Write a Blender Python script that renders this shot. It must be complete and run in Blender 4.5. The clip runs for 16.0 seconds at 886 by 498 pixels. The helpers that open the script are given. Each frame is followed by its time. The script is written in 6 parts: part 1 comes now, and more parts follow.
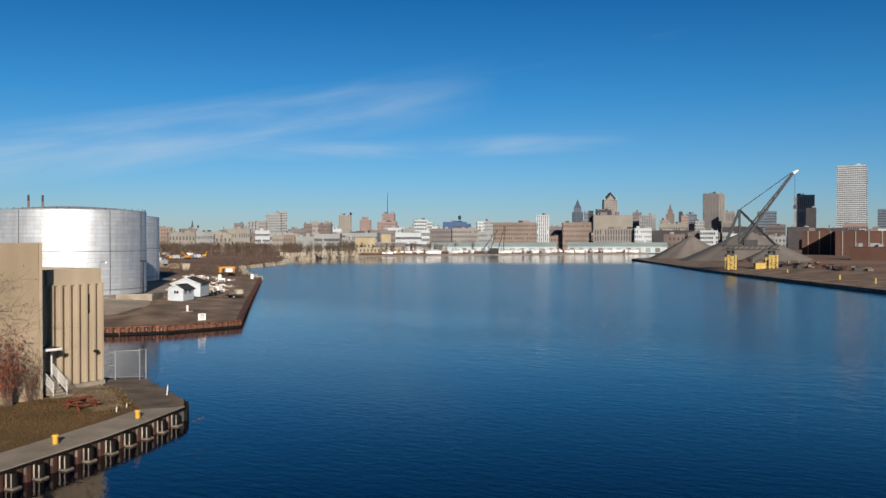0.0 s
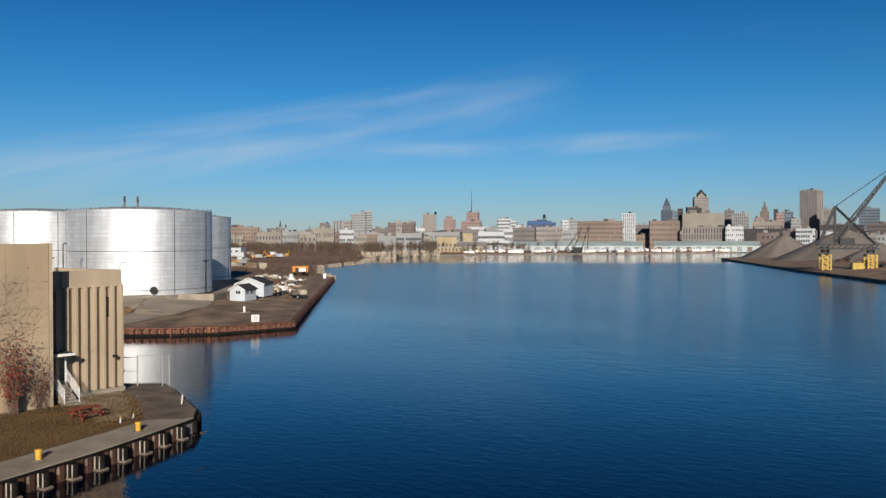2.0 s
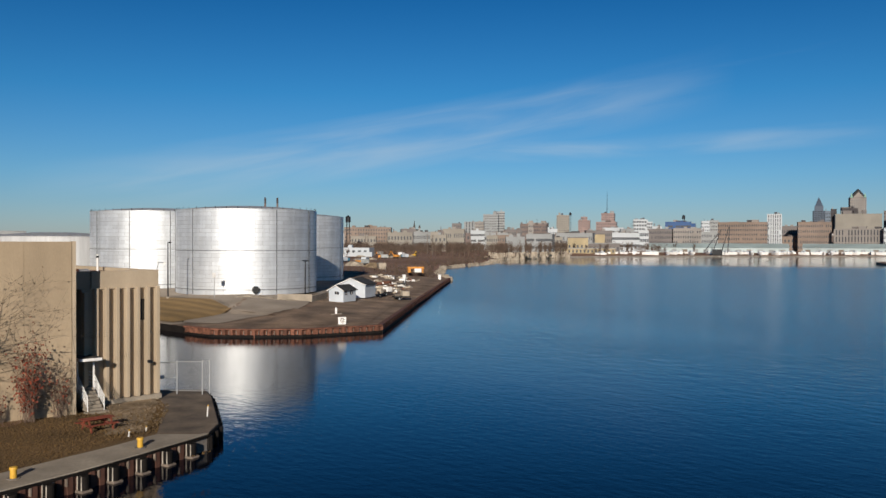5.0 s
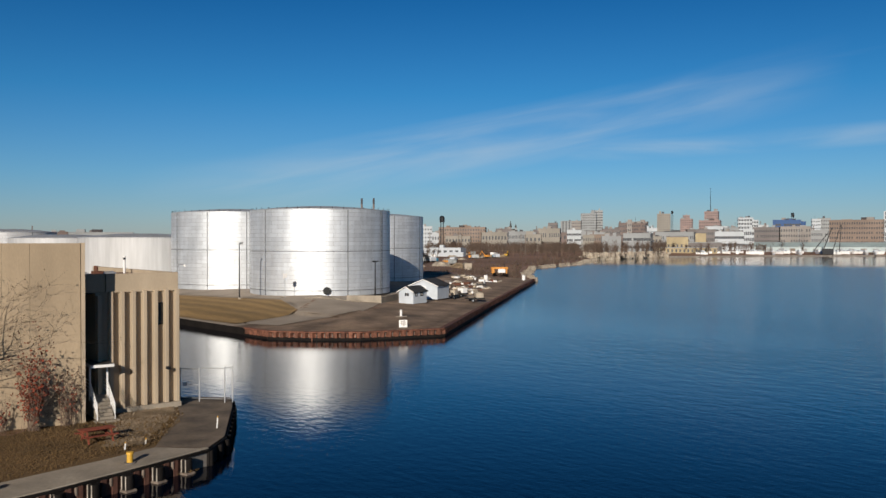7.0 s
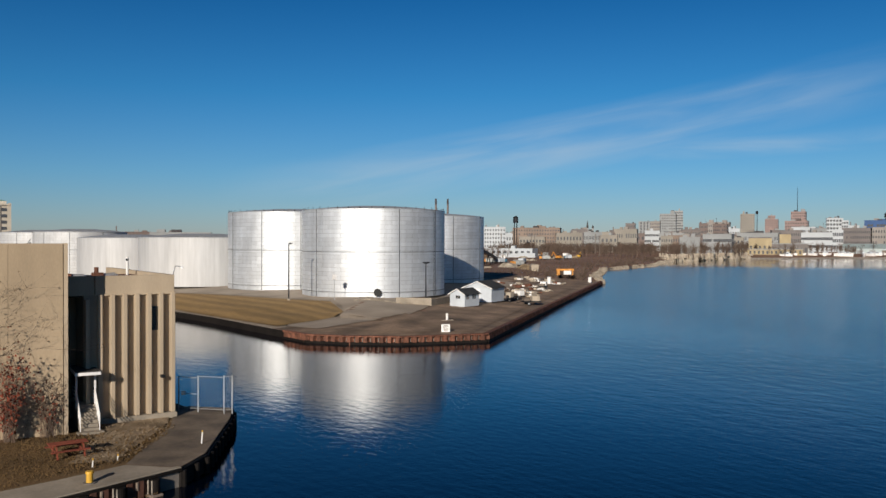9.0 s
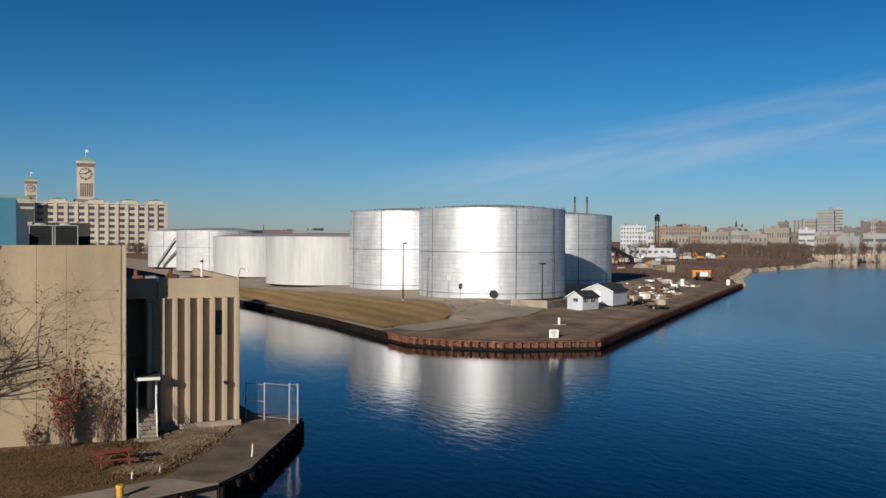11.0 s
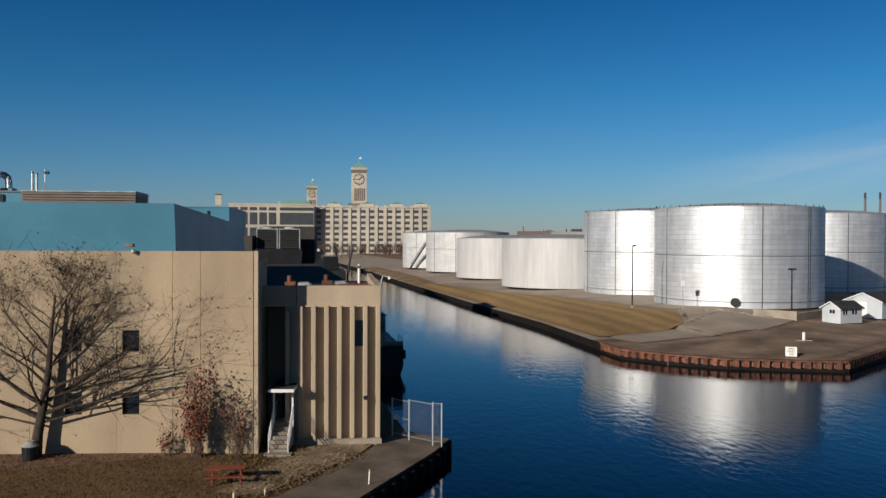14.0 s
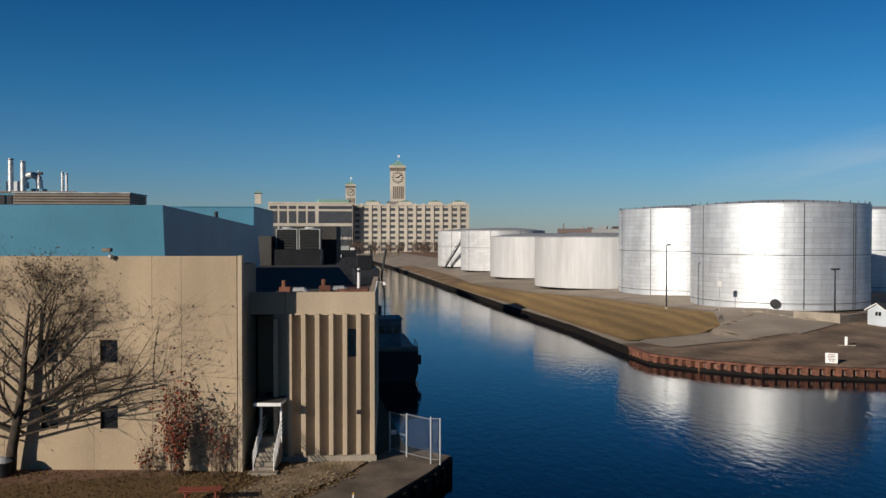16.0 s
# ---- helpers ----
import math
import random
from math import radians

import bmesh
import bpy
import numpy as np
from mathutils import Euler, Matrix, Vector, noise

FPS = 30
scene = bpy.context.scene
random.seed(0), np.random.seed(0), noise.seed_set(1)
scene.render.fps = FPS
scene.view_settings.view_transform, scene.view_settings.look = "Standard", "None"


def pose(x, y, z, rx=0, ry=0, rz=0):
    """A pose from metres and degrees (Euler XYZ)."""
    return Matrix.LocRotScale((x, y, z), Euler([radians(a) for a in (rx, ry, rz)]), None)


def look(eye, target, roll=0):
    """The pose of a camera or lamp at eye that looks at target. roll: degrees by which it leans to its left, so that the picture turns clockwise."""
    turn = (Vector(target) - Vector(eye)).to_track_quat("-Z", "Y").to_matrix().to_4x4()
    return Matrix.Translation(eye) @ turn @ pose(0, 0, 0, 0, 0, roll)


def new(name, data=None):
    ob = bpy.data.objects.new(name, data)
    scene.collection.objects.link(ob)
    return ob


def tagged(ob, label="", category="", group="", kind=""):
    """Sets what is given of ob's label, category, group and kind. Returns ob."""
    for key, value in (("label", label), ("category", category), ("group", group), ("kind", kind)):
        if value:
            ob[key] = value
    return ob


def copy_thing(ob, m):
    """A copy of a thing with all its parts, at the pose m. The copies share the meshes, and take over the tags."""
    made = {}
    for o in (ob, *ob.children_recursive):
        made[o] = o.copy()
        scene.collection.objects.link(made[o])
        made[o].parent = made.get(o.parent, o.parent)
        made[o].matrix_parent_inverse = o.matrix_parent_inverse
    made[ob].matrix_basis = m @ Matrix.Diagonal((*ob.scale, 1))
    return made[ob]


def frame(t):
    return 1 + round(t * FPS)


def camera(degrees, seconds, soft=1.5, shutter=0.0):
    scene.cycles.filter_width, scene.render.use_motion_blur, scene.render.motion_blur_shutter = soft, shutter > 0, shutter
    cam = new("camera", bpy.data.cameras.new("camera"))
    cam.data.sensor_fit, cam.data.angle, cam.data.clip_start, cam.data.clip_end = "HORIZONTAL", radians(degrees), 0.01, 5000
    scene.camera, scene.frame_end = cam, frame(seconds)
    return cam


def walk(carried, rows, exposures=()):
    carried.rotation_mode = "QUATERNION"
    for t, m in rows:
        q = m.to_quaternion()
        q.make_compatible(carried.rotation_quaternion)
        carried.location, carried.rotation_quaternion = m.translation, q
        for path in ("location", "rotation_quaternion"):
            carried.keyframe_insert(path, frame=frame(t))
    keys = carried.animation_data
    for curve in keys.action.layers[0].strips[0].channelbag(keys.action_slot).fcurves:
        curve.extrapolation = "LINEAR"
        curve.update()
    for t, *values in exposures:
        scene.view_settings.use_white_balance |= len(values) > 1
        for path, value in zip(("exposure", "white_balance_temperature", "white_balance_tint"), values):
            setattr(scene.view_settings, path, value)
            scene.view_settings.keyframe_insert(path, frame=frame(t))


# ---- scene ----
cam = camera(54.8, 16.0)
PATH = [
    (0, (0.446, -0.116, 11.341), (2.119, 0.98, 11.322), -0.0),
    (0.5, (2.136, -0.229, 11.335), (3.782, 0.907, 11.315), -0.1),
    (1, (3.796, -0.295, 11.36), (5.412, 0.884, 11.339), -0.1),
    (1.5, (5.525, -0.228, 11.382), (7.11, 0.992, 11.362), -0.1),
    (2, (7.184, -0.207, 11.385), (8.738, 1.053, 11.364), -0.1),
    (2.5, (8.758, -0.231, 11.437), (10.277, 1.07, 11.417), -0.1),
    (3, (10.361, -0.216, 11.423), (11.824, 1.147, 11.403), -0.1),
    (3.5, (11.957, -0.23, 11.366), (13.361, 1.194, 11.347), -0.1),
    (4, (13.507, -0.057, 11.37), (14.89, 1.387, 11.351), -0.1),
    (4.2, (14.091, 0.09, 11.364), (15.469, 1.539, 11.345), -0.0),
    (6.5, (21.44, 0.735, 11.29), (22.634, 2.339, 11.27), -0.0),
    (7, (23.169, 1.146, 11.366), (24.32, 2.781, 11.346), 0.0),
    (7.5, (24.768, 1.543, 11.321), (25.875, 3.208, 11.303), -0.0),
    (8, (26.474, 2.082, 11.289), (27.532, 3.78, 11.272), -0.0),
    (10.3, (33.195, 4.156, 11.584), (34.045, 5.966, 11.562), 0.3),
    (10.5, (33.788, 4.361, 11.59), (34.593, 6.191, 11.568), 0.3),
    (11, (35.286, 5.157, 11.668), (35.984, 7.031, 11.644), 0.3),
    (11.5, (36.742, 5.872, 11.733), (37.317, 7.788, 11.71), 0.3),
    (12, (38.124, 6.64, 11.846), (38.588, 8.585, 11.821), 0.3),
    (12.5, (39.526, 7.424, 11.857), (39.848, 9.398, 11.833), 0.3),
    (13, (40.87, 8.246, 11.885), (41.056, 10.237, 11.861), 0.3),
    (13.5, (42.161, 8.972, 11.881), (42.275, 10.969, 11.857), 0.3),
    (14, (43.276, 9.767, 11.94), (43.367, 11.765, 11.915), 0.2),
    (14.5, (44.238, 10.568, 11.996), (44.311, 12.566, 11.97), 0.2),
    (15, (44.966, 11.359, 12.084), (45.006, 13.358, 12.056), 0.1),
    (15.5, (45.4, 12.26, 12.158), (45.411, 14.26, 12.128), 0.0),
    (16, (45.781, 13.104, 12.232), (45.773, 15.104, 12.201), -0.0),
]
walk(cam, [(t, look(eye, target, roll)) for t, eye, target, roll in PATH], ((0.0, 0.56), (3.5, 0.42), (10.5, 0.36), (16.0, 0.30)))

# ---- world and sun ----
SUN_EL, SUN_AZ = 18.5, 225.0
world = bpy.data.worlds.new("sky")
scene.world = world
world.use_nodes = True
wt = world.node_tree
wt.nodes.clear()


def wn(kind, **kw):
    n = wt.nodes.new(kind)
    for k, v in kw.items():
        n.inputs[k].default_value = v
    return n


def wmath(op, a, b=None):
    n = wt.nodes.new("ShaderNodeMath")
    n.operation = op
    for i, v in enumerate((a, b)):
        if v is None:
            continue
        if isinstance(v, (int, float)):
            n.inputs[i].default_value = v
        else:
            wt.links.new(v, n.inputs[i])
    return n.outputs[0]


sky = wt.nodes.new("ShaderNodeTexSky")
sky.sky_type = "NISHITA"
sky.sun_disc = False
sky.sun_elevation, sky.sun_rotation = radians(SUN_EL), radians(SUN_AZ)
sky.altitude, sky.air_density, sky.dust_density, sky.ozone_density = 50.0, 1.0, 0.15, 1.0
tc = wt.nodes.new("ShaderNodeTexCoord")
sep = wt.nodes.new("ShaderNodeSeparateXYZ")
wt.links.new(tc.outputs["Generated"], sep.inputs[0])
az = wmath("ARCTAN2", sep.outputs[0], sep.outputs[1])
el = wmath("ARCSINE", sep.outputs[2])
# thin cirrus: a slanting streaky band low in the sky
run = wmath("SUBTRACT", az, 0.62)


def streak(rise, tilt, width, mid, reach, seed, lo, hi):
    line = wmath("SUBTRACT", wmath("SUBTRACT", el, rise), wmath("MULTIPLY", run, tilt))
    comb = wt.nodes.new("ShaderNodeCombineXYZ")
    wt.links.new(wmath("MULTIPLY", run, 4.5), comb.inputs[0])
    wt.links.new(wmath("MULTIPLY", line, 36.0), comb.inputs[1])
    comb.inputs[2].default_value = seed
    nz = wn("ShaderNodeTexNoise", Scale=1.0, Detail=7.0, Roughness=0.5, Distortion=0.5)
    wt.links.new(comb.outputs[0], nz.inputs["Vector"])
    ramp = wt.nodes.new("ShaderNodeMapRange")
    ramp.interpolation_type = "SMOOTHSTEP"
    ramp.inputs[1].default_value, ramp.inputs[2].default_value = lo, hi
    wt.links.new(nz.outputs[0], ramp.inputs[0])
    wide = wmath("DIVIDE", wmath("ABSOLUTE", line), width)
    across = wmath("MAXIMUM", wmath("SUBTRACT", 1.0, wmath("MULTIPLY", wide, wide)), 0.0)
    far = wmath("DIVIDE", wmath("ABSOLUTE", wmath("SUBTRACT", run, mid)), reach)
    along = wmath("MAXIMUM", wmath("SUBTRACT", 1.0, wmath("MULTIPLY", far, far)), 0.0)
    return wmath("MULTIPLY", wmath("MULTIPLY", across, along), ramp.outputs[0])


cloud = streak(0.106, 0.175, 0.038, 0.04, 0.40, 0.0, 0.22, 0.80)
cloud = wmath("MAXIMUM", cloud, streak(0.098, 0.03, 0.014, 0.34, 0.26, 3.0, 0.32, 0.80))
cloud = wmath("MAXIMUM", cloud, streak(0.150, 0.12, 0.012, 0.55, 0.20, 6.0, 0.52, 1.1))
cloud = wmath("MULTIPLY", cloud, 0.48)
mixc = wt.nodes.new("ShaderNodeMix")
mixc.data_type = "RGBA"
wt.links.new(cloud, mixc.inputs[0])
tint = wt.nodes.new("ShaderNodeMix")
tint.data_type, tint.blend_type = "RGBA", "MULTIPLY"
tint.inputs[0].default_value = 1.0
grade = wt.nodes.new("ShaderNodeValToRGB")
for k, (pos, col) in enumerate(((0.0, (0.41, 0.55, 0.95)), (0.125, (0.265, 0.555, 0.97)), (0.28, (0.115, 0.488, 0.89)), (0.5, (0.034, 0.34, 0.715)), (0.66, (0.008, 0.13, 0.38)), (1.0, (0.003, 0.045, 0.17)))):
    e = grade.color_ramp.elements[k] if k < 2 else grade.color_ramp.elements.new(pos)
    e.position, e.color = pos, (*[c / 1.2 for c in col], 1)
wt.links.new(wmath("DIVIDE", wmath("MAXIMUM", el, 0.0), 0.60), grade.inputs[0])
wt.links.new(grade.outputs[0], tint.inputs[7])
wt.links.new(sky.outputs[0], tint.inputs[6])
wt.links.new(tint.outputs[2], mixc.inputs[6])
mixc.inputs[7].default_value = (5.2, 6.0, 6.6, 1)
bg = wn("ShaderNodeBackground", Strength=0.074)
wt.links.new(mixc.outputs[2], bg.inputs[0])
wout = wt.nodes.new("ShaderNodeOutputWorld")
wt.links.new(bg.outputs[0], wout.inputs[0])

sun = new("sun", bpy.data.lights.new("sun", "SUN"))
sun.data.energy, sun.data.angle, sun.data.color = 4.0, radians(0.55), (1.0, 0.89, 0.76)
_s = Vector((math.sin(radians(SUN_AZ)), math.cos(radians(SUN_AZ)), math.tan(radians(SUN_EL))))
sun.matrix_world = look(_s * 200, (0, 0, 0))


# ---- materials ----
def mat(name, base, rough=0.8, metal=0.0, var=0.25, scale=1.0, fine=12.0, bump=0.15, stretch=(1, 1, 1), spread=0.0, second=None, spec=0.4):
    """A surface with stains at a large scale, grain at a small one, and fine relief."""
    m = bpy.data.materials.new(name)
    m.use_nodes = True
    t = m.node_tree
    b = t.nodes["Principled BSDF"]
    b.inputs["Roughness"].default_value, b.inputs["Metallic"].default_value = rough, metal
    b.inputs["Specular IOR Level"].default_value = spec
    geo = t.nodes.new("ShaderNodeNewGeometry")
    mp = t.nodes.new("ShaderNodeMapping")
    mp.inputs["Scale"].default_value = stretch
    t.links.new(geo.outputs["Position"], mp.inputs[0])
    n1 = t.nodes.new("ShaderNodeTexNoise")
    n1.inputs["Scale"].default_value, n1.inputs["Detail"].default_value = scale, 6.0
    n2 = t.nodes.new("ShaderNodeTexNoise")
    n2.inputs["Scale"].default_value, n2.inputs["Detail"].default_value = fine, 4.0
    t.links.new(mp.outputs[0], n1.inputs["Vector"])
    t.links.new(mp.outputs[0], n2.inputs["Vector"])
    mix = t.nodes.new("ShaderNodeMix")
    mix.data_type = "RGBA"
    second = second or tuple(c * (1 - 1.6 * var) for c in base)
    mix.inputs[6].default_value, mix.inputs[7].default_value = (*[min(1, c * (1 + var * 0.6)) for c in base], 1), (*[max(0, c) for c in second], 1)
    rr = t.nodes.new("ShaderNodeMapRange")
    rr.inputs[1].default_value, rr.inputs[2].default_value = 0.32, 0.72
    t.links.new(n1.outputs[0], rr.inputs[0])
    t.links.new(rr.outputs[0], mix.inputs[0])
    m2 = t.nodes.new("ShaderNodeMix")
    m2.data_type, m2.blend_type = "RGBA", "MULTIPLY"
    m2.inputs[0].default_value = 1.0
    gr = t.nodes.new("ShaderNodeMapRange")
    gr.inputs[1].default_value, gr.inputs[2].default_value = 0.25, 0.75
    gr.inputs[3].default_value, gr.inputs[4].default_value = 1 - var * 0.7, 1 + var * 0.3
    t.links.new(n2.outputs[0], gr.inputs[0])
    t.links.new(mix.outputs[2], m2.inputs[6])
    t.links.new(gr.outputs[0], m2.inputs[7])
    out = m2.outputs[2]
    if spread:
        oi = t.nodes.new("ShaderNodeObjectInfo")
        sr = t.nodes.new("ShaderNodeMapRange")
        sr.inputs[3].default_value, sr.inputs[4].default_value = 1 - spread, 1 + spread * 0.6
        t.links.new(oi.outputs["Random"], sr.inputs[0])
        m3 = t.nodes.new("ShaderNodeMix")
        m3.data_type, m3.blend_type = "RGBA", "MULTIPLY"
        m3.inputs[0].default_value = 1.0
        t.links.new(out, m3.inputs[6])
        t.links.new(sr.outputs[0], m3.inputs[7])
        out = m3.outputs[2]
    t.links.new(out, b.inputs["Base Color"])
    if bump:
        bp = t.nodes.new("ShaderNodeBump")
        bp.inputs["Strength"].default_value, bp.inputs["Distance"].default_value = bump, 0.05
        t.links.new(n2.outputs[0], bp.inputs["Height"])
        t.links.new(bp.outputs[0], b.inputs["Normal"])
    return m


def striped(m, pitch, turn, amount):
    """Adds soft mown bands to a surface."""
    t = m.node_tree
    b = t.nodes["Principled BSDF"]
    geo = t.nodes.new("ShaderNodeNewGeometry")
    mp = t.nodes.new("ShaderNodeMapping")
    mp.inputs["Rotation"].default_value = (0, 0, radians(turn))
    t.links.new(geo.outputs["Position"], mp.inputs[0])
    w = t.nodes.new("ShaderNodeTexWave")
    w.inputs["Scale"].default_value, w.inputs["Distortion"].default_value = 0.314 / pitch, 2.5
    w.inputs["Detail Scale"].default_value = 0.4
    t.links.new(mp.outputs[0], w.inputs["Vector"])
    r = t.nodes.new("ShaderNodeMapRange")
    r.inputs[3].default_value = 1 - amount
    t.links.new(w.outputs[0], r.inputs[0])
    x = t.nodes.new("ShaderNodeMix")
    x.data_type, x.blend_type = "RGBA", "MULTIPLY"
    x.inputs[0].default_value = 1.0
    t.links.new(b.inputs["Base Color"].links[0].from_socket, x.inputs[6])
    t.links.new(r.outputs[0], x.inputs[7])
    t.links.new(x.outputs[2], b.inputs["Base Color"])
    return m


def water_mat():
    m = bpy.data.materials.new("harbour_water")
    m.use_nodes = True
    t = m.node_tree
    b = t.nodes["Principled BSDF"]
    b.inputs["Base Color"].default_value = (0.0004, 0.002, 0.007, 1)
    b.inputs["Roughness"].default_value, b.inputs["IOR"].default_value = 0.06, 1.333
    b.inputs["Specular IOR Level"].default_value = 0.46
    geo = t.nodes.new("ShaderNodeNewGeometry")
    # sheltered by the peninsula, wind-ruffled on the open basin
    sp = t.nodes.new("ShaderNodeSeparateXYZ")
    t.links.new(geo.outputs["Position"], sp.inputs[0])
    lee = t.nodes.new("ShaderNodeMath")
    lee.operation = "MULTIPLY_ADD"
    lee.inputs[1].default_value = -0.35
    t.links.new(sp.outputs[1], lee.inputs[0])
    t.links.new(sp.outputs[0], lee.inputs[2])
    gust = t.nodes.new("ShaderNodeTexNoise")
    gust.inputs["Scale"].default_value, gust.inputs["Detail"].default_value = 0.012, 3.0
    t.links.new(geo.outputs["Position"], gust.inputs["Vector"])
    ga = t.nodes.new("ShaderNodeMath")
    ga.operation = "MULTIPLY_ADD"
    ga.inputs[1].default_value = 90.0
    t.links.new(gust.outputs[0], ga.inputs[0])
    t.links.new(lee.outputs[0], ga.inputs[2])
    wind = t.nodes.new("ShaderNodeMapRange")
    wind.interpolation_type = "SMOOTHSTEP"
    wind.inputs[1].default_value, wind.inputs[2].default_value = 75.0, 150.0
    t.links.new(ga.outputs[0], wind.inputs[0])
    # calm again under the far shore
    away = t.nodes.new("ShaderNodeVectorMath")
    away.operation = "DOT_PRODUCT"
    away.inputs[1].default_value = (0.836, 0.548, 0)
    t.links.new(geo.outputs["Position"], away.inputs[0])
    lull = t.nodes.new("ShaderNodeMapRange")
    lull.interpolation_type = "SMOOTHSTEP"
    lull.inputs[1].default_value, lull.inputs[2].default_value = 420.0, 500.0
    lull.inputs[3].default_value, lull.inputs[4].default_value = 1.0, 0.1
    t.links.new(away.outputs["Value"], lull.inputs[0])
    blow = t.nodes.new("ShaderNodeMath")
    blow.operation = "MULTIPLY"
    t.links.new(wind.outputs[0], blow.inputs[0])
    t.links.new(lull.outputs[0], blow.inputs[1])
    rough = t.nodes.new("ShaderNodeMapRange")
    rough.inputs[3].default_value, rough.inputs[4].default_value = 0.035, 0.17
    t.links.new(blow.outputs[0], rough.inputs[0])
    t.links.new(rough.outputs[0], b.inputs["Roughness"])
    chop = t.nodes.new("ShaderNodeMapRange")
    chop.inputs[3].default_value, chop.inputs[4].default_value = 0.75, 1.0
    t.links.new(blow.outputs[0], chop.inputs[0])
    last = None
    for scale, dist, stretch, turn in ((6.0, 0.0075, (1, 0.7, 1), 40), (1.9, 0.022, (1, 0.5, 1), 30), (0.8, 0.055, (1, 0.5, 1), 44), (0.05, 0.05, (1, 0.4, 1), 35)):
        mp = t.nodes.new("ShaderNodeMapping")
        mp.inputs["Scale"].default_value = stretch
        mp.inputs["Rotation"].default_value = (0, 0, radians(turn))
        t.links.new(geo.outputs["Position"], mp.inputs[0])
        n = t.nodes.new("ShaderNodeTexNoise")
        n.inputs["Scale"].default_value, n.inputs["Detail"].default_value = scale, 3.0
        t.links.new(mp.outputs[0], n.inputs["Vector"])
        bp = t.nodes.new("ShaderNodeBump")
        bp.inputs["Distance"].default_value = dist
        t.links.new(chop.outputs[0], bp.inputs["Strength"])
        t.links.new(n.outputs[0], bp.inputs["Height"])
        if scale == 0.8:
            t.links.new(blow.outputs[0], bp.inputs["Strength"])
        if last:
            t.links.new(last.outputs[0], bp.inputs["Normal"])
        last = bp
    t.links.new(last.outputs[0], b.inputs["Normal"])
    return m


def tank_mat(name, base, rough, metal, plate, course, streaky):
    """Sheet cladding laid in staggered plates round the shell, with lap lines, dents and rain streaks."""
    m = mat(name, base, rough, metal, 0.09, 0.25, 2.2, 0.0, (1, 1, 0.15))
    t = m.node_tree
    b = t.nodes["Principled BSDF"]
    co = t.nodes.new("ShaderNodeTexCoord")
    sp = t.nodes.new("ShaderNodeSeparateXYZ")
    t.links.new(co.outputs["Object"], sp.inputs[0])
    turn = t.nodes.new("ShaderNodeMath")
    turn.operation = "ARCTAN2"
    t.links.new(sp.outputs[1], turn.inputs[0])
    t.links.new(sp.outputs[0], turn.inputs[1])
    arc = t.nodes.new("ShaderNodeMath")
    arc.operation = "MULTIPLY"
    arc.inputs[1].default_value = 13.2
    t.links.new(turn.outputs[0], arc.inputs[0])
    uv = t.nodes.new("ShaderNodeCombineXYZ")
    t.links.new(arc.outputs[0], uv.inputs[0])
    t.links.new(sp.outputs[2], uv.inputs[1])
    br = t.nodes.new("ShaderNodeTexBrick")
    br.inputs["Scale"].default_value = 1.0
    br.inputs["Brick Width"].default_value, br.inputs["Row Height"].default_value = plate, course
    br.inputs["Mortar Size"].default_value, br.inputs["Mortar Smooth"].default_value = 0.03, 0.4
    low = 0.94 if streaky else 0.87
    br.inputs["Color1"].default_value, br.inputs["Color2"].default_value = (1, 1, 1, 1), (low, low, low, 1)
    line = 0.88 if streaky else 0.62
    br.inputs["Mortar"].default_value = (line, line, line, 1)
    t.links.new(uv.outputs[0], br.inputs["Vector"])
    runs = t.nodes.new("ShaderNodeMapping")
    runs.inputs["Scale"].default_value = (1.5, 0.07, 1) if streaky else (0.8, 0.12, 1)
    t.links.new(uv.outputs[0], runs.inputs[0])
    n = t.nodes.new("ShaderNodeTexNoise")
    n.inputs["Scale"].default_value, n.inputs["Detail"].default_value = 1.0, 6.0
    t.links.new(runs.outputs[0], n.inputs["Vector"])
    wash = t.nodes.new("ShaderNodeMapRange")
    wash.inputs[1].default_value, wash.inputs[2].default_value = 0.3, 0.7
    wash.inputs[3].default_value, wash.inputs[4].default_value = 0.88, 1.05
    t.links.new(n.outputs[0], wash.inputs[0])
    out = b.inputs["Base Color"].links[0].from_socket
    for sock in (br.outputs["Color"], wash.outputs[0]):
        x = t.nodes.new("ShaderNodeMix")
        x.data_type, x.blend_type = "RGBA", "MULTIPLY"
        x.inputs[0].default_value = 1.0
        t.links.new(out, x.inputs[6])
        t.links.new(sock, x.inputs[7])
        out = x.outputs[2]
    t.links.new(out, b.inputs["Base Color"])
    dent = t.nodes.new("ShaderNodeMapping")
    dent.inputs["Scale"].default_value = (0.45, 1.5, 1)
    t.links.new(uv.outputs[0], dent.inputs[0])
    nd = t.nodes.new("ShaderNodeTexNoise")
    nd.inputs["Scale"].default_value, nd.inputs["Detail"].default_value = 1.0, 4.0
    t.links.new(dent.outputs[0], nd.inputs["Vector"])
    b1 = t.nodes.new("ShaderNodeBump")
    b1.inputs["Strength"].default_value, b1.inputs["Distance"].default_value = 0.3, 0.012
    b1.invert = True
    t.links.new(br.outputs["Fac"], b1.inputs["Height"])
    b2 = t.nodes.new("ShaderNodeBump")
    b2.inputs["Strength"].default_value, b2.inputs["Distance"].default_value = 0.25, 0.05 if streaky else 0.09
    t.links.new(nd.outputs[0], b2.inputs["Height"])
    t.links.new(b1.outputs[0], b2.inputs["Normal"])
    t.links.new(b2.outputs[0], b.inputs["Normal"])
    return m


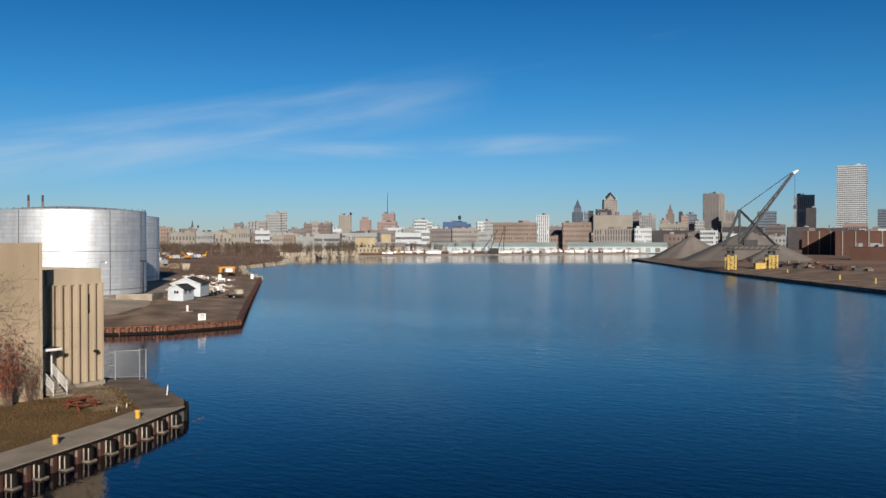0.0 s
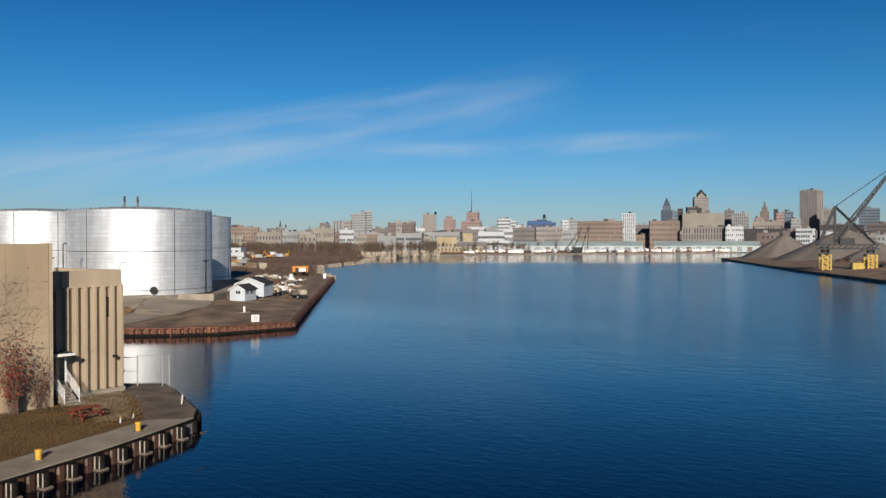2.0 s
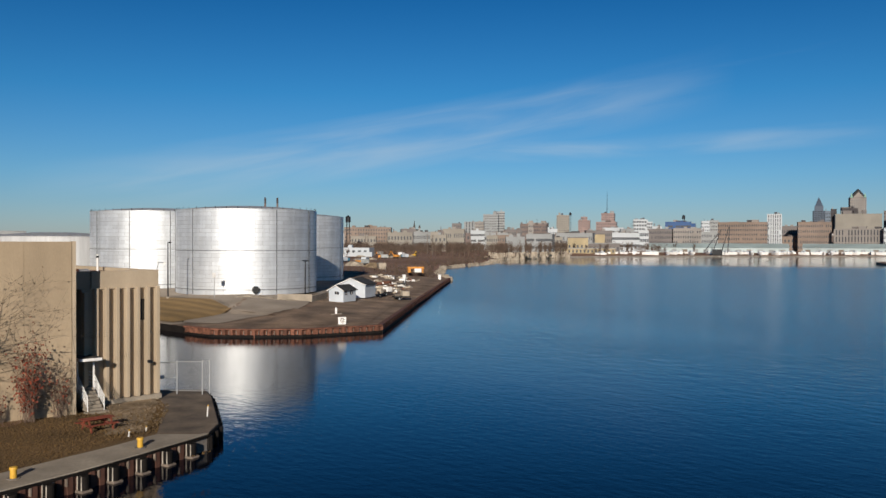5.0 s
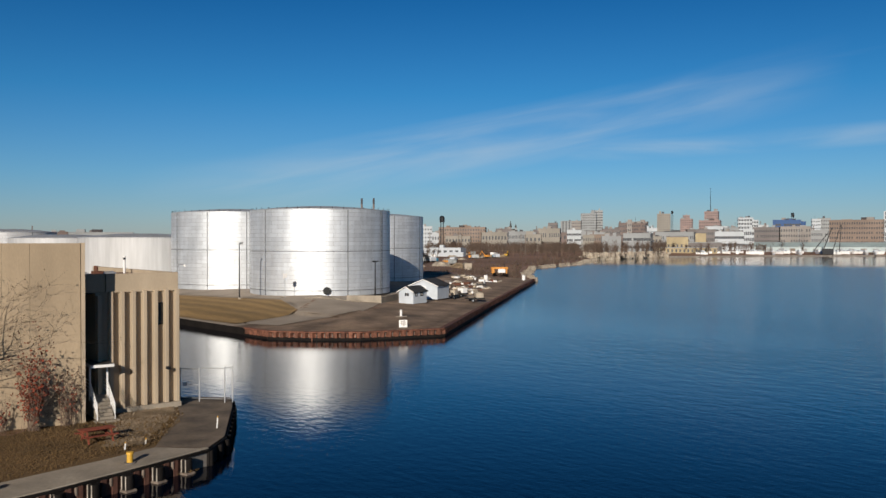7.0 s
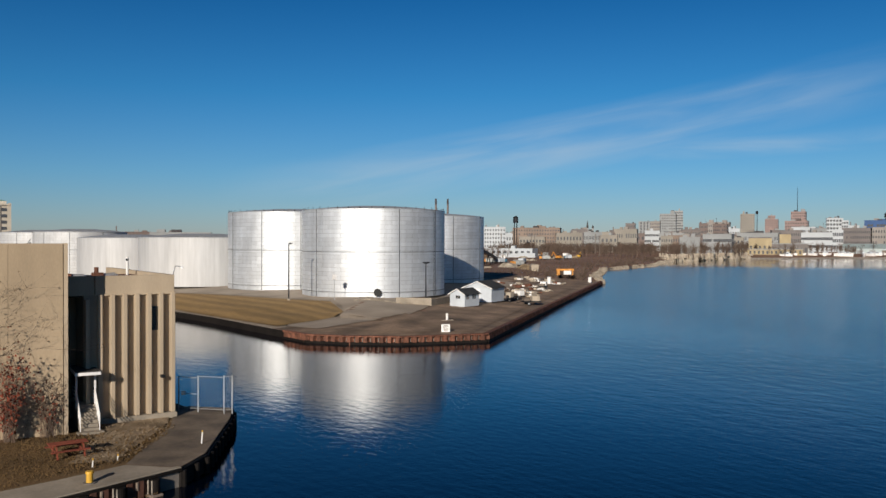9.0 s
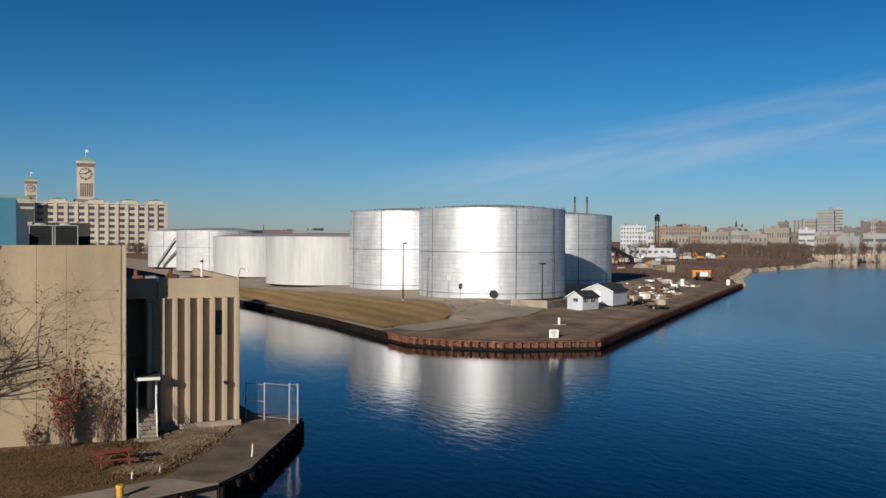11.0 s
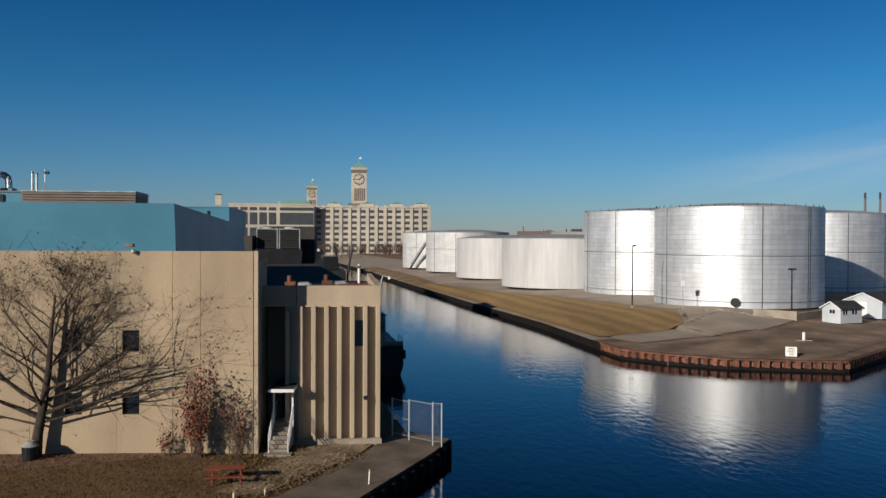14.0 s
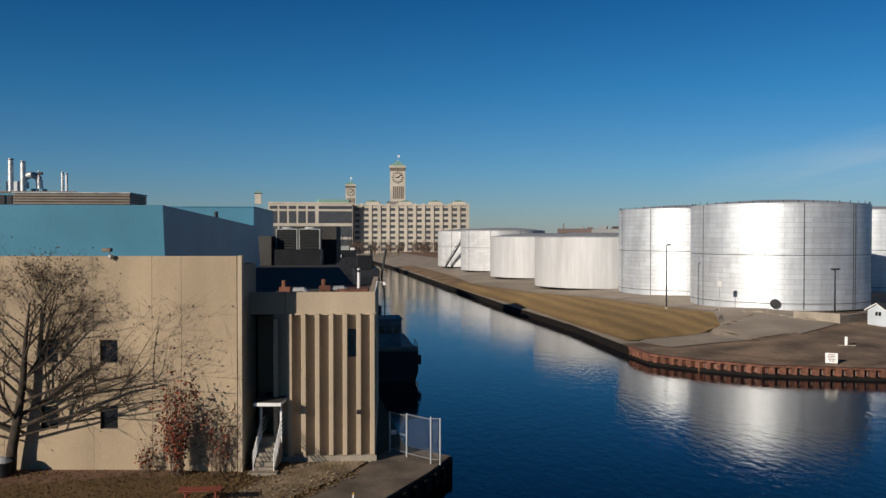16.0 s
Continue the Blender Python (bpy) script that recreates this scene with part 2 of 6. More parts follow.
M_WATER = water_mat()
M_ALU = tank_mat("aluminium_cladding", (0.755, 0.795, 0.835), 0.545, 0.66, 2.6, 0.74, False)
M_WTANK = tank_mat("white_tank_paint", (0.53, 0.54, 0.55), 0.6, 0.1, 1.2, 11.0, True)
M_PTANK = tank_mat("white_plate_tank", (0.56, 0.575, 0.59), 0.55, 0.15, 2.4, 0.8, False)
M_SEAM = mat("tank_seam_steel", (0.10, 0.11, 0.12), 0.6, 0.4, 0.2)
M_TROOF = mat("tank_roof_plate", (0.42, 0.44, 0.46), 0.6, 0.3, 0.2)
M_PRECAST = mat("tan_precast_concrete", (0.385, 0.302, 0.205), 0.85, 0, 0.15, 0.35, 14, 0.12, (1, 1, 0.35))
M_FIN = mat("tan_fin_concrete", (0.43, 0.35, 0.255), 0.85, 0, 0.10, 0.6, 16, 0.12, (1, 1, 0.3))
M_CONC = mat("quay_concrete", (0.32, 0.28, 0.225), 0.9, 0, 0.22, 0.4, 6, 0.25)
M_CONCD = mat("worn_dark_concrete", (0.21, 0.19, 0.17), 0.9, 0, 0.3, 0.5, 6, 0.3)
M_GRASS = mat("winter_grass", (0.140, 0.085, 0.034), 0.95, 0, 0.22, 0.22, 9, 0.5, second=(0.098, 0.061, 0.024))
M_LAWN = mat("dry_lawn", (0.38, 0.245, 0.10), 0.95, 0, 0.25, 0.12, 3, 0.5, (0.5, 0.12, 1), second=(0.19, 0.125, 0.045))
striped(M_LAWN, 3.8, -9.5, 0.28)
M_DIRT = mat("bare_brown_dirt", (0.27, 0.175, 0.095), 0.95, 0, 0.35, 0.15, 2, 0.6, second=(0.13, 0.085, 0.045))
M_SCRUB = mat("dead_scrub", (0.30, 0.23, 0.15), 0.95, 0, 0.35, 0.5, 8, 0.8, second=(0.10, 0.065, 0.03))
M_YARD = mat("yard_gravel", (0.29, 0.205, 0.14), 0.95, 0, 0.38, 0.16, 1.6, 0.5, second=(0.115, 0.080, 0.055))
striped(M_YARD, 5.0, 45, 0.22)
M_LAND = mat("brown_land", (0.25, 0.15, 0.10), 0.95, 0, 0.32, 0.018, 0.4, 0.3, second=(0.15, 0.085, 0.055))
M_GRAVEL = mat("pale_gravel", (0.36, 0.305, 0.245), 0.95, 0, 0.18, 0.15, 4, 0.3)
M_RUST = mat("rusty_sheet_pile", (0.19, 0.080, 0.05), 0.85, 0.1, 0.45, 2.2, 9, 0.3, second=(0.06, 0.028, 0.02), spread=0.3)
M_RUSTD = mat("dark_rusty_steel", (0.11, 0.05, 0.035), 0.85, 0.1, 0.35, 0.8, 7, 0.3, spread=0.2)
M_BLACK = mat("black_rubber", (0.015, 0.017, 0.018), 0.6, 0, 0.2)
M_APRON = mat("stained_apron_concrete", (0.175, 0.138, 0.102), 0.9, 0, 0.30, 0.5, 5, 0.25, second=(0.085, 0.068, 0.052))
M_CRANEY = mat("faded_yellow_paint", (0.50, 0.34, 0.07), 0.6, 0, 0.2, 0.5, 4, 0.1)
M_LITTER = mat("pale_leaf_litter", (0.36, 0.28, 0.19), 0.95, 0, 0.3, 0.5, 6, 0)
M_WETWOOD = mat("black_wet_timber", (0.012, 0.010, 0.009), 0.8, 0, 0.3, 0.5, 5, 0.3, spec=0.15)
M_POST = mat("stained_concrete_post", (0.20, 0.16, 0.13), 0.9, 0, 0.35, 1.2, 6, 0.3)
M_PALEPOST = mat("weathered_pale_post", (0.42, 0.38, 0.33), 0.9, 0, 0.35, 1.6, 7, 0.3)
M_DARKST = mat("dark_steel", (0.02, 0.022, 0.026), 0.5, 0.4, 0.2)
M_STEEL = mat("galvanised_steel", (0.55, 0.56, 0.57), 0.45, 0.7, 0.12)
M_YEL = mat("yellow_paint", (0.62, 0.36, 0.04), 0.55, 0, 0.18, 1.2, 9, 0.1)
M_WHITE = mat("white_paint", (0.78, 0.78, 0.77), 0.6, 0, 0.10, 0.8, 9, 0.06)
M_WHITEB = mat("white_siding", (0.50, 0.55, 0.60), 0.6, 0, 0.08, 0.6, 9, 0.05)
M_TEAL = mat("teal_metal_cladding", (0.060, 0.215, 0.32), 0.55, 0.1, 0.10, 0.25, 5, 0.04)
M_LOUV = mat("brown_louvre", (0.17, 0.14, 0.115), 0.6, 0.2, 0.12)
M_REDW = mat("red_stained_wood", (0.23, 0.055, 0.03), 0.8, 0, 0.3, 1.5, 14, 0.3, (0.3, 3, 3))
M_BARK = mat("grey_bark", (0.055, 0.042, 0.032), 0.95, 0, 0.3, 3, 20, 0.5)
M_TWIG = mat("bare_twigs", (0.12, 0.085, 0.065), 0.95, 0, 0.3, 0.1, 2, 0)
M_LEAFB = mat("dry_brown_leaves", (0.12, 0.075, 0.04), 0.9, 0, 0.35, 2, 9, 0)
M_LEAFR = mat("red_dry_leaves", (0.25, 0.050, 0.024), 0.9, 0, 0.35, 2, 9, 0)
M_GLASS = mat("dark_window_glass", (0.012, 0.014, 0.017), 0.08, 0, 0.1, spec=0.6)
# paler than M_GLASS: distance haze is put into the glass colour
M_GLASSF = mat("hazed_window_glass", (0.075, 0.08, 0.09), 0.25, 0, 0.2, spec=0.5)
# these two roof colours also stand in for shade on the canal shed
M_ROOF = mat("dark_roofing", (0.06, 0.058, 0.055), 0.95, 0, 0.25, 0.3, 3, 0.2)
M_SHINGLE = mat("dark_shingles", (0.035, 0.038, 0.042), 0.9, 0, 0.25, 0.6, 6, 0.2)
M_PILE = mat("grey_coal_salt_pile", (0.19, 0.17, 0.155), 0.95, 0, 0.15, 0.08, 0.8, 0.4)
M_RUBBLE = mat("pale_rubble", (0.46, 0.40, 0.32), 0.95, 0, 0.3, 0.4, 3, 0.4, spread=0.3)
M_ORANGE = mat("orange_machine_paint", (0.62, 0.27, 0.05), 0.6, 0, 0.2)
M_HULL = mat("dark_hull_paint", (0.022, 0.025, 0.03), 0.5, 0, 0.3)
M_PALEBL = mat("pale_weathered_deckhouse", (0.35, 0.37, 0.37), 0.6, 0, 0.25)
M_COPPER = mat("green_copper_roof", (0.20, 0.36, 0.30), 0.7, 0, 0.15)
# most of these facade colours are shifted bluer to carry the distance haze
TAN = mat("tan_masonry", (0.252, 0.234, 0.218), 0.9, 0, 0.12, 0.05, 1, 0)
CREAM = mat("cream_brick", (0.260, 0.243, 0.213), 0.9, 0, 0.12, 0.05, 1, 0)
BROWN = mat("brown_masonry", (0.168, 0.153, 0.150), 0.9, 0, 0.15, 0.05, 1, 0)
BRICK = mat("red_brown_brick", (0.160, 0.126, 0.116), 0.9, 0, 0.18, 0.05, 1, 0)
WORKS = mat("cream_works_stone", (0.50, 0.46, 0.39), 0.9, 0, 0.14, 0.08, 1, 0)
NAVY = mat("dark_blue_glazing", (0.045, 0.065, 0.10), 0.35, 0.1, 0.1, 0.05, 1, 0)
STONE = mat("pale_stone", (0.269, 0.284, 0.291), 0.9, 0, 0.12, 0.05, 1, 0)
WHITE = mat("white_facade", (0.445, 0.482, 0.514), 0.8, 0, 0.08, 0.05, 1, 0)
PINK = mat("pink_granite", (0.277, 0.203, 0.189), 0.8, 0, 0.1, 0.05, 1, 0)
BLUE = mat("bright_blue_cladding", (0.012, 0.065, 0.20), 0.5, 0, 0.08, 0.05, 1, 0)
DARK = mat("sooty_brick", (0.059, 0.054, 0.058), 0.9, 0, 0.2, 0.05, 1, 0)
LOFT = mat("tan_brown_brick", (0.227, 0.176, 0.145), 0.9, 0, 0.16, 0.05, 1, 0)
RUSSET = mat("dark_russet_brick", (0.095, 0.048, 0.036), 0.9, 0, 0.2, 0.06, 1, 0)
GLASSY = mat("blue_grey_curtain_wall", (0.16, 0.20, 0.25), 0.3, 0.2, 0.1, 0.05, 1, 0)


# ---- mesh helpers ----
def box(bm, x0, y0, z0, x1, y1, z1, bev=0.0):
    v = [bm.verts.new(p) for p in ((x0, y0, z0), (x1, y0, z0), (x1, y1, z0), (x0, y1, z0), (x0, y0, z1), (x1, y0, z1), (x1, y1, z1), (x0, y1, z1))]
    f = [bm.faces.new([v[i] for i in q]) for q in ((3, 2, 1, 0), (4, 5, 6, 7), (0, 1, 5, 4), (1, 2, 6, 5), (2, 3, 7, 6), (3, 0, 4, 7))]
    if bev:
        ed = list({e for q in f for e in q.edges})
        bmesh.ops.bevel(bm, geom=ed, offset=bev, segments=1, affect="EDGES")
    return bm


def tube(bm, p0, p1, r0, r1=None, n=8, caps=True):
    p0, p1 = Vector(p0), Vector(p1)
    r1 = r0 if r1 is None else r1
    d = (p1 - p0).normalized()
    a = d.orthogonal().normalized()
    b = d.cross(a)
    ring = []
    for p, r in ((p0, r0), (p1, r1)):
        ring.append([bm.verts.new(p + (a * math.cos(k * math.tau / n) + b * math.sin(k * math.tau / n)) * r) for k in range(n)])
    for k in range(n):
        bm.faces.new((ring[0][k], ring[0][(k + 1) % n], ring[1][(k + 1) % n], ring[1][k]))
    if caps:
        bm.faces.new(ring[0][::-1])
        bm.faces.new(ring[1])
    return bm


def prism(bm, pts, z0, z1):
    lo = [bm.verts.new((x, y, z0)) for x, y in pts]
    hi = [bm.verts.new((x, y, z1)) for x, y in pts]
    n = len(pts)
    for k in range(n):
        bm.faces.new((lo[k], lo[(k + 1) % n], hi[(k + 1) % n], hi[k]))
    bm.faces.new(lo[::-1])
    bm.faces.new(hi)
    return bm


def shell(bm, r0, z0, r1, z1, n=96):
    """An upright ring surface about the z axis."""
    a = [bm.verts.new((r0 * math.cos(k * math.tau / n), r0 * math.sin(k * math.tau / n), z0)) for k in range(n)]
    b = [bm.verts.new((r1 * math.cos(k * math.tau / n), r1 * math.sin(k * math.tau / n), z1)) for k in range(n)]
    for k in range(n):
        bm.faces.new((a[k], a[(k + 1) % n], b[(k + 1) % n], b[k]))
    return a, b


def B():
    return bmesh.new()


def link(name, bm, material, smooth=False):
    bmesh.ops.recalc_face_normals(bm, faces=bm.faces)
    me = bpy.data.meshes.new(name)
    bm.to_mesh(me)
    bm.free()
    for m in (material if isinstance(material, (list, tuple)) else [material]):
        me.materials.append(m)
    if smooth:
        for p in me.polygons:
            p.use_smooth = True
    return new(name, me)


def part(name, bm, material, parent, label="", smooth=False):
    ob = link(name, bm, material, smooth)
    ob.parent = parent
    return tagged(ob, label)


def thing(name, label, category, m, group="", kind=""):
    return_ob = new(name)
    return_ob.matrix_world = m
    return tagged(return_ob, label, category, group, kind)


def again(name, src, parent, m):
    """Another piece on the same mesh."""
    ob = new(name, src.data)
    ob.parent = parent
    ob.matrix_basis = m
    return ob


def setting(name, bm, material, label, category="", smooth=False):
    return tagged(link(name, bm, material, smooth), label, category, "", "structure")
from mathutils.bvhtree import BVHTree


# ---- ground, water ----
WATER = -0.92
SHORE_B = [(-30, 640), (22.6, 364), (35.9, 286), (44.3, 236), (56.3, 165), (63, 130), (65.5, 110), (66.8, 100.5), (70.5, 96.5), (75.5, 93), (86, 90.8), (117, 121), (189.5, 191),
           (210, 219), (266, 279), (324, 312), (380, 362), (455, 420), (500, 427), (545, 410), (600, 400), (640, 378), (700, 335), (770, 296), (830, 262), (840, 215),
           (700, 214), (523, 198), (414, 138.5), (339, 97.5), (266, 51.7), (221, 22.3), (60, -90), (-200, -270), (-420, -300)]
SHORE_A = [(-420, -60), (-120, -2), (24.2, 41.15), (30.9, 43.1), (34.5, 44.45), (39.4, 46.5), (41.2, 48.7), (44.9, 57), (46, 60.2), (43.4, 62.6), (39.6, 84), (33, 130), (20, 210), (8, 286), (-10, 364), (-70, 640)]
STRIP, RISE = 28.0, 1.7


def offset(line, d):
    out = []
    for i, p in enumerate(line):
        a, b = Vector(line[max(i - 1, 0)]), Vector(line[min(i + 1, len(line) - 1)])
        p = Vector(p)
        n = Vector((0, 0))
        for u, v in ((a, p), (p, b)):
            e = v - u
            if e.length > 0:
                e.normalize()
                n += Vector((-e.y, e.x))
        n.normalize()
        out.append(p + n * d)
    return out


def seg_dist(x, y, line):
    best = 1e9
    p = Vector((x, y))
    for a, b in zip(line, line[1:]):
        a, b = Vector(a), Vector(b)
        t = max(0, min(1, (p - a).dot(b - a) / (b - a).length_squared))
        best = min(best, (p - a - (b - a) * t).length)
    return best


GROUND = []


def zg(x, y):
    """Height of the far bank's ground."""
    hit = GROUND[0].ray_cast(Vector((x, y, 60.0)), Vector((0, 0, -1)))[0]
    return hit.z if hit and hit.z > -0.2 else 0.0


bm = B()
inner_b, inner_a = offset(SHORE_B, STRIP), offset(SHORE_A, 12.0)
# the strips along both banks
ring_b, ring_a = [], []
for shore, inner, rise, ring, side in ((SHORE_B, inner_b, RISE, ring_b, 0), (SHORE_A, inner_a, 0.27, ring_a, 1)):
    lo = [bm.verts.new((*p, -4)) for p in shore]
    up = [bm.verts.new((*p, 0)) for p in shore]
    back = [bm.verts.new((p.x, p.y, rise * min(1.0, seg_dist(p.x, p.y, shore) / (12.0 if side else STRIP)))) for p in inner]
    ring += back
    for i in range(len(shore) - 1):
        f = bm.faces.new((lo[i], lo[i + 1], up[i + 1], up[i]))
        f.material_index = 5 if not side and i < 7 else 3
        f = bm.faces.new((up[i], up[i + 1], back[i + 1], back[i]))
        f.material_index = 4 if side else (1 if 6 <= i <= 11 or 26 <= i <= 31 else (2 if i < 6 else 0))
# the land behind, to the horizon
outer = [bm.verts.new((4200 * math.cos(-k * math.tau / 40), 4200 * math.sin(-k * math.tau / 40), 1.5)) for k in range(40)]
loop = ring_b + ring_a
edges = []
for vs in (outer, loop):
    for i in range(len(vs)):
        e = bm.edges.get((vs[i], vs[(i + 1) % len(vs)])) or bm.edges.new((vs[i], vs[(i + 1) % len(vs)]))
        edges.append(e)
made = bmesh.ops.triangle_fill(bm, edges=edges, use_beauty=True, use_dissolve=False, normal=(0, 0, 1))
for f in made["geom"]:
    if isinstance(f, bmesh.types.BMFace):
        f.material_index = 0
GROUND.append(BVHTree.FromBMesh(bm))
ground = setting("ground", bm, [M_LAND, M_YARD, M_GRAVEL, M_CONCD, M_GRASS, M_WETWOOD], "brown winter land round the harbour with gravel yards", "ground")
bm = B()
bm.faces.new([bm.verts.new((4400 * math.cos(k * math.tau / 48), 4400 * math.sin(k * math.tau / 48), WATER)) for k in range(48)])
setting("water", bm, M_WATER, "calm deep blue harbour water with fine ripples", "water")


def za(x, y):
    """Height of the near bank's ground."""
    return 0.27 * min(1.0, seg_dist(x, y, SHORE_A) / 12.0)


def patch(name, pts, material, label, lift, step=4.0, mound=0.0, height=zg):
    """A surface laid over the sloping bank, cut along its outline."""
    bm = B()
    poly = [bm.verts.new((*p, 0)) for p in pts]
    bm.faces.new(poly)
    bmesh.ops.triangulate(bm, faces=bm.faces)
    for _ in range(8):
        long = [e for e in bm.edges if e.calc_length() > step]
        if not long:
            break
        bmesh.ops.subdivide_edges(bm, edges=long, cuts=1)
        bmesh.ops.triangulate(bm, faces=[f for f in bm.faces if len(f.verts) > 3])
    for v in bm.verts:
        d = seg_dist(v.co.x, v.co.y, pts + pts[:1])
        v.co.z = height(v.co.x, v.co.y) + lift + mound * min(1, d / 4)
    return setting(name, bm, material, label, "ground", True)


# ---- storage tanks ----
def tank(name, label, x, y, r, z0, z1, material, seams, rings, dome=0.9):
    th = thing(name, label, "storage tank", pose(x, y, z0), "riverside storage tanks")
    h = z1 - z0
    bm = B()
    shell(bm, r, 0, r, h)
    part("shell", bm, material, th, smooth=True)
    bm = B()
    a, b = shell(bm, r + 0.06, h - 0.12, r - 0.35, h + 0.06)
    c = b
    for rr, zz in ((r * 0.66, h + dome * 0.55), (r * 0.33, h + dome * 0.88)):
        ring = [bm.verts.new((rr * math.cos(k * math.tau / 96), rr * math.sin(k * math.tau / 96), zz)) for k in range(96)]
        for k in range(96):
            bm.faces.new((c[k], c[(k + 1) % 96], ring[(k + 1) % 96], ring[k]))
        c = ring
    bm.faces.new(c)
    part("roof", bm, M_TROOF, th, "low domed grey roof plate")
    for z in rings:
        bm = B()
        shell(bm, r + 0.035, z - 0.05, r + 0.035, z + 0.05)
        part("seam_ring", bm, M_SEAM, th)
    for ang in seams:
        bm = B()
        a = radians(ang)
        m = Matrix.Rotation(a, 4, "Z")
        box(bm, r - 0.05, -0.06, 0.1, r + 0.045, 0.06, h - 0.1)
        bmesh.ops.transform(bm, matrix=m, verts=bm.verts)
        part("vertical_seam", bm, M_SEAM, th)
    return th


def rail(th, r, h, n=40):
    first = None
    for k in range(n):
        a = k * math.tau / n
        m = pose(r * math.cos(a), r * math.sin(a), h)
        if first is None:
            first = part("rim_post", tube(B(), (0, 0, 0), (0, 0, 0.4), 0.05, n=5), M_DARKST, th)
            first.matrix_basis = m
        else:
            again("rim_post", first, th, m)


def radial(th, cx, cy, name, bm, material, ang, z, label=""):
    bmesh.ops.transform(bm, matrix=Matrix.Rotation(radians(ang), 4, "Z") @ Matrix.Translation((0, 0, z)), verts=bm.verts)
    return part(name, bm, material, th, label)


t_a = tank("storage_tank", "large round aluminium-clad storage tank with dark seams", 98.0, 148.0, 13.2, 1.55, 16.95, M_ALU, (264.2, 195, 299.0, 301.0, 160, 334, 20, 60, 100), (7.9, 0.95))
rail(t_a, 13.0, 15.4)
bm = B()
tube(bm, (13.1, 0, 0), (13.6, 0, 0), 0.55, n=20)
tube(bm, (13.55, 0, 0), (13.65, 0, 0), 0.68, n=20)
radial(t_a, 0, 0, "manway", bm, M_BLACK, 247.5, 0.95, "black bolted manhole cover")
t_b = tank("storage_tank", "large round aluminium-clad storage tank with dark seams", 91.9, 175.2, 13.2, 1.6, 17.1, M_ALU, (223.5, 186.5, 257.2, 320), (7.9, 0.95))
rail(t_b, 13.0, 15.5)
t_c = tank("storage_tank", "round aluminium-clad tank standing in the shadow of another", 130.6, 185.3, 13.2, 1.6, 17.2, M_ALU, (265.3, 230, 305, 20), (7.9, 0.95))
tank("storage_tank", "lower white-painted round storage tank with faint streaks", 78.1, 197.2, 13.2, 1.6, 12.0, M_WTANK, (), (), 1.0)
tank("storage_tank", "lower white-painted round storage tank with faint streaks", 70.6, 239.2, 13.2, 1.6, 12.0, M_WTANK, (), (), 1.0)
tank("storage_tank", "white round storage tank with banded plates", 63.5, 282.0, 13.2, 1.6, 13.8, M_PTANK, (250, 215, 290), (7.0,), 1.0)
tank("storage_tank", "white round storage tank with a stair up its side", 56.0, 316.0, 13.2, 1.6, 13.8, M_PTANK, (230, 255, 285), (7.0,), 1.0)


# ---- canal-side factory: tan wall block ----
WALL_Y, WALL_X, WALL_TOP = 56.56, 35.36, 11.2
bm = B()
box(bm, -40, WALL_Y + 0.3, -0.5, WALL_X - 0.1, 60.2, WALL_TOP - 0.5)
factory = thing("factory_block", "two-storey tan precast concrete factory block with small square windows", "building", pose(0, 0, 0))
part("core", bm, M_PRECAST, factory)
bm = B()
box(bm, -40, WALL_Y + 0.25, WALL_TOP - 0.5, WALL_X - 0.25, 60.2, WALL_TOP - 0.45)
part("roof", bm, M_ROOF, factory, "dark flat roof")


def wall_panel(x0, x1, holes):
    """A precast panel with window openings going through it."""
    xs = sorted({x0, x1, *[v for h in holes for v in h[:2]]})
    zs = sorted({-0.3, WALL_TOP, *[v for h in holes for v in h[2:]]})
    bm = B()
    for a, b in zip(xs, xs[1:]):
        for c, d in zip(zs, zs[1:]):
            if any(a >= h[0] - 1e-6 and b <= h[1] + 1e-6 and c >= h[2] - 1e-6 and d <= h[3] + 1e-6 for h in holes):
                continue
            box(bm, a, WALL_Y, c, b, WALL_Y + 0.28, d)
    bmesh.ops.remove_doubles(bm, verts=bm.verts, dist=1e-4)
    return part("wall_panel", bm, M_PRECAST, factory)


WINS = [(x, x + 0.9, z, z + 1.17) for x in (25.05, 28.1, 15.9, 18.95) for z in (2.36, 5.75)]
edges_x = [-40, -30, -20, -11, -2, 5.0, 9.5, 14.0, 18.58, 23.18, 27.77, 30.77, 32.27, 35.1]
for a, b in zip(edges_x, edges_x[1:]):
    cuts = sorted([w for w in WINS if w[0] < b and w[1] > a])
    wall_panel(a + 0.007, b - 0.007, [(max(w[0], a + 0.007), min(w[1], b - 0.007), w[2], w[3]) for w in cuts])
bm = B()
box(bm, 35.14, WALL_Y - 0.02, -0.3, WALL_X, WALL_Y + 0.5, WALL_TOP + 0.02)
part("corner_trim", bm, M_FIN, factory)
for x0, x1, z0, z1 in WINS:
    w = part("window", box(B(), x0, WALL_Y + 0.2, z0, x1, WALL_Y + 0.24, z1), M_GLASS, factory, "small square dark window")
    bm = B()
    for q in ((x0, z0, x1, z0 + 0.05), (x0, z1 - 0.05, x1, z1), (x0, z0, x0 + 0.05, z1), (x1 - 0.05, z0, x1, z1)):
        box(bm, q[0], WALL_Y + 0.13, q[1], q[2], WALL_Y + 0.2, q[3])
    part("frame", bm, M_DARKST, w)

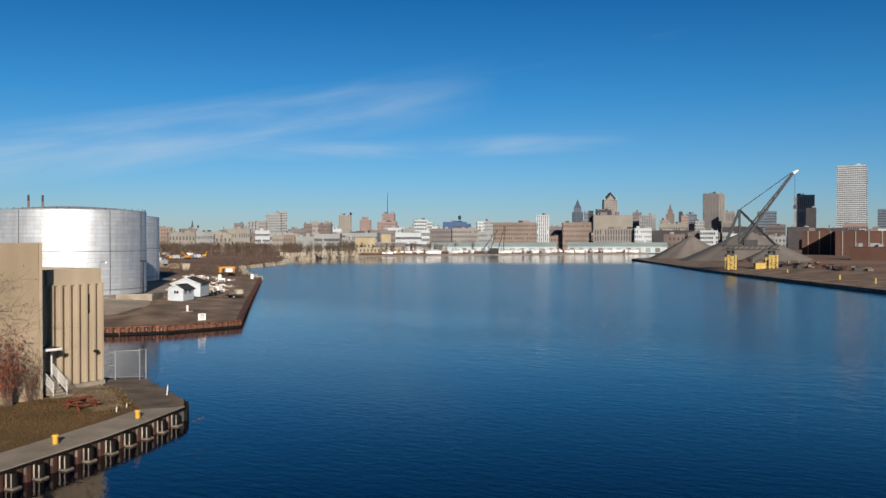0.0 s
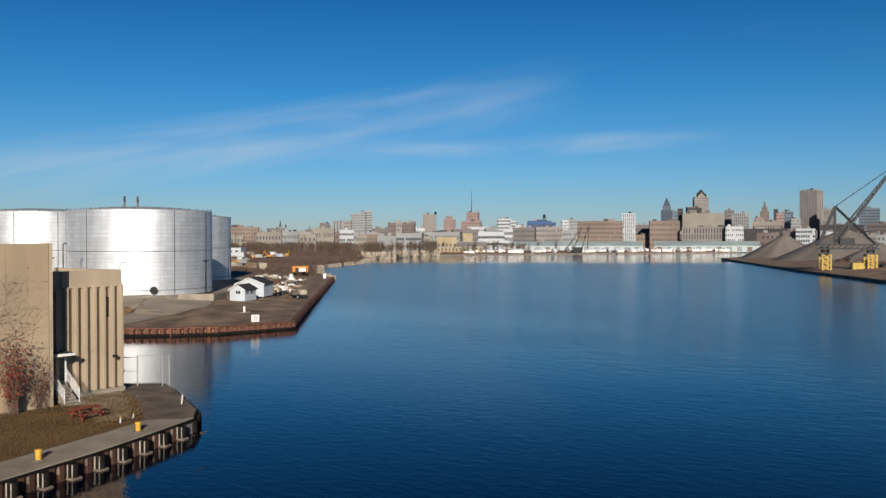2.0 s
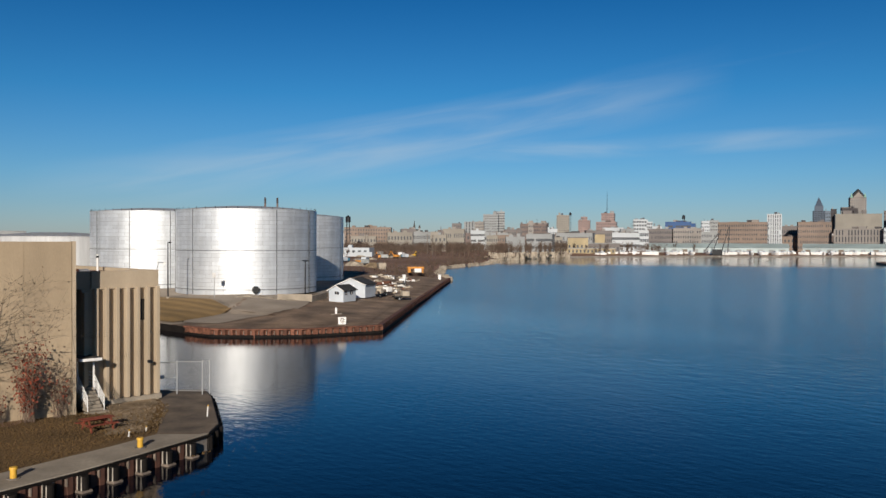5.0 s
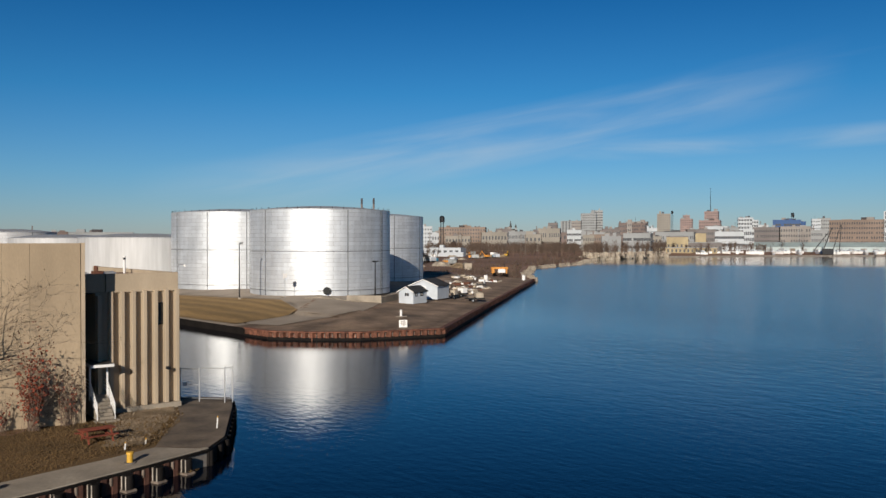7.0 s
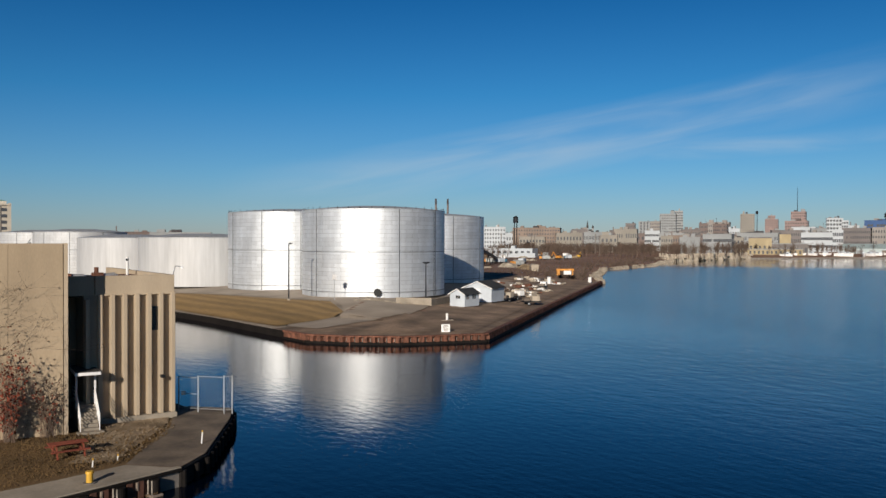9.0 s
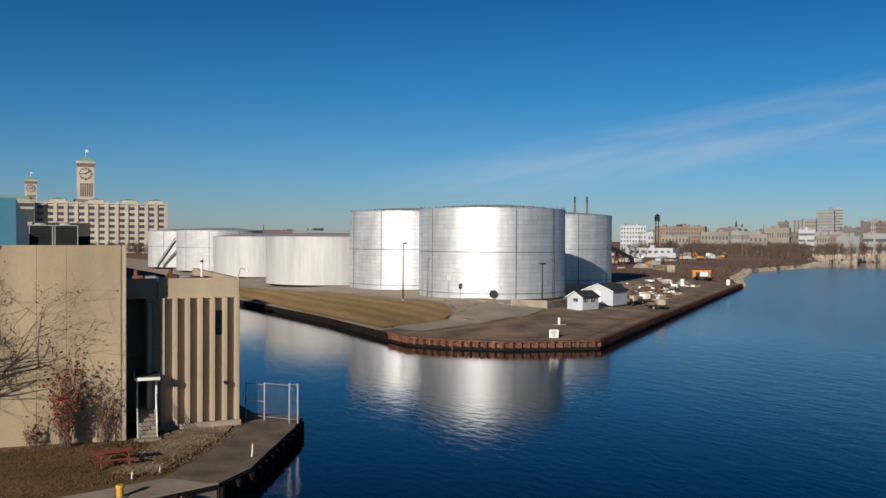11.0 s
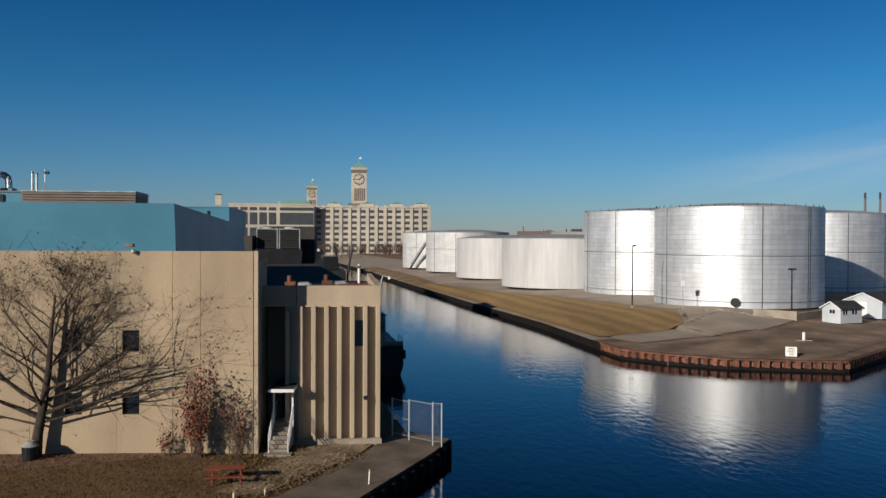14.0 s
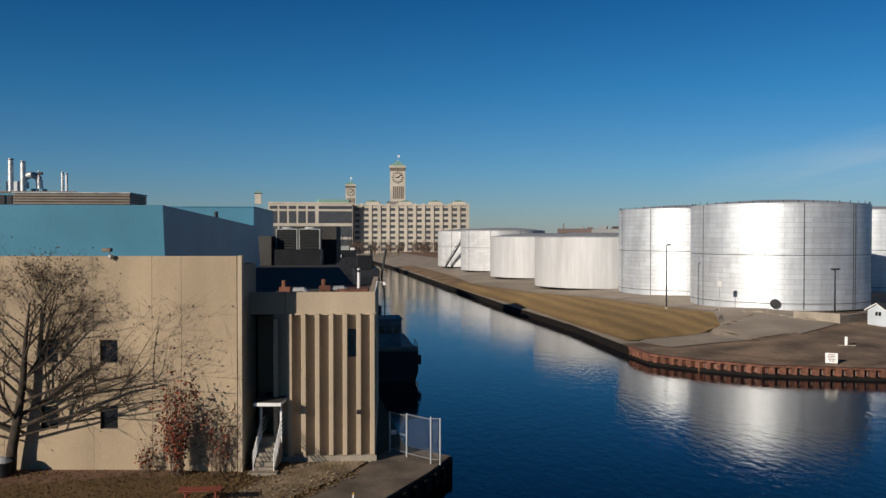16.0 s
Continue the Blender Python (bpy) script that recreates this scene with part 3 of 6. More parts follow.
# teal clad upper block with raked corner, behind the tan wall
teal = thing("teal_factory_hall", "teal metal-clad factory hall with a raked corner", "building", pose(29.0, 63.6, 0, 0, 0, 4.6))
bm = B()
lo = [(-75, 0.55), (0.05, 0.6), (0.3, 40), (-75, 40)]
hi = [(-75, 0), (0, 0), (0, 40), (-75, 40)]
va = [bm.verts.new((x, y, 9.0)) for x, y in lo]
vb = [bm.verts.new((x, y, 14.05 if y < 20 else 13.2)) for x, y in hi]
for k in range(4):
    bm.faces.new((va[k], va[(k + 1) % 4], vb[(k + 1) % 4], vb[k]))
bm.faces.new(vb)
bm.faces.new(va[::-1])
part("hall_body", bm, M_TEAL, teal)
part("front_wall", box(B(), -70, -3.6, 0, 2.0, 0.8, 10.4), M_PRECAST, teal, "tan wall under the teal cladding")

# finned concrete block by the canal
fin_block = thing("finned_concrete_block", "tan concrete building end with tall vertical fins", "building", pose(41.9, 59.15, 0, 0, 0, 4.0))
bm = B()
box(bm, -5.4, 0.17, -0.3, 0.05, 17.5, 8.0)
part("core", bm, M_FIN, fin_block)
for k in range(8):
    x = -5.25 + k * 0.735
    part("fin", box(B(), x - 0.125, -0.25, 0.45, x + 0.125, 0.20, 8.05 if k else 7.8, 0.02), M_FIN, fin_block)
part("plinth", box(B(), -5.4, -0.3, -0.3, 0.1, 0.19, 0.44), M_CONC, fin_block)
part("parapet", box(B(), -4.75, 0.05, 8.0, 0.05, 0.4, 9.2, 0.02), M_FIN, fin_block)
part("ledge", box(B(), -4.8, -0.02, 7.98, 0.1, 0.45, 8.08), M_FIN, fin_block)
part("parapet", box(B(), -0.3, 0.4, 8.0, 0.05, 17.5, 9.2), M_FIN, fin_block)
part("roof", box(B(), -6.6, 0.6, 7.9, -0.3, 17.5, 8.6), M_ROOF, fin_block, "dark flat roof")
part("recess_wall", box(B(), -6.6, 2.6, -0.3, -5.4, 3.0, 8.0), M_PRECAST, fin_block)
part("spandrel", box(B(), -7.2, 0.2, 8.0, -4.78, 0.55, 9.2, 0.02), M_FIN, fin_block)
part("wall_lamp", box(B(), -0.95, -0.62, 2.72, -0.72, -0.22, 2.9, 0.02), M_DARKST, fin_block, "dark box lamp fixed to a fin")
goose = part("gooseneck_lamp", tube(B(), (0.0, 0.3, 9.1), (0.15, 0.2, 9.75), 0.03, n=6), M_STEEL, fin_block, "white gooseneck lamp on the parapet corner")
part("neck", tube(B(), (0.15, 0.2, 9.75), (0.5, 0.1, 9.7), 0.03, n=6), M_STEEL, goose)
part("shade", tube(B(), (0.5, 0.1, 9.72), (0.56, 0.08, 9.58), 0.05, 0.10, 10), M_WHITE, goose)
part("fin_window", box(B(), -1.44, 0.13, 5.7, -0.97, 0.166, 7.2), M_GLASS, fin_block)


# ---- near quay ----
def along(line, step, start=0.0, stop=1e9):
    """Places and directions at even steps along a line."""
    out, run, nxt = [], 0.0, start
    for a, b in zip(line, line[1:]):
        a, b = Vector(a), Vector(b)
        ln = (b - a).length
        while nxt <= run + ln and nxt <= stop:
            p = a + (b - a) * ((nxt - run) / ln)
            out.append((p.x, p.y, math.degrees(math.atan2(b.y - a.y, b.x - a.x))))
            nxt += step
        run += ln
    return out


quay_line = [(-6, 32.4), (24.2, 41.15), (30.9, 43.1), (34.5, 44.45), (39.4, 46.5)]
back_line = [(-6, 34.6), (23.2, 43.6), (29.3, 45.45), (34.0, 46.95), (37.1, 48.2)]
patch("pavement", [*quay_line, *back_line[::-1]], M_CONC, "weathered concrete quay edge walkway", 0.04, 3.0, height=za)
patch("pavement", [(39.4, 46.5), (41.2, 48.7), (44.9, 57), (46, 60.2), (43.6, 62.3), (42.4, 61.2), (41.0, 56.0), (37.1, 48.2)], M_APRON, "stained grey-brown concrete apron at the quay corner", 0.06, 3.0, height=za)
patch("ground_scrub", [(36.6, 49.0), (40.6, 56.0), (41.6, 59.0), (38.0, 58.2), (36.4, 54.5), (34.6, 49.6)], M_SCRUB, "patch of dead grass and rubble on the lawn", 0.05, 1.2, 0.10, za)

quay_wall = thing("quay_wall", "rusty steel and timber quay wall with black rubber fenders", "quay wall", pose(0, 0, 0), kind="structure")
for line, lo, hi, out, m, nm in ((quay_line, -0.13, 0.03, 0.14, M_WETWOOD, "wale"), (quay_line, -0.06, 0.09, 0.05, M_CONC, "cap"),
                                 ([(39.4, 46.5), (41.2, 48.7), (44.9, 57), (46, 60.2), (43.4, 62.6)], -0.9, -0.02, 0.12, M_WETWOOD, "corner_wale")):
    for (ax, ay), (bx, by) in zip(line, line[1:]):
        d = Vector((bx - ax, by - ay))
        ob = part(nm, box(B(), -0.05, -out, lo, d.length + 0.05, 0.25, hi, 0.02), m, quay_wall)
        ob.matrix_basis = pose(ax, ay, 0, 0, 0, math.degrees(math.atan2(d.y, d.x)))
mods = along(quay_line, 1.84, 0.4, 46.4)
kit = []
bm = B()
for k in range(4):
    box(bm, k * 0.3, -0.05 if k % 2 else -0.16, -2.4, k * 0.3 + 0.28, 0.1, -0.10)
kit.append(("sheet_panel", bm, M_RUSTD, 0.0))
kit.append(("post", box(B(), 0, -0.42, -2.0, 0.10, 0.05, -0.13, 0.02), M_PALEPOST, 1.14))
bm = B()
tube(bm, (0.38, -0.26, -0.86), (0.38, -0.26, -0.13), 0.27, n=16)
kit.append(("fender", bm, M_WETWOOD, 1.0))
kit.append(("footing", box(B(), 0, -0.60, -1.6, 0.62, -0.02, -0.82, 0.03), M_POST, 1.05))
kit.append(("ladder_rung", box(B(), 0, -0.20, -0.5, 0.06, 0.0, -0.12), M_POST, 0.5))
firsts = {}
for px_, py_, ang in mods:
    for nm, bm, m, dx in kit:
        mm = pose(px_, py_, 0, 0, 0, ang) @ pose(dx, 0, 0)
        if nm not in firsts:
            firsts[nm] = part(nm, bm, m, quay_wall)
            firsts[nm].matrix_basis = mm
        else:
            again(nm, firsts[nm], quay_wall, mm)
pier = None
for px_, py_, ang in along([(39.4, 46.5), (41.2, 48.7), (44.9, 57), (46, 60.2)], 1.2, 0.3):
    if pier is None:
        pier = part("timber_pile", tube(B(), (0, 0, -2.4), (0, 0, -0.1), 0.2, 0.17, 9), M_WETWOOD, quay_wall)
        pier.matrix_basis = pose(px_, py_ - 0.15, 0)
    else:
        again("timber_pile", pier, quay_wall, pose(px_ + 0.12, py_ - 0.12, 0))


def bollard(x, y):
    th = thing("bollard", "yellow-painted steel mooring bollard on the quay", "bollard", pose(x, y, 0.06), "quay bollards")
    part("post", tube(B(), (0, 0, 0), (0, 0, 0.5), 0.16, 0.15, 14), M_YEL, th)
    bm = B()
    tube(bm, (0, 0, 0.46), (0, 0, 0.56), 0.2, 0.17, 14)
    part("head", bm, M_YEL, th)
    part("base_plate", tube(B(), (0, 0, -0.02), (0, 0, 0.04), 0.3, n=14), M_CONCD, th)


for x, y in ((28.2, 43.75), (35.1, 45.75), (21.2, 41.7), (14.2, 39.6)):
    bollard(x, y)


def picnic_table(x, y, turn):
    th = thing("picnic_table", "weathered red-stained wooden picnic table on the lawn", "picnic table", pose(x, y, za(x, y) + 0.02, 0, 0, turn))
    for k in range(5):
        part("top_plank", box(B(), -0.95, -0.36 + k * 0.147, 0.70, 0.95, -0.36 + k * 0.147 + 0.135, 0.74, 0.008), M_REDW, th)
    for s in (-1, 1):
        for k in range(2):
            y0 = s * 0.72 + (k - 1) * 0.147 + 0.0
            part("bench_plank", box(B(), -0.95, y0, 0.42, 0.95, y0 + 0.135, 0.46, 0.008), M_REDW, th)
    for x0 in (-0.66, 0.66):
        part("cross_beam", box(B(), x0 - 0.025, -0.85, 0.34, x0 + 0.025, 0.85, 0.42), M_REDW, th)
        part("top_batten", box(B(), x0 - 0.025, -0.34, 0.62, x0 + 0.025, 0.34, 0.70), M_REDW, th)
        for s in (-1, 1):
            bm = B()
            tube(bm, (x0 + 0.05, s * 0.62, 0), (x0 + 0.05, s * 0.26, 0.68), 0.05, n=4)
            part("leg", bm, M_REDW, th)


picnic_table(34.75, 51.2, 6)


def stake(x, y, h):
    th = thing("survey_stake", "short pale stake standing in the grass", "stake", pose(x, y, za(x, y), 4, 3, 0), "lawn stakes")
    part("shaft", box(B(), -0.03, -0.03, 0, 0.03, 0.03, h), M_WHITE, th)
    part("tip", box(B(), -0.032, -0.032, h - 0.1, 0.032, 0.032, h), M_YEL, th)


for x, y, h in ((35.6, 48.6, 0.45), (36.9, 49.3, 0.35), (41.6, 51.0, 0.8)):
    stake(x, y, h)

# stair, landing and canopy in the gap beside the fins
stair = thing("entrance_stair", "small concrete stair with white pipe railings under a flat canopy", "stair", pose(35.98, 56.4, 0.25))
for k in range(7):
    part("step", box(B(), 0, k * 0.28, 0, 1.05, k * 0.28 + (0.29 if k < 6 else 1.7), 0.18 * (k + 1), 0.01), M_CONC, stair)
part("pad", box(B(), -0.2, -0.55, -0.1, 1.25, 0.0, 0.04), M_CONC, stair)
for s, x in (("a", 0.0), ("b", 1.05)):
    for k in range(4):
        h = 0.25 + 0.22 * k
        part("rail", tube(B(), (x, -0.15, h + 0.05), (x, 1.75, h + 1.3), 0.03, n=6), M_WHITE, stair)
        part("landing_rail", tube(B(), (x, 1.75, h + 1.3), (x, 3.2, h + 1.3), 0.03, n=6), M_WHITE, stair)
    for yy, z0, z1 in ((-0.15, 0, 1.05), (0.9, 0.6, 1.65), (1.75, 1.2, 2.25)):
        part("post", tube(B(), (x, yy, z0), (x, yy, z1), 0.028, n=6), M_WHITE, stair)
    part("canopy_post", box(B(), x - 0.05, 1.70, 1.0, x + 0.05, 1.80, 3.15), M_WHITE, stair)
part("canopy", box(B(), -0.18, 0.75, 3.15, 1.25, 3.6, 3.33, 0.01), M_WHITE, stair, "flat white-edged canopy slab")
part("canopy_roof", box(B(), -0.12, 0.8, 3.335, 1.19, 3.6, 3.36), M_ROOF, stair)
part("door", box(B(), 0.05, 4.55, 1.3, 1.0, 4.62, 3.3), M_DARKST, stair, "dark steel entrance door")

# chain-link gate at the quay corner
gate = thing("chain_link_gate", "galvanised chain-link fence and gate at the quay corner", "fence", pose(0, 0, 0.2))
posts = [(42.6, 60.9, 2.2), (43.6, 59.8, 2.3), (44.95, 58.5, 2.4), (45.45, 58.35, 2.35)]
for x, y, h in posts:
    part("post", tube(B(), (x, y, -0.15), (x, y, h), 0.045, n=8), M_STEEL, gate)
for (ax, ay, ah), (bx, by, bh) in zip(posts, posts[1:]):
    h = min(ah, bh) - 0.05
    part("top_rail", tube(B(), (ax, ay, h), (bx, by, h), 0.025, n=6), M_STEEL, gate)
    part("bottom_rail", tube(B(), (ax, ay, 0.12), (bx, by, 0.12), 0.02, n=6), M_STEEL, gate)
    if (ax, ay) == posts[0][:2]:
        part("mid_rail", tube(B(), (ax, ay, h * 0.5), (bx, by, h * 0.5), 0.02, n=6), M_STEEL, gate)
    bm = B()
    a, b = Vector((ax, ay, 0)), Vector((bx, by, 0))
    ln = (b - a).length
    u = (b - a) / ln
    n = int((ln + h) / 0.16)
    for k in range(n):
        for s in (0, 1):
            t0, t1 = k * 0.16 - h, k * 0.16
            c0, c1 = max(t0, 0), min(t1, ln)
            if c1 <= c0:
                continue
            z0, z1 = 0.12 + (c0 - t0), 0.12 + (c1 - t0)
            z0, z1 = min(z0, h), min(z1, h)
            if s:
                z0, z1 = h + 0.12 - z0, h + 0.12 - z1
            tube(bm, a + u * c0 + Vector((0, 0, z0)), a + u * c1 + Vector((0, 0, z1)), 0.0028, n=3, caps=False)
    tagged(part("wire_mesh", bm, M_STEEL, gate), kind="stuff")
part("sign", box(B(), 42.7, 60.62, 0.95, 43.0, 60.64, 1.2), M_WHITE, gate, "small white plate")


# ---- plants ----
def grow(rng, start, direction, length, radius, levels, lists, spread, up=0.12, kids=(3, 5), bend=0.2, wall=None):
    """A crooked branch and its children, as tapered tubes sorted by level."""
    p, d, n = Vector(start), Vector(direction).normalized(), 4
    pts = [(p.copy(), radius)]
    for k in range(n):
        d = (d + Vector((rng.uniform(-bend, bend), rng.uniform(-bend, bend), rng.uniform(-bend, bend) + up)) * 0.6).normalized()
        p = p + d * (length / n)
        pts.append((p.copy(), radius * (1 - 0.75 * (k + 1) / n)))
    if wall is not None:
        for q, _ in pts:
            q.y = min(q.y, wall)
    lists[min(levels, len(lists) - 1)].append(pts)
    if levels == 0:
        return
    for _ in range(rng.randint(*kids)):
        t = rng.uniform(0.25, 1.0)
        i = min(int(t * n), n - 1)
        q = pts[i][0].lerp(pts[i + 1][0], t * n - i)
        side = Vector((rng.uniform(-1, 1), rng.uniform(-1, 1), rng.uniform(-0.35, 0.7)))
        nd = (d * (1 - spread) + side.normalized() * spread).normalized()
        grow(rng, q, nd, length * rng.uniform(0.5, 0.72), max(radius * (1 - 0.7 * t) * 0.6, 0.006), levels - 1, lists, spread, up, kids, bend, wall)


def tubes(bm, runs, n):
    for pts in runs:
        for (a, ra), (b, rb) in zip(pts, pts[1:]):
            if (b - a).length > 1e-4:
                tube(bm, a, b, ra, max(rb, 0.003), n, caps=False)
    return bm


def flakes(bm, rng, runs, per, size):
    for pts in runs:
        for _ in range(per):
            a = rng.choice(pts)[0] + Vector((rng.uniform(-1, 1), rng.uniform(-1, 1), rng.uniform(-1, 1))) * size
            u = Vector((rng.uniform(-1, 1), rng.uniform(-1, 1), rng.uniform(-1, 1))).normalized() * size
            w = u.orthogonal().normalized() * size * rng.uniform(0.35, 0.7)
            bm.faces.new([bm.verts.new(q) for q in (a, a + u * 0.5 + w, a + u, a + u * 0.5 - w)])
    return bm


rng = random.Random(7)
tree = thing("tree", "bare winter tree with a few dry leaves beside the tan wall", "tree", pose(23.75, 55.95, 0.2) @ Matrix.Diagonal((1.1, 1, 0.85, 1)))
lists = [[], [], [], [], []]
pts = [(Vector((0, 0, -0.1)), 0.30), (Vector((0.12, 0, 1.5)), 0.24), (Vector((0.35, 0.05, 3.2)), 0.21), (Vector((0.6, 0.1, 5.5)), 0.16), (Vector((0.75, 0.1, 8.2)), 0.09), (Vector((0.9, 0.2, 10.2)), 0.03)]
lists[4].append(pts)
for z, ang, ln, tilt, r in ((2.7, 8, 6.2, 0.42, 0.13), (2.4, 178, 5.5, 0.4, 0.12), (3.4, 40, 5.2, 0.6, 0.11), (3.2, 140, 5.2, 0.6, 0.10), (4.2, -20, 5.0, 0.7, 0.10), (4.6, 200, 4.6, 0.8, 0.09), (5.3, 75, 4.0, 0.9, 0.08),
                            (5.6, 5, 4.4, 1.0, 0.08), (6.2, 160, 4.0, 1.1, 0.07), (6.8, 300, 3.6, 1.1, 0.07), (7.4, 20, 3.6, 1.3, 0.06), (8.0, 190, 3.2, 1.3, 0.05), (8.6, 60, 2.8, 1.4, 0.05), (9.3, 330, 2.4, 1.6, 0.04), (3.0, 265, 4.2, 0.6, 0.09), (2.2, 5, 5.6, 0.15, 0.08), (2.9, -12, 5.8, 0.25, 0.08), (3.6, 15, 5.4, 0.35, 0.07), (2.0, 175, 5.0, 0.2, 0.07)):
    base = Vector((0.1 + z * 0.085, 0.08, z))
    a = radians(ang)
    grow(rng, base, (math.cos(a), math.sin(a) * 0.45, tilt), ln * 1.06, r, 3, lists, 0.55, 0.05, (4, 6), 0.28, 0.5)
part("trunk", tubes(B(), lists[4], 9), M_BARK, tree, smooth=True)
part("limb_frame", tubes(B(), lists[3], 6), M_BARK, tree)
tagged(part("branch_work", tubes(B(), lists[2], 4), M_BARK, tree), kind="stuff")
tagged(part("twig_work", tubes(B(), lists[1] + lists[0], 3), M_BARK, tree), kind="stuff")
tagged(part("leaves", flakes(B(), rng, lists[0][::2], 1, 0.10), M_LEAFB, tree, "few dry brown leaves"), kind="stuff")

rng = random.Random(11)
for bx, by, n, hh, nm in ((32.3, 55.75, 60, 4.3, "tall bare shrub with red dry leaves against the wall"), (34.2, 56.2, 34, 2.6, "low bare shrub with thin stems against the wall"), (30.6, 56.1, 26, 1.6, "low bare shrub with thin stems against the wall")):
    bush = thing("shrub", nm, "shrub", pose(bx, by, 0.2), "wall shrubs")
    lists = [[], [], []]
    for _ in range(n):
        a = rng.uniform(0, math.tau)
        grow(rng, (rng.gauss(0, 0.20), rng.uniform(-0.3, 0.25), 0), (math.cos(a) * 0.16, math.sin(a) * 0.15, 1), hh * rng.uniform(0.35, 1.0), 0.014, 1, lists, 0.4, 0.25, (3, 5), 0.15)
    tagged(part("stem_thicket", tubes(B(), lists[1] + lists[2] + lists[0], 3), M_TWIG, bush), kind="stuff")
    tagged(part("leaves", flakes(B(), rng, lists[0] if hh > 3 else lists[0][::6], 4, 0.13), M_LEAFR, bush, "dry red leaves"), kind="stuff")
vine = thing("wall_vine", "leafless creeper spreading over the tan wall corner", "vine", pose(0, 0, 0))
bm, bl = B(), B()
for _ in range(150):
    p = Vector((rng.uniform(32.8, 35.3), WALL_Y - 0.02, rng.uniform(0.3, 3.2)))
    run = [(p.copy(), 0.011)]
    for k in range(6):
        p = p + Vector((rng.uniform(-0.2, 0.2), 0, rng.uniform(-0.02, 0.16)))
        p.x = min(p.x, 35.33)
        p.z = min(p.z, 4.6 - abs(p.x - 34.6) * 0.4)
        run.append((p.copy(), 0.008))
    tubes(bm, [run], 3)
    if p.x > 34.6 and rng.random() < 0.6:
        flakes(bl, rng, [run], 2, 0.05)
tagged(part("stem_thicket", bm, M_TWIG, vine), kind="stuff")
tagged(part("leaves", bl, M_LEAFR, vine, "few dry red leaves"), kind="stuff")
# tufts over the lawn and the dead patch
bm = B()
for _ in range(26000):
    x, y = rng.uniform(14, 42), rng.uniform(42, 56.3)
    dead = 34.6 < x < 41.5 and y > 48.8
    d = seg_dist(x, y, SHORE_A[2:9])
    if d < 2.9 or (x > 37.5 and (x - 37.2) * 1.75 > (y - 48.5)):
        continue
    s = rng.uniform(0.025, 0.055) * (1.8 if dead and rng.random() < 0.4 else 1)
    z = za(x, y) + 0.02
    a = rng.uniform(0, math.tau)
    c, sn = math.cos(a) * s, math.sin(a) * s
    for q in (1, -1):
        bm.faces.new([bm.verts.new(v) for v in ((x - c * 0.6, y - sn * 0.6, z), (x + c * 0.6, y + sn * 0.6, z), (x + q * sn * 0.8, y - q * c * 0.8, z + s * 1.5))])
tagged(link("grass_tufts", bm, M_GRASS), "short dry winter grass tufts on the lawn", "grass", "", "stuff")
stones = random.Random(5)
bm = B()
for _ in range(900):
    x, y = stones.uniform(36.0, 41.4), stones.uniform(49.2, 58.5)
    if (x - 37.2) * 1.75 > (y - 48.5) or x < 34.2 + (y - 49) * 0.36:
        continue
    s = stones.uniform(0.04, 0.12)
    z = za(x, y) + 0.12
    u = Vector((stones.uniform(-1, 1), stones.uniform(-1, 1), stones.uniform(-0.1, 0.4))).normalized() * s
    w = Vector((-u.y, u.x, stones.uniform(0, 0.4) * s)) * 0.45
    c = Vector((x, y, z))
    bm.faces.new([bm.verts.new(v) for v in (c - u, c + w, c + u, c - w)])
tagged(link("dead_leaf_litter", bm, M_LITTER), "pale dead leaf litter strewn over the grass", "litter", "", "stuff")

# dark litter bin under the tree, floodlight on the parapet
barrel = thing("litter_bin", "dark green metal litter bin by the wall", "bin", pose(23.75, 55.3, 0.25))
bm = B()
tube(bm, (0, 0, 0), (0, 0, 0.75), 0.36, 0.42, 16)
part("body", bm, M_DARKST, barrel)
part("lid", tube(B(), (0, 0, 0.76), (0, 0, 1.0), 0.45, 0.2, 16), M_PALEBL, barrel, "domed grey-green lid")
lamp = thing("floodlight", "weathered floodlight on the parapet of the tan wall", "floodlight", pose(28.6, WALL_Y + 0.1, WALL_TOP) @ Matrix.Scale(0.62, 4))
part("bracket", tube(B(), (0, 0, -0.05), (0, -0.15, 0.35), 0.04, n=6), M_STEEL, lamp)
part("housing", box(B(), -0.55, -0.35, 0.35, 0.2, 0.1, 0.65, 0.04), M_POST, lamp)
part("bulb", tube(B(), (0.1, -0.3, 0.02), (0.35, -0.45, -0.1), 0.16, 0.2, 10), M_STEEL, lamp)


# ---- factory roofs ----
louvre = thing("louvred_plant_screen", "long brown louvred plant screen on the teal roof", "roof plant", pose(25.5, 70.6, 14.0, 0, 0, 4.6))
part("core", box(B(), -8.5, 0.1, -0.6, -1.08, 4.2, 1.05), M_ROOF, louvre)
for k in range(8):
    z = -0.4 + k * 0.185
    part("louvre_blade", box(B(), -8.6, 0, z, -1.0, 0.16, z + 0.13), M_LOUV, louvre)
    part("louvre_blade", box(B(), -1.08, 0.16, z, -1.0, 4.2, z + 0.13), M_LOUV, louvre)
part("cap", box(B(), -8.65, -0.05, 1.07, -0.97, 4.25, 1.15), M_PALEBL, louvre)


def stack(x, y, z0, z1, r, label, material=M_STEEL):
    th = thing("exhaust_stack", label, "exhaust stack", pose(x, y, z0), "factory stacks")
    part("flue", tube(B(), (0, 0, 0), (0, 0, z1 - z0), r, n=20), material, th, smooth=False)
    part("collar", tube(B(), (0, 0, z1 - z0 - 0.25), (0, 0, z1 - z0 - 0.1), r * 1.06, n=20), M_DARKST, th)
    part("base_flange", tube(B(), (0, 0, 0), (0, 0, 0.2), r * 1.2, n=20), M_STEEL, th)


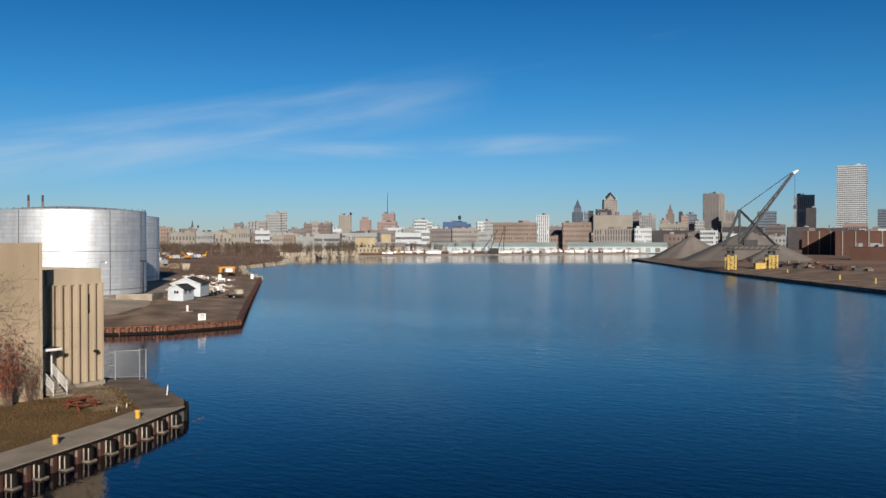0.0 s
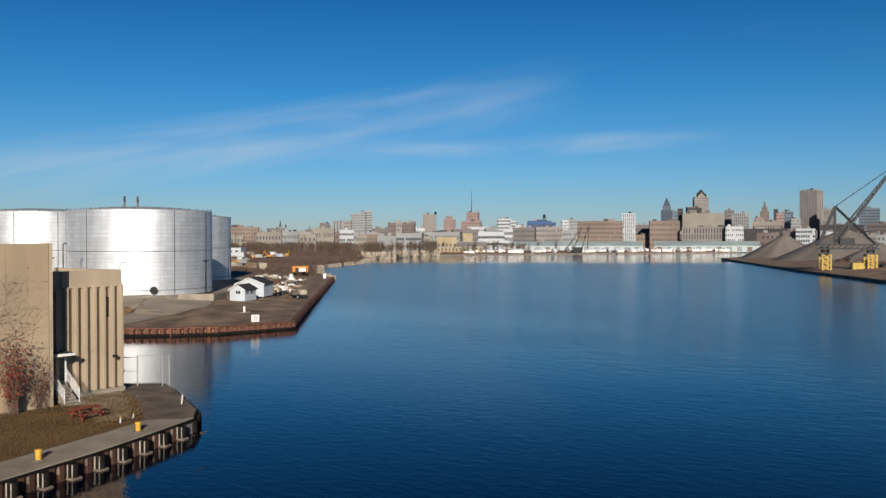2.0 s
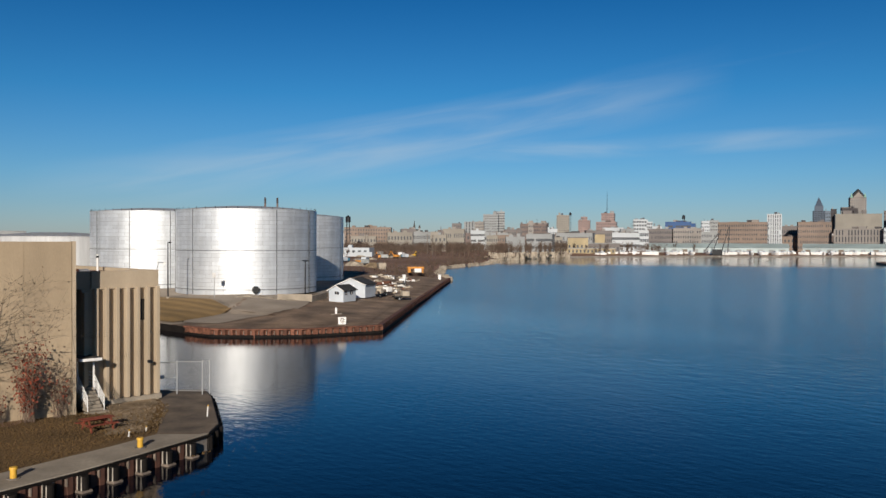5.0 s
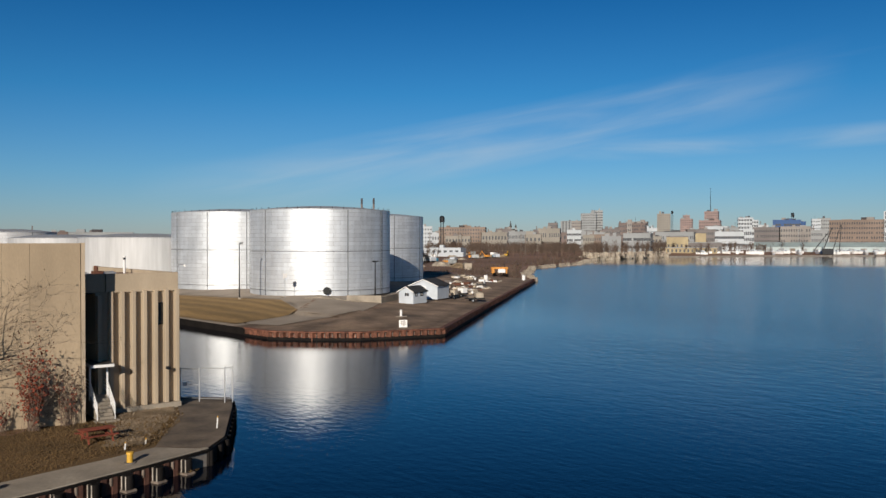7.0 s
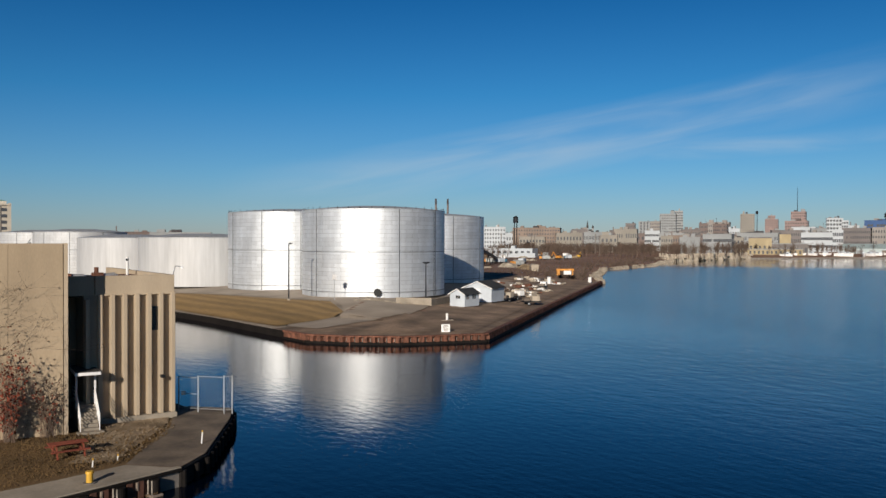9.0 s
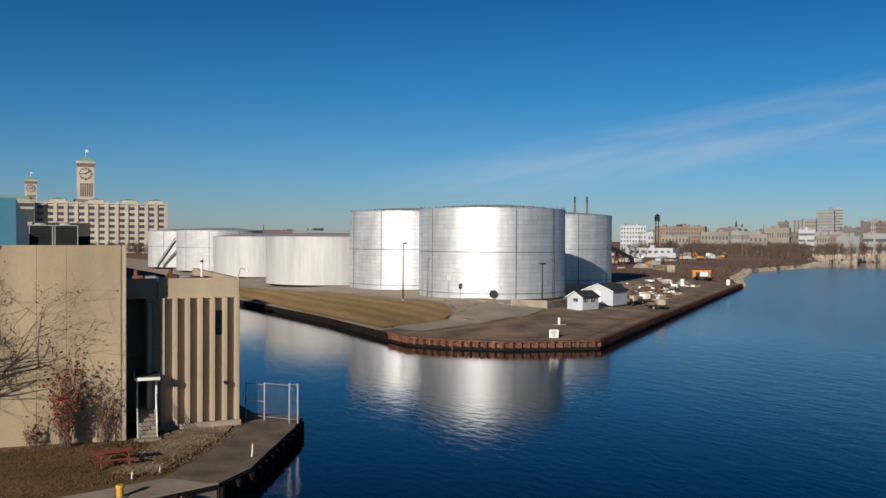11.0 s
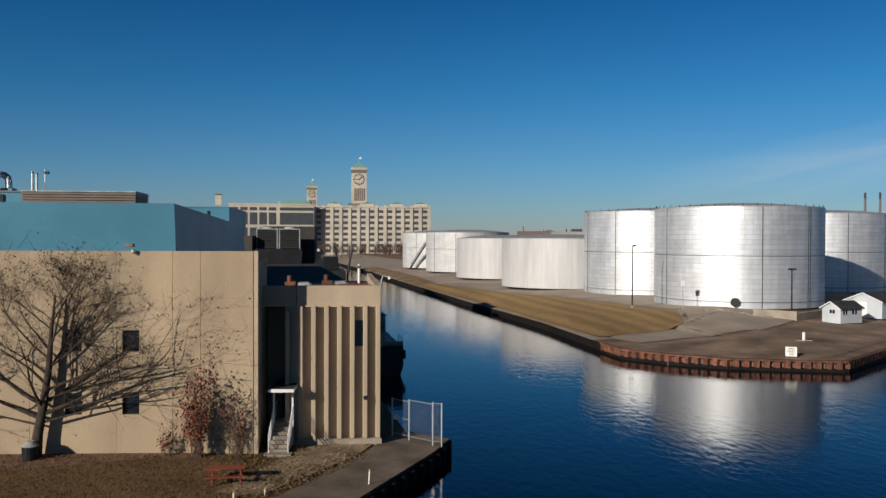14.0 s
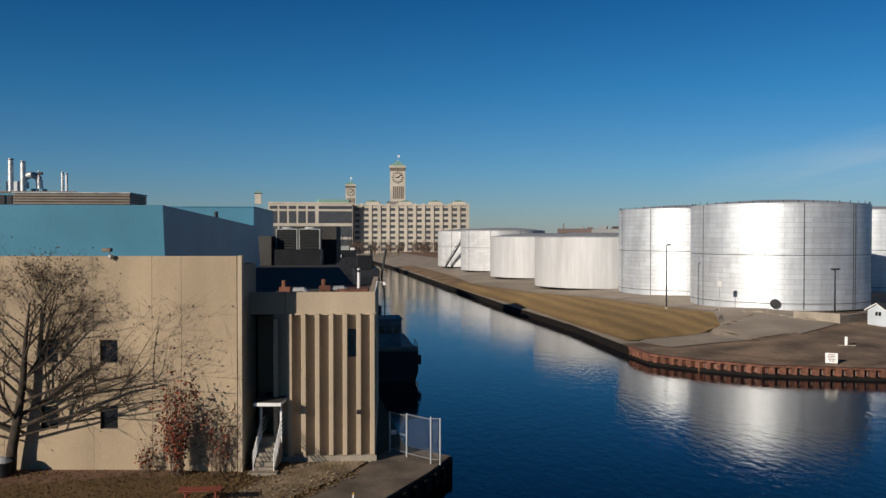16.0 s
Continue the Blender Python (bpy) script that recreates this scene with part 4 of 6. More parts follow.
plant = thing("rear_plant_block", "tall grey-teal plant block behind the factory", "building", pose(-24, 172, 0, 0, 0, 4.6))
part("body", box(B(), -50, 0, 0, 0.5, 22, 20.2), M_TEAL, plant)
part("parapet", box(B(), -50, -0.2, 20.2, 0.7, 0.3, 20.5), M_LOUV, plant)
for k in range(9):
    part("louvre_panel", box(B(), -18 + k * 1.3, -0.3, 17.2, -17.1 + k * 1.3, -0.05, 19.8), M_DARKST, plant)
stack(-38.9, 174, 20.2, 27.2, 0.48, "tall bright galvanised exhaust stack on the plant roof")
stack(-36.3, 174, 20.2, 26.8, 0.48, "tall bright galvanised exhaust stack on the plant roof")
stack(-34.0, 174, 20.2, 26.3, 0.48, "tall bright galvanised exhaust stack on the plant roof")
stack(-27.0, 175, 20.2, 24.3, 0.24, "thin galvanised exhaust pipe on the plant roof")
stack(-26.2, 175, 20.2, 24.1, 0.24, "thin galvanised exhaust pipe on the plant roof")
stack(25.6, 88.0, 13.1, 14.35, 0.16, "short capped vent pipe on the teal hall roof", M_DARKST)
duct = thing("roof_duct", "curved white ventilation duct on the factory roof", "duct", pose(-33.4, 176, 20.2) @ Matrix.Scale(1.25, 4))
bm = B()
last = None
for k in range(9):
    a = math.pi * k / 8
    p = (math.cos(a) * -1.3, 0, 1.7 + math.sin(a) * 1.2 if 0 < k < 8 else 0.8)
    if last:
        tube(bm, last, p, 0.5, n=14)
    last = p
part("bend", bm, M_STEEL, duct)
part("casing", box(B(), -3.6, -0.6, 0, -0.9, 1.2, 1.9, 0.05), M_WHITEB, duct)
part("louvred_base", box(B(), -0.9, -0.4, 0, 1.9, 1.2, 0.8, 0.03), M_TEAL, duct)
beacon = thing("weather_mast", "small white instrument mast on a tripod on the roof", "mast", pose(17.9, 71.5, 15.0) @ Matrix.Scale(0.42, 4))
for a in (90, 210, 330):
    part("leg", tube(B(), (0.5 * math.cos(radians(a)), 0.5 * math.sin(radians(a)), 0), (0, 0, 2.2), 0.03, n=5), M_STEEL, beacon)
part("shaft", tube(B(), (0, 0, 2.0), (0, 0, 4.0), 0.12, n=8), M_WHITE, beacon)
part("box", box(B(), -0.05, -0.25, 3.3, 0.65, 0.2, 3.75, 0.03), M_DARKST, beacon)

# rear sheds along the canal; the canal shed's dark colours stand for the halls' shade
rear = thing("canal_shed", "long dark flat-roofed shed along the canal", "building", pose(0, 0, 0))
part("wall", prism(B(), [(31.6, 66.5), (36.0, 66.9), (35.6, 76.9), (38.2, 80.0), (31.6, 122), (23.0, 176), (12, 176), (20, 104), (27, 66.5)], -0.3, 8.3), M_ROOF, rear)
part("roof", prism(B(), [(31.6, 66.4), (36.1, 66.8), (35.7, 76.8), (38.4, 79.9), (31.8, 122), (23.2, 176.1), (12, 176.1), (20, 104), (27, 66.4)], 8.32, 8.55), M_SHINGLE, rear, "flat roof with the halls' shade as a dark colour")
# the shaded teal plant room takes the dark roofing colour to look unlit
part("plant_room", prism(B(), [(17.5, 118.8), (24.0, 119.3), (23.4, 127), (17, 127)], 8.55, 12.2), M_ROOF, rear, "plant room on the shed roof, shade put in dark colour")
# added block, mostly hidden, placed to throw a shadow on the lawn
part("lawn_shade_block", prism(B(), [(24.0, 127.4), (31.0, 127.9), (30.4, 137.5), (23.4, 137.0)], 8.55, 13.5), M_ROOF, rear, "dark block behind the cooling towers, added to shade the lawn")
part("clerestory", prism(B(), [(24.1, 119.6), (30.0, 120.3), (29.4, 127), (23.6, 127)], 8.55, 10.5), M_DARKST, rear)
bx = thing("teal_rear_hall", "far teal metal-clad hall behind the factory", "building", pose(8, 150, 0, 0, 0, 4.6))
part("body", box(B(), -30, 0, 0, 6.8, 26, 16.8), M_TEAL, bx)
part("parapet", box(B(), -30.1, -0.1, 16.8, 6.9, 26, 16.95), M_TEAL, bx)


def cooler(x, y, w):
    th = thing("cooling_tower", "dark louvred cooling tower with grey corner posts", "cooling tower", pose(x, y, 10.5, 0, 0, 4), "cooling towers")
    part("body", box(B(), 0.12, 0.1, 0, w - 0.12, 4, 2.5), M_DARKST, th)
    for k in range(7):
        part("louvre_blade", box(B(), 0.15, -0.05, 0.1 + k * 0.34, w - 0.15, 0.1, 0.1 + k * 0.34 + 0.24), M_BLACK, th)
    for xx in (0, w - 0.12):
        part("corner_post", box(B(), xx, -0.06, 0, xx + 0.12, 0.15, 2.5), M_PALEBL, th)
    part("top_rim", box(B(), 0, -0.08, 2.5, w, 4.1, 2.62), M_PALEBL, th)
    part("fan_ring", tube(B(), (w / 2, 2, 2.62), (w / 2, 2, 2.85), 0.8, 0.75, 20), M_PALEBL, th)


for x in (24.3, 27.15):
    cooler(x, 120.4 + (x - 21) * 0.07, 2.7)


def roof_unit(x, y, turn, rust):
    th = thing("roof_fan_unit", "rusty roof fan unit with a bright duct elbow" if rust else "small rusty roof vent with a white elbow", "roof unit", pose(x, y, 8.6, 0, 0, turn) @ Matrix.Scale(0.75, 4), "roof units")
    part("casing", box(B(), -0.5, -0.4, 0, 0.45, 0.4, 0.75, 0.05), M_RUST, th)
    part("motor", tube(B(), (-0.15, 0, 0.75), (-0.15, 0, 1.25), 0.2, n=10), M_RUST, th)
    bm = B()
    tube(bm, (0.45, 0, 0.45), (1.5, 0, 0.5), 0.24, n=12)
    tube(bm, (1.45, 0, 0.5), (1.85, 0, 0.05), 0.24, n=12)
    part("duct_elbow", bm, M_STEEL, th)


roof_unit(36.1, 64.6, 0, False)
roof_unit(38.3, 66.0, 5, True)
stack(40.3, 66.5, 8.6, 10.2, 0.09, "short white vent pipe on the finned block roof", M_WHITE)
part("curb", box(B(), -2.4, 6.4, 8.6, -0.5, 9.0, 8.95), M_RUST, fin_block, "rust-brown roof curb")

# ---- vessels in the canal ----
def hull(bm, length, beam, deck, sheer):
    rows = []
    n = 14
    for i in range(n + 1):
        t = i / n
        w = beam / 2 * (1 - max(0.0, (t - 0.55) / 0.45) ** 2.2) * (0.86 + 0.14 * min(1, t / 0.12))
        z = deck + sheer * (2 * t - 0.9) ** 2
        y = t * length
        rows.append([bm.verts.new(p) for p in ((-w * 0.72, y, -1.0), (-w, y, 0.9), (-w, y, z), (-w * 0.94, y, z), (w * 0.94, y, z), (w, y, z), (w, y, 0.9), (w * 0.72, y, -1.0))])
    for a, b in zip(rows, rows[1:]):
        for k in range(7):
            bm.faces.new((a[k], a[k + 1], b[k + 1], b[k]))
    bm.faces.new(rows[0])
    bm.faces.new(rows[-1])
    return bm


tug = thing("tugboat", "old dark-hulled workboat moored along the canal wall", "boat", pose(41.2, 89.6, WATER, 0, 0, 8))
part("hull", hull(B(), 24, 4.8, 2.3, 0.7), M_HULL, tug)
part("bulwark", box(B(), -2.05, 0.0, 2.7, 2.05, 0.25, 3.2, 0.03), M_RUBBLE, tug, "pale scraped stern bulwark")
cabin = part("wheelhouse", box(B(), -2.0, 6.0, 2.3, 1.1, 10.0, 5.0, 0.1), M_PALEBL, tug, "pale weathered wheelhouse")
for k in range(4):
    part("window", box(B(), -1.85 + k * 0.74, 5.95, 3.7, -1.3 + k * 0.74, 6.0, 4.5), M_GLASS, cabin)
    part("window", box(B(), 1.1, 6.4 + k * 0.9, 3.7, 1.15, 7.0 + k * 0.9, 4.5), M_GLASS, cabin)
part("top_rail", box(B(), -2.1, 5.8, 5.0, 1.2, 10.2, 5.12), M_PALEBL, tug)
part("deckhouse", box(B(), -1.7, 10.2, 2.3, 1.3, 16.0, 4.0, 0.08), M_LOUV, tug)
part("mast", tube(B(), (-0.4, 8.0, 5.1), (-0.4, 8.0, 8.2), 0.07, 0.03, 8), M_DARKST, tug)
for z, w in ((6.2, 0.8), (6.9, 0.55), (7.6, 0.3)):
    part("yard", tube(B(), (-0.4 - w, 8.0, z), (-0.4 + w, 8.0, z), 0.03, n=5), M_DARKST, tug)
part("funnel", tube(B(), (-0.9, 11.2, 3.9), (-0.9, 11.2, 6.0), 0.4, n=14), M_HULL, tug)
for x, z in ((-1.4, 5.9), (0.7, 5.7)):
    part("aerial", tube(B(), (x, 7.0, 5.1), (x, 7.0, z), 0.025, n=5), M_DARKST, tug)
for k in range(4):
    part("tyre_fender", tube(B(), (2.32, 2 + k * 3.0, 1.7), (2.52, 2 + k * 3.0, 1.7), 0.45, n=12), M_BLACK, tug)
for k in range(3):
    part("rail_post", tube(B(), (2.1, 1.0 + k * 1.4, 2.5), (2.1, 1.0 + k * 1.4, 3.5), 0.03, n=5), M_DARKST, tug)
ship = thing("research_vessel", "moored ship with white radar dome far up the canal", "boat", pose(11.5, 308.0, WATER, 0, 0, 9))
part("hull", hull(B(), 40, 9, 5.0, 1.0), M_HULL, ship)
part("deckhouse", box(B(), -3.6, 8, 5.0, 3.6, 22, 8.0, 0.1), M_DARKST, ship)
part("bridge", box(B(), -3.0, 10, 8.0, 1.2, 14, 9.6, 0.1), M_PALEBL, ship)
part("life_raft", box(B(), 1.6, 9, 8.0, 3.2, 11, 8.9, 0.2), M_WHITE, ship)
part("locker", box(B(), -3.4, 7.2, 5.0, -1.6, 7.9, 6.6, 0.1), M_WHITE, ship)
bm = B()
bmesh.ops.create_uvsphere(bm, u_segments=16, v_segments=10, radius=1.15)
bmesh.ops.translate(bm, verts=bm.verts, vec=(-4.4, 9, 11.2))
part("radar_dome", bm, M_WHITE, ship, smooth=True)
part("dome_pedestal", tube(B(), (-4.4, 9, 5.0), (-4.4, 9, 10.3), 0.6, n=12), M_WHITE, ship)
for x, y, h in ((1.0, 12, 15), (2.2, 18, 13.5), (-1.2, 14, 13)):
    part("mast", tube(B(), (x, y, 8.5), (x, y, h), 0.14, n=6), M_DARKST, ship)
barge = thing("spud_barge", "dark work barge with a leaning black spud", "boat", pose(19.0, 296.0, WATER, 0, 0, 8))
part("hull", box(B(), -4, -12, -1, 4, 12, 2.4, 0.2), M_HULL, barge)
part("deckhouse", box(B(), -2.8, -3, 2.4, 2.2, 6, 6.6, 0.1), M_DARKST, barge)
part("spud", tube(B(), (4.6, -8, -1), (6.2, -8, 9.0), 0.35, n=8), M_BLACK, barge)
part("spud", tube(B(), (3.4, 9, -1), (1.8, 9, 10.0), 0.35, n=8), M_BLACK, barge)

# ---- peninsula ----
patch("lawn", [(66.6, 111.5), (74.6, 115.2), (79.5, 119.2), (81.3, 124.0), (83.6, 134.3), (79.0, 147.0), (73.0, 165.0), (62.5, 188.0), (52.0, 224), (46.5, 224), (53.4, 184), (58.6, 160), (62.8, 133)], M_LAWN, "dry mown lawn in pale tan stripes between canal and tanks", 0.12, 3.5, 0.40)
patch("dirt_verge", [(46.2, 224.6), (52.0, 224.6), (47.5, 262), (41.5, 300), (33, 345), (26.5, 345), (32.5, 312), (37.5, 282)], M_DIRT, "bare brown dirt verge along the canal", 0.14, 4.0, 0.25)
patch("road", [(70.0, 105.5), (76.5, 108.5), (86.5, 112.0), (91.0, 116.5), (97, 124), (91.5, 131), (97, 134), (86, 139), (84.6, 134), (82.0, 123.2), (80.2, 118.4), (74.8, 114.4), (67.5, 110.8)], M_GRAVEL, "pale gravel drive round the lawn", 0.085, 2.0)
patch("tank_pad", [(84.2, 135.5), (97, 133.4), (113, 140), (150, 175), (150, 205), (110, 215), (70, 340), (40, 345), (53, 226), (63.3, 188.6), (73.8, 165.5), (79.8, 147.6)], M_GRAVEL, "pale gravel pad under the storage tanks", 0.07, 3.0)
patch("asphalt_yard", [(78, 96), (86, 93.3), (115, 122.5), (178, 183.5), (166, 188), (128, 150), (104, 128), (92, 115.5), (86.8, 110.8), (77, 107), (71.5, 103.5)], M_YARD, "dark worn gravel yard on the peninsula", 0.045, 2.0)

pile_wall = thing("sheet_pile_wall", "rust-red sheet pile wall round the peninsula", "quay wall", pose(0, 0, 0), kind="structure")
edge = [(66.0, 106.0)] + [SHORE_B[k] for k in range(7, 13)]
bm = B()
prism(bm, [(0.04, 0.1), (0.04, -0.02), (0.2, -0.48), (0.62, -0.48), (0.78, -0.02), (0.92, -0.02), (0.92, 0.1)], -2.6, 0.0)
first = None
for x, y, ang in along(edge, 0.96, 0.1):
    m = pose(x, y, 0, 0, 0, ang)
    if first is None:
        first = part("sheet_pile", bm, M_RUST, pile_wall)
        first.matrix_basis = m
    else:
        again("sheet_pile", first, pile_wall, m)
for (ax, ay), (bx_, by_) in zip(edge, edge[1:]):
    d = Vector((bx_ - ax, by_ - ay))
    ob = part("cap", box(B(), -0.05, -0.46, -0.02, d.length + 0.1, 0.3, 0.16, 0.03), M_RUST, pile_wall)
    ob.matrix_basis = pose(ax, ay, 0, 0, 0, math.degrees(math.atan2(d.y, d.x)))
    ob = part("waterline_wale", box(B(), -0.05, -0.50, -1.3, d.length + 0.1, 0.0, -0.62, 0.03), M_WETWOOD, pile_wall)
    ob.matrix_basis = pose(ax, ay, 0, 0, 0, math.degrees(math.atan2(d.y, d.x)))


def shed(x, y, turn, w, d, h, ridge, label, windows, door):
    """A small gabled building with its gable to the front."""
    th = thing("shed", label, "shed", pose(x, y, zg(x, y) - 0.05, 0, 0, turn), "white sheds")
    bm = B()
    pts = [(0, 0), (w, 0), (w, h), (w / 2, ridge), (0, h)]
    a = [bm.verts.new((px_, 0, pz_)) for px_, pz_ in pts]
    b = [bm.verts.new((px_, d, pz_)) for px_, pz_ in pts]
    for k in range(5):
        bm.faces.new((a[k], a[(k + 1) % 5], b[(k + 1) % 5], b[k]))
    bm.faces.new(a)
    bm.faces.new(b)
    part("wall", bm, M_WHITEB, th)
    ov = 0.25
    for s in (0, 1):
        bm = B()
        e = (0 - ov, h - ov * (ridge - h) / (w / 2)) if s == 0 else (w + ov, h - ov * (ridge - h) / (w / 2))
        q = [(e[0], e[1]), (w / 2, ridge), (w / 2, ridge + 0.12), (e[0], e[1] + 0.12)]
        a = [bm.verts.new((px_, -ov, pz_ + 0.01)) for px_, pz_ in q]
        b = [bm.verts.new((px_, d + ov, pz_ + 0.01)) for px_, pz_ in q]
        for k in range(4):
            bm.faces.new((a[k], a[(k + 1) % 4], b[(k + 1) % 4], b[k]))
        bm.faces.new(a)
        bm.faces.new(b)
        part("roof_slope", bm, M_SHINGLE, th, "dark shingled roof slope")
        bm = B()
        tube(bm, (e[0], -ov - 0.02, e[1] + 0.04), (w / 2, -ov - 0.02, ridge + 0.06), 0.09, n=4)
        part("bargeboard", bm, M_WHITE, th)
    for side, u, z0, ww, hh in windows:
        if side == "f":
            wnd = part("window", box(B(), u, -0.04, z0, u + ww, 0.0, z0 + hh), M_GLASS, th)
            part("frame", box(B(), u + ww / 2 - 0.03, -0.06, z0, u + ww / 2 + 0.03, -0.04, z0 + hh), M_WHITE, wnd)
        else:
            wnd = part("window", box(B(), w, u, z0, w + 0.04, u + ww, z0 + hh), M_GLASS, th)
            part("frame", box(B(), w + 0.04, u + ww / 2 - 0.03, z0, w + 0.06, u + ww / 2 + 0.03, z0 + hh), M_WHITE, wnd)
    if door:
        u, ww, hh = door
        part("door", box(B(), u, -0.05, 0.1, u + ww, 0.0, hh), M_WHITE, th)


shed(100.0, 123.2, -66, 2.9, 4.2, 2.0, 2.8, "small white-sided guard hut with a dark gable roof", [("f", 1.2, 1.3, 0.8, 0.5), ("s", 0.5, 1.2, 0.7, 0.7), ("s", 2.2, 1.2, 0.9, 0.7)], None)
shed(107.5, 131.3, -58, 5.4, 5.4, 2.4, 3.5, "white gabled storage shed with a plain front", [], (2.0, 1.2, 2.3))


def lamp_post(x, y, top, heads, label):
    z = zg(x, y)
    th = thing("lamp_post", label, "lamp post", pose(x, y, z), "yard lamp posts")
    part("base", tube(B(), (0, 0, 0), (0, 0, 0.7), 0.28, 0.24, 10), M_CONC, th)
    part("pole", tube(B(), (0, 0, 0.6), (0, 0, top - z), 0.13, 0.08, 8), M_DARKST, th)
    for k in range(heads):
        s = -1 if k else 1
        part("arm", tube(B(), (0, 0, top - z - 0.15), (s * 0.5, 0, top - z - 0.05), 0.04, n=5), M_DARKST, th)
        part("head", box(B(), s * 0.3 - 0.22, -0.2, top - z - 0.05, s * 0.3 + 0.3, 0.2, top - z + 0.12, 0.02), M_DARKST, th)


lamp_post(78.3, 139.4, 10.9, 1, "tall dark lamp post on the lawn edge")
lamp_post(97.2, 126.3, 7.8, 2, "dark double-headed lamp post by the huts")
lamp_post(112.5, 158.0, 8.0, 1, "dark lamp post between two tanks")

sign = thing("quay_sign", "white notice board with unreadable lines near the quay edge", "sign", pose(82.2, 93.9, zg(82.2, 93.9), 0, 0, -22) @ Matrix.Scale(0.6, 4))
part("board", box(B(), -0.9, -0.04, 0.15, 0.9, 0.04, 1.75, 0.01), M_WHITE, sign)
for s in (-0.7, 0.7):
    part("post", box(B(), s - 0.05, 0.04, -0.1, s + 0.05, 0.12, 1.7), M_CONCD, sign)
for k, (a, b) in enumerate(((-0.45, 0.45), (-0.6, 0.6), (-0.6, 0.5), (-0.5, 0.6), (-0.35, 0.4))):
    part("text_bar", box(B(), a, -0.055, 1.42 - k * 0.25, b, -0.041, 1.53 - k * 0.25), M_RUST if k == 0 else M_LOUV, sign)
vent = thing("white_marker_post", "stubby white marker post on a timber base", "post", pose(88.5, 104.4, zg(88.5, 104.4)))
part("shaft", tube(B(), (0, 0, 0), (0, 0, 1.0), 0.17, n=10), M_WHITE, vent)
part("base", box(B(), -0.8, -0.2, 0, 0.9, 0.2, 0.1), M_RUBBLE, vent)
for x, y, h in ((160.3, 176.6, 1.7), (180.9, 185.6, 1.4)):
    th = thing("white_marker_post", "white drum-like marker post in the yard", "post", pose(x, y, zg(x, y)))
    part("shaft", tube(B(), (0, 0, 0), (0, 0, h), 0.5, n=10), M_WHITE, th)
    part("cap", tube(B(), (0, 0, h), (0, 0, h + 0.1), 0.55, n=10), M_STEEL, th)
yard_stones = random.Random(17)
bund = thing("retaining_wall", "low concrete retaining wall in front of the tank", "wall", pose(0, 0, 0), kind="structure")
for a, b in (((91.8, 126.5), (96.2, 122.6)), ((96.2, 122.6), (103.0, 128.3))):
    d = Vector(b) - Vector(a)
    ob = part("concrete_block", box(B(), 0, 0, -0.2, d.length, 0.35, 1.15, 0.03), M_CONC, bund)
    ob.matrix_basis = pose(a[0], a[1], zg(*a) - 0.1, 0, 0, math.degrees(math.atan2(d.y, d.x)))
bm = B()
for _ in range(150):
    u = yard_stones.random()
    x, y = 88.2 + 5.2 * u + yard_stones.gauss(0, 0.35), 133.2 - 8.2 * u + yard_stones.gauss(0, 0.35)
    s = yard_stones.uniform(0.12, 0.32)
    box(bm, x - s, y - s * 0.8, zg(x, y) - 0.1, x + s, y + s * 0.8, zg(x, y) + s * 0.9, 0.04)
tagged(link("rubble_edge", bm, M_RUBBLE), "line of pale rubble stones at the tank foot", "stones", "", "stuff")
siren = thing("tank_signal_box", "small pale signal box on a pole beside the tank", "signal box", pose(84.9, 135.6, 1.5))
part("pole", tube(B(), (0, 0, 0), (0, 0, 3.6), 0.05, n=6), M_STEEL, siren)
part("box", box(B(), -0.3, -0.2, 3.4, 0.3, 0.2, 4.2, 0.03), M_WHITE, siren)


def machine(name, label, cat, x, y, turn, scale, body, group=""):
    """A tracked digger: tracks, house, cab, boom and bucket."""
    th = thing(name, label, cat, pose(x, y, zg(x, y), 0, 0, turn), group)
    s = scale
    for k in (-1, 1):
        part("track", box(B(), -1.8 * s, (k * 1.0 - 0.3) * s, 0, 1.8 * s, (k * 1.0 + 0.3) * s, 0.8 * s, 0.2 * s), M_BLACK, th)
    part("house", box(B(), -1.9 * s, -1.2 * s, 0.9 * s, 1.0 * s, 1.2 * s, 2.2 * s, 0.12 * s), body, th)
    part("cab", box(B(), 0.2 * s, -1.2 * s, 1.0 * s, 1.5 * s, -0.2 * s, 2.9 * s, 0.1 * s), M_GLASS, th)
    part("boom", tube(B(), (1.0 * s, 0.2 * s, 1.6 * s), (3.6 * s, 0.2 * s, 4.4 * s), 0.28 * s, 0.2 * s, 4), body, th)
    part("stick", tube(B(), (3.6 * s, 0.2 * s, 4.4 * s), (5.0 * s, 0.2 * s, 1.8 * s), 0.22 * s, 0.14 * s, 4), body, th)
    part("bucket", box(B(), 4.5 * s, -0.3 * s, 1.0 * s, 5.3 * s, 0.7 * s, 1.8 * s, 0.1 * s), M_DARKST, th)


machine("excavator", "orange tracked excavator in the dirt yard", "excavator", 308, 365, 100, 0.9, M_ORANGE)
machine("excavator", "yellow tracked excavator beside spoil heaps", "excavator", 344, 392, 30, 0.8, M_YEL)
loader = thing("mobile_crusher", "orange mobile crusher with a white screen box", "machine", pose(180.5, 196, 1.7, 0, 0, -30) @ Matrix.Scale(0.7, 4))
part("frame", box(B(), -3.6, -1.0, 1.9, 3.6, 1.0, 2.7, 0.1), M_ORANGE, loader)
part("hopper", box(B(), -3.4, -1.2, 0.2, -2.2, 1.2, 2.0, 0.1), M_ORANGE, loader)
part("screen_box", box(B(), -0.6, -1.2, 0.3, 2.4, 1.2, 1.9, 0.1), M_WHITE, loader)
for k in (-3, 3):
    part("leg", box(B(), k - 0.2, -1.0, 0, k + 0.2, 1.0, 2.0), M_ORANGE, loader)
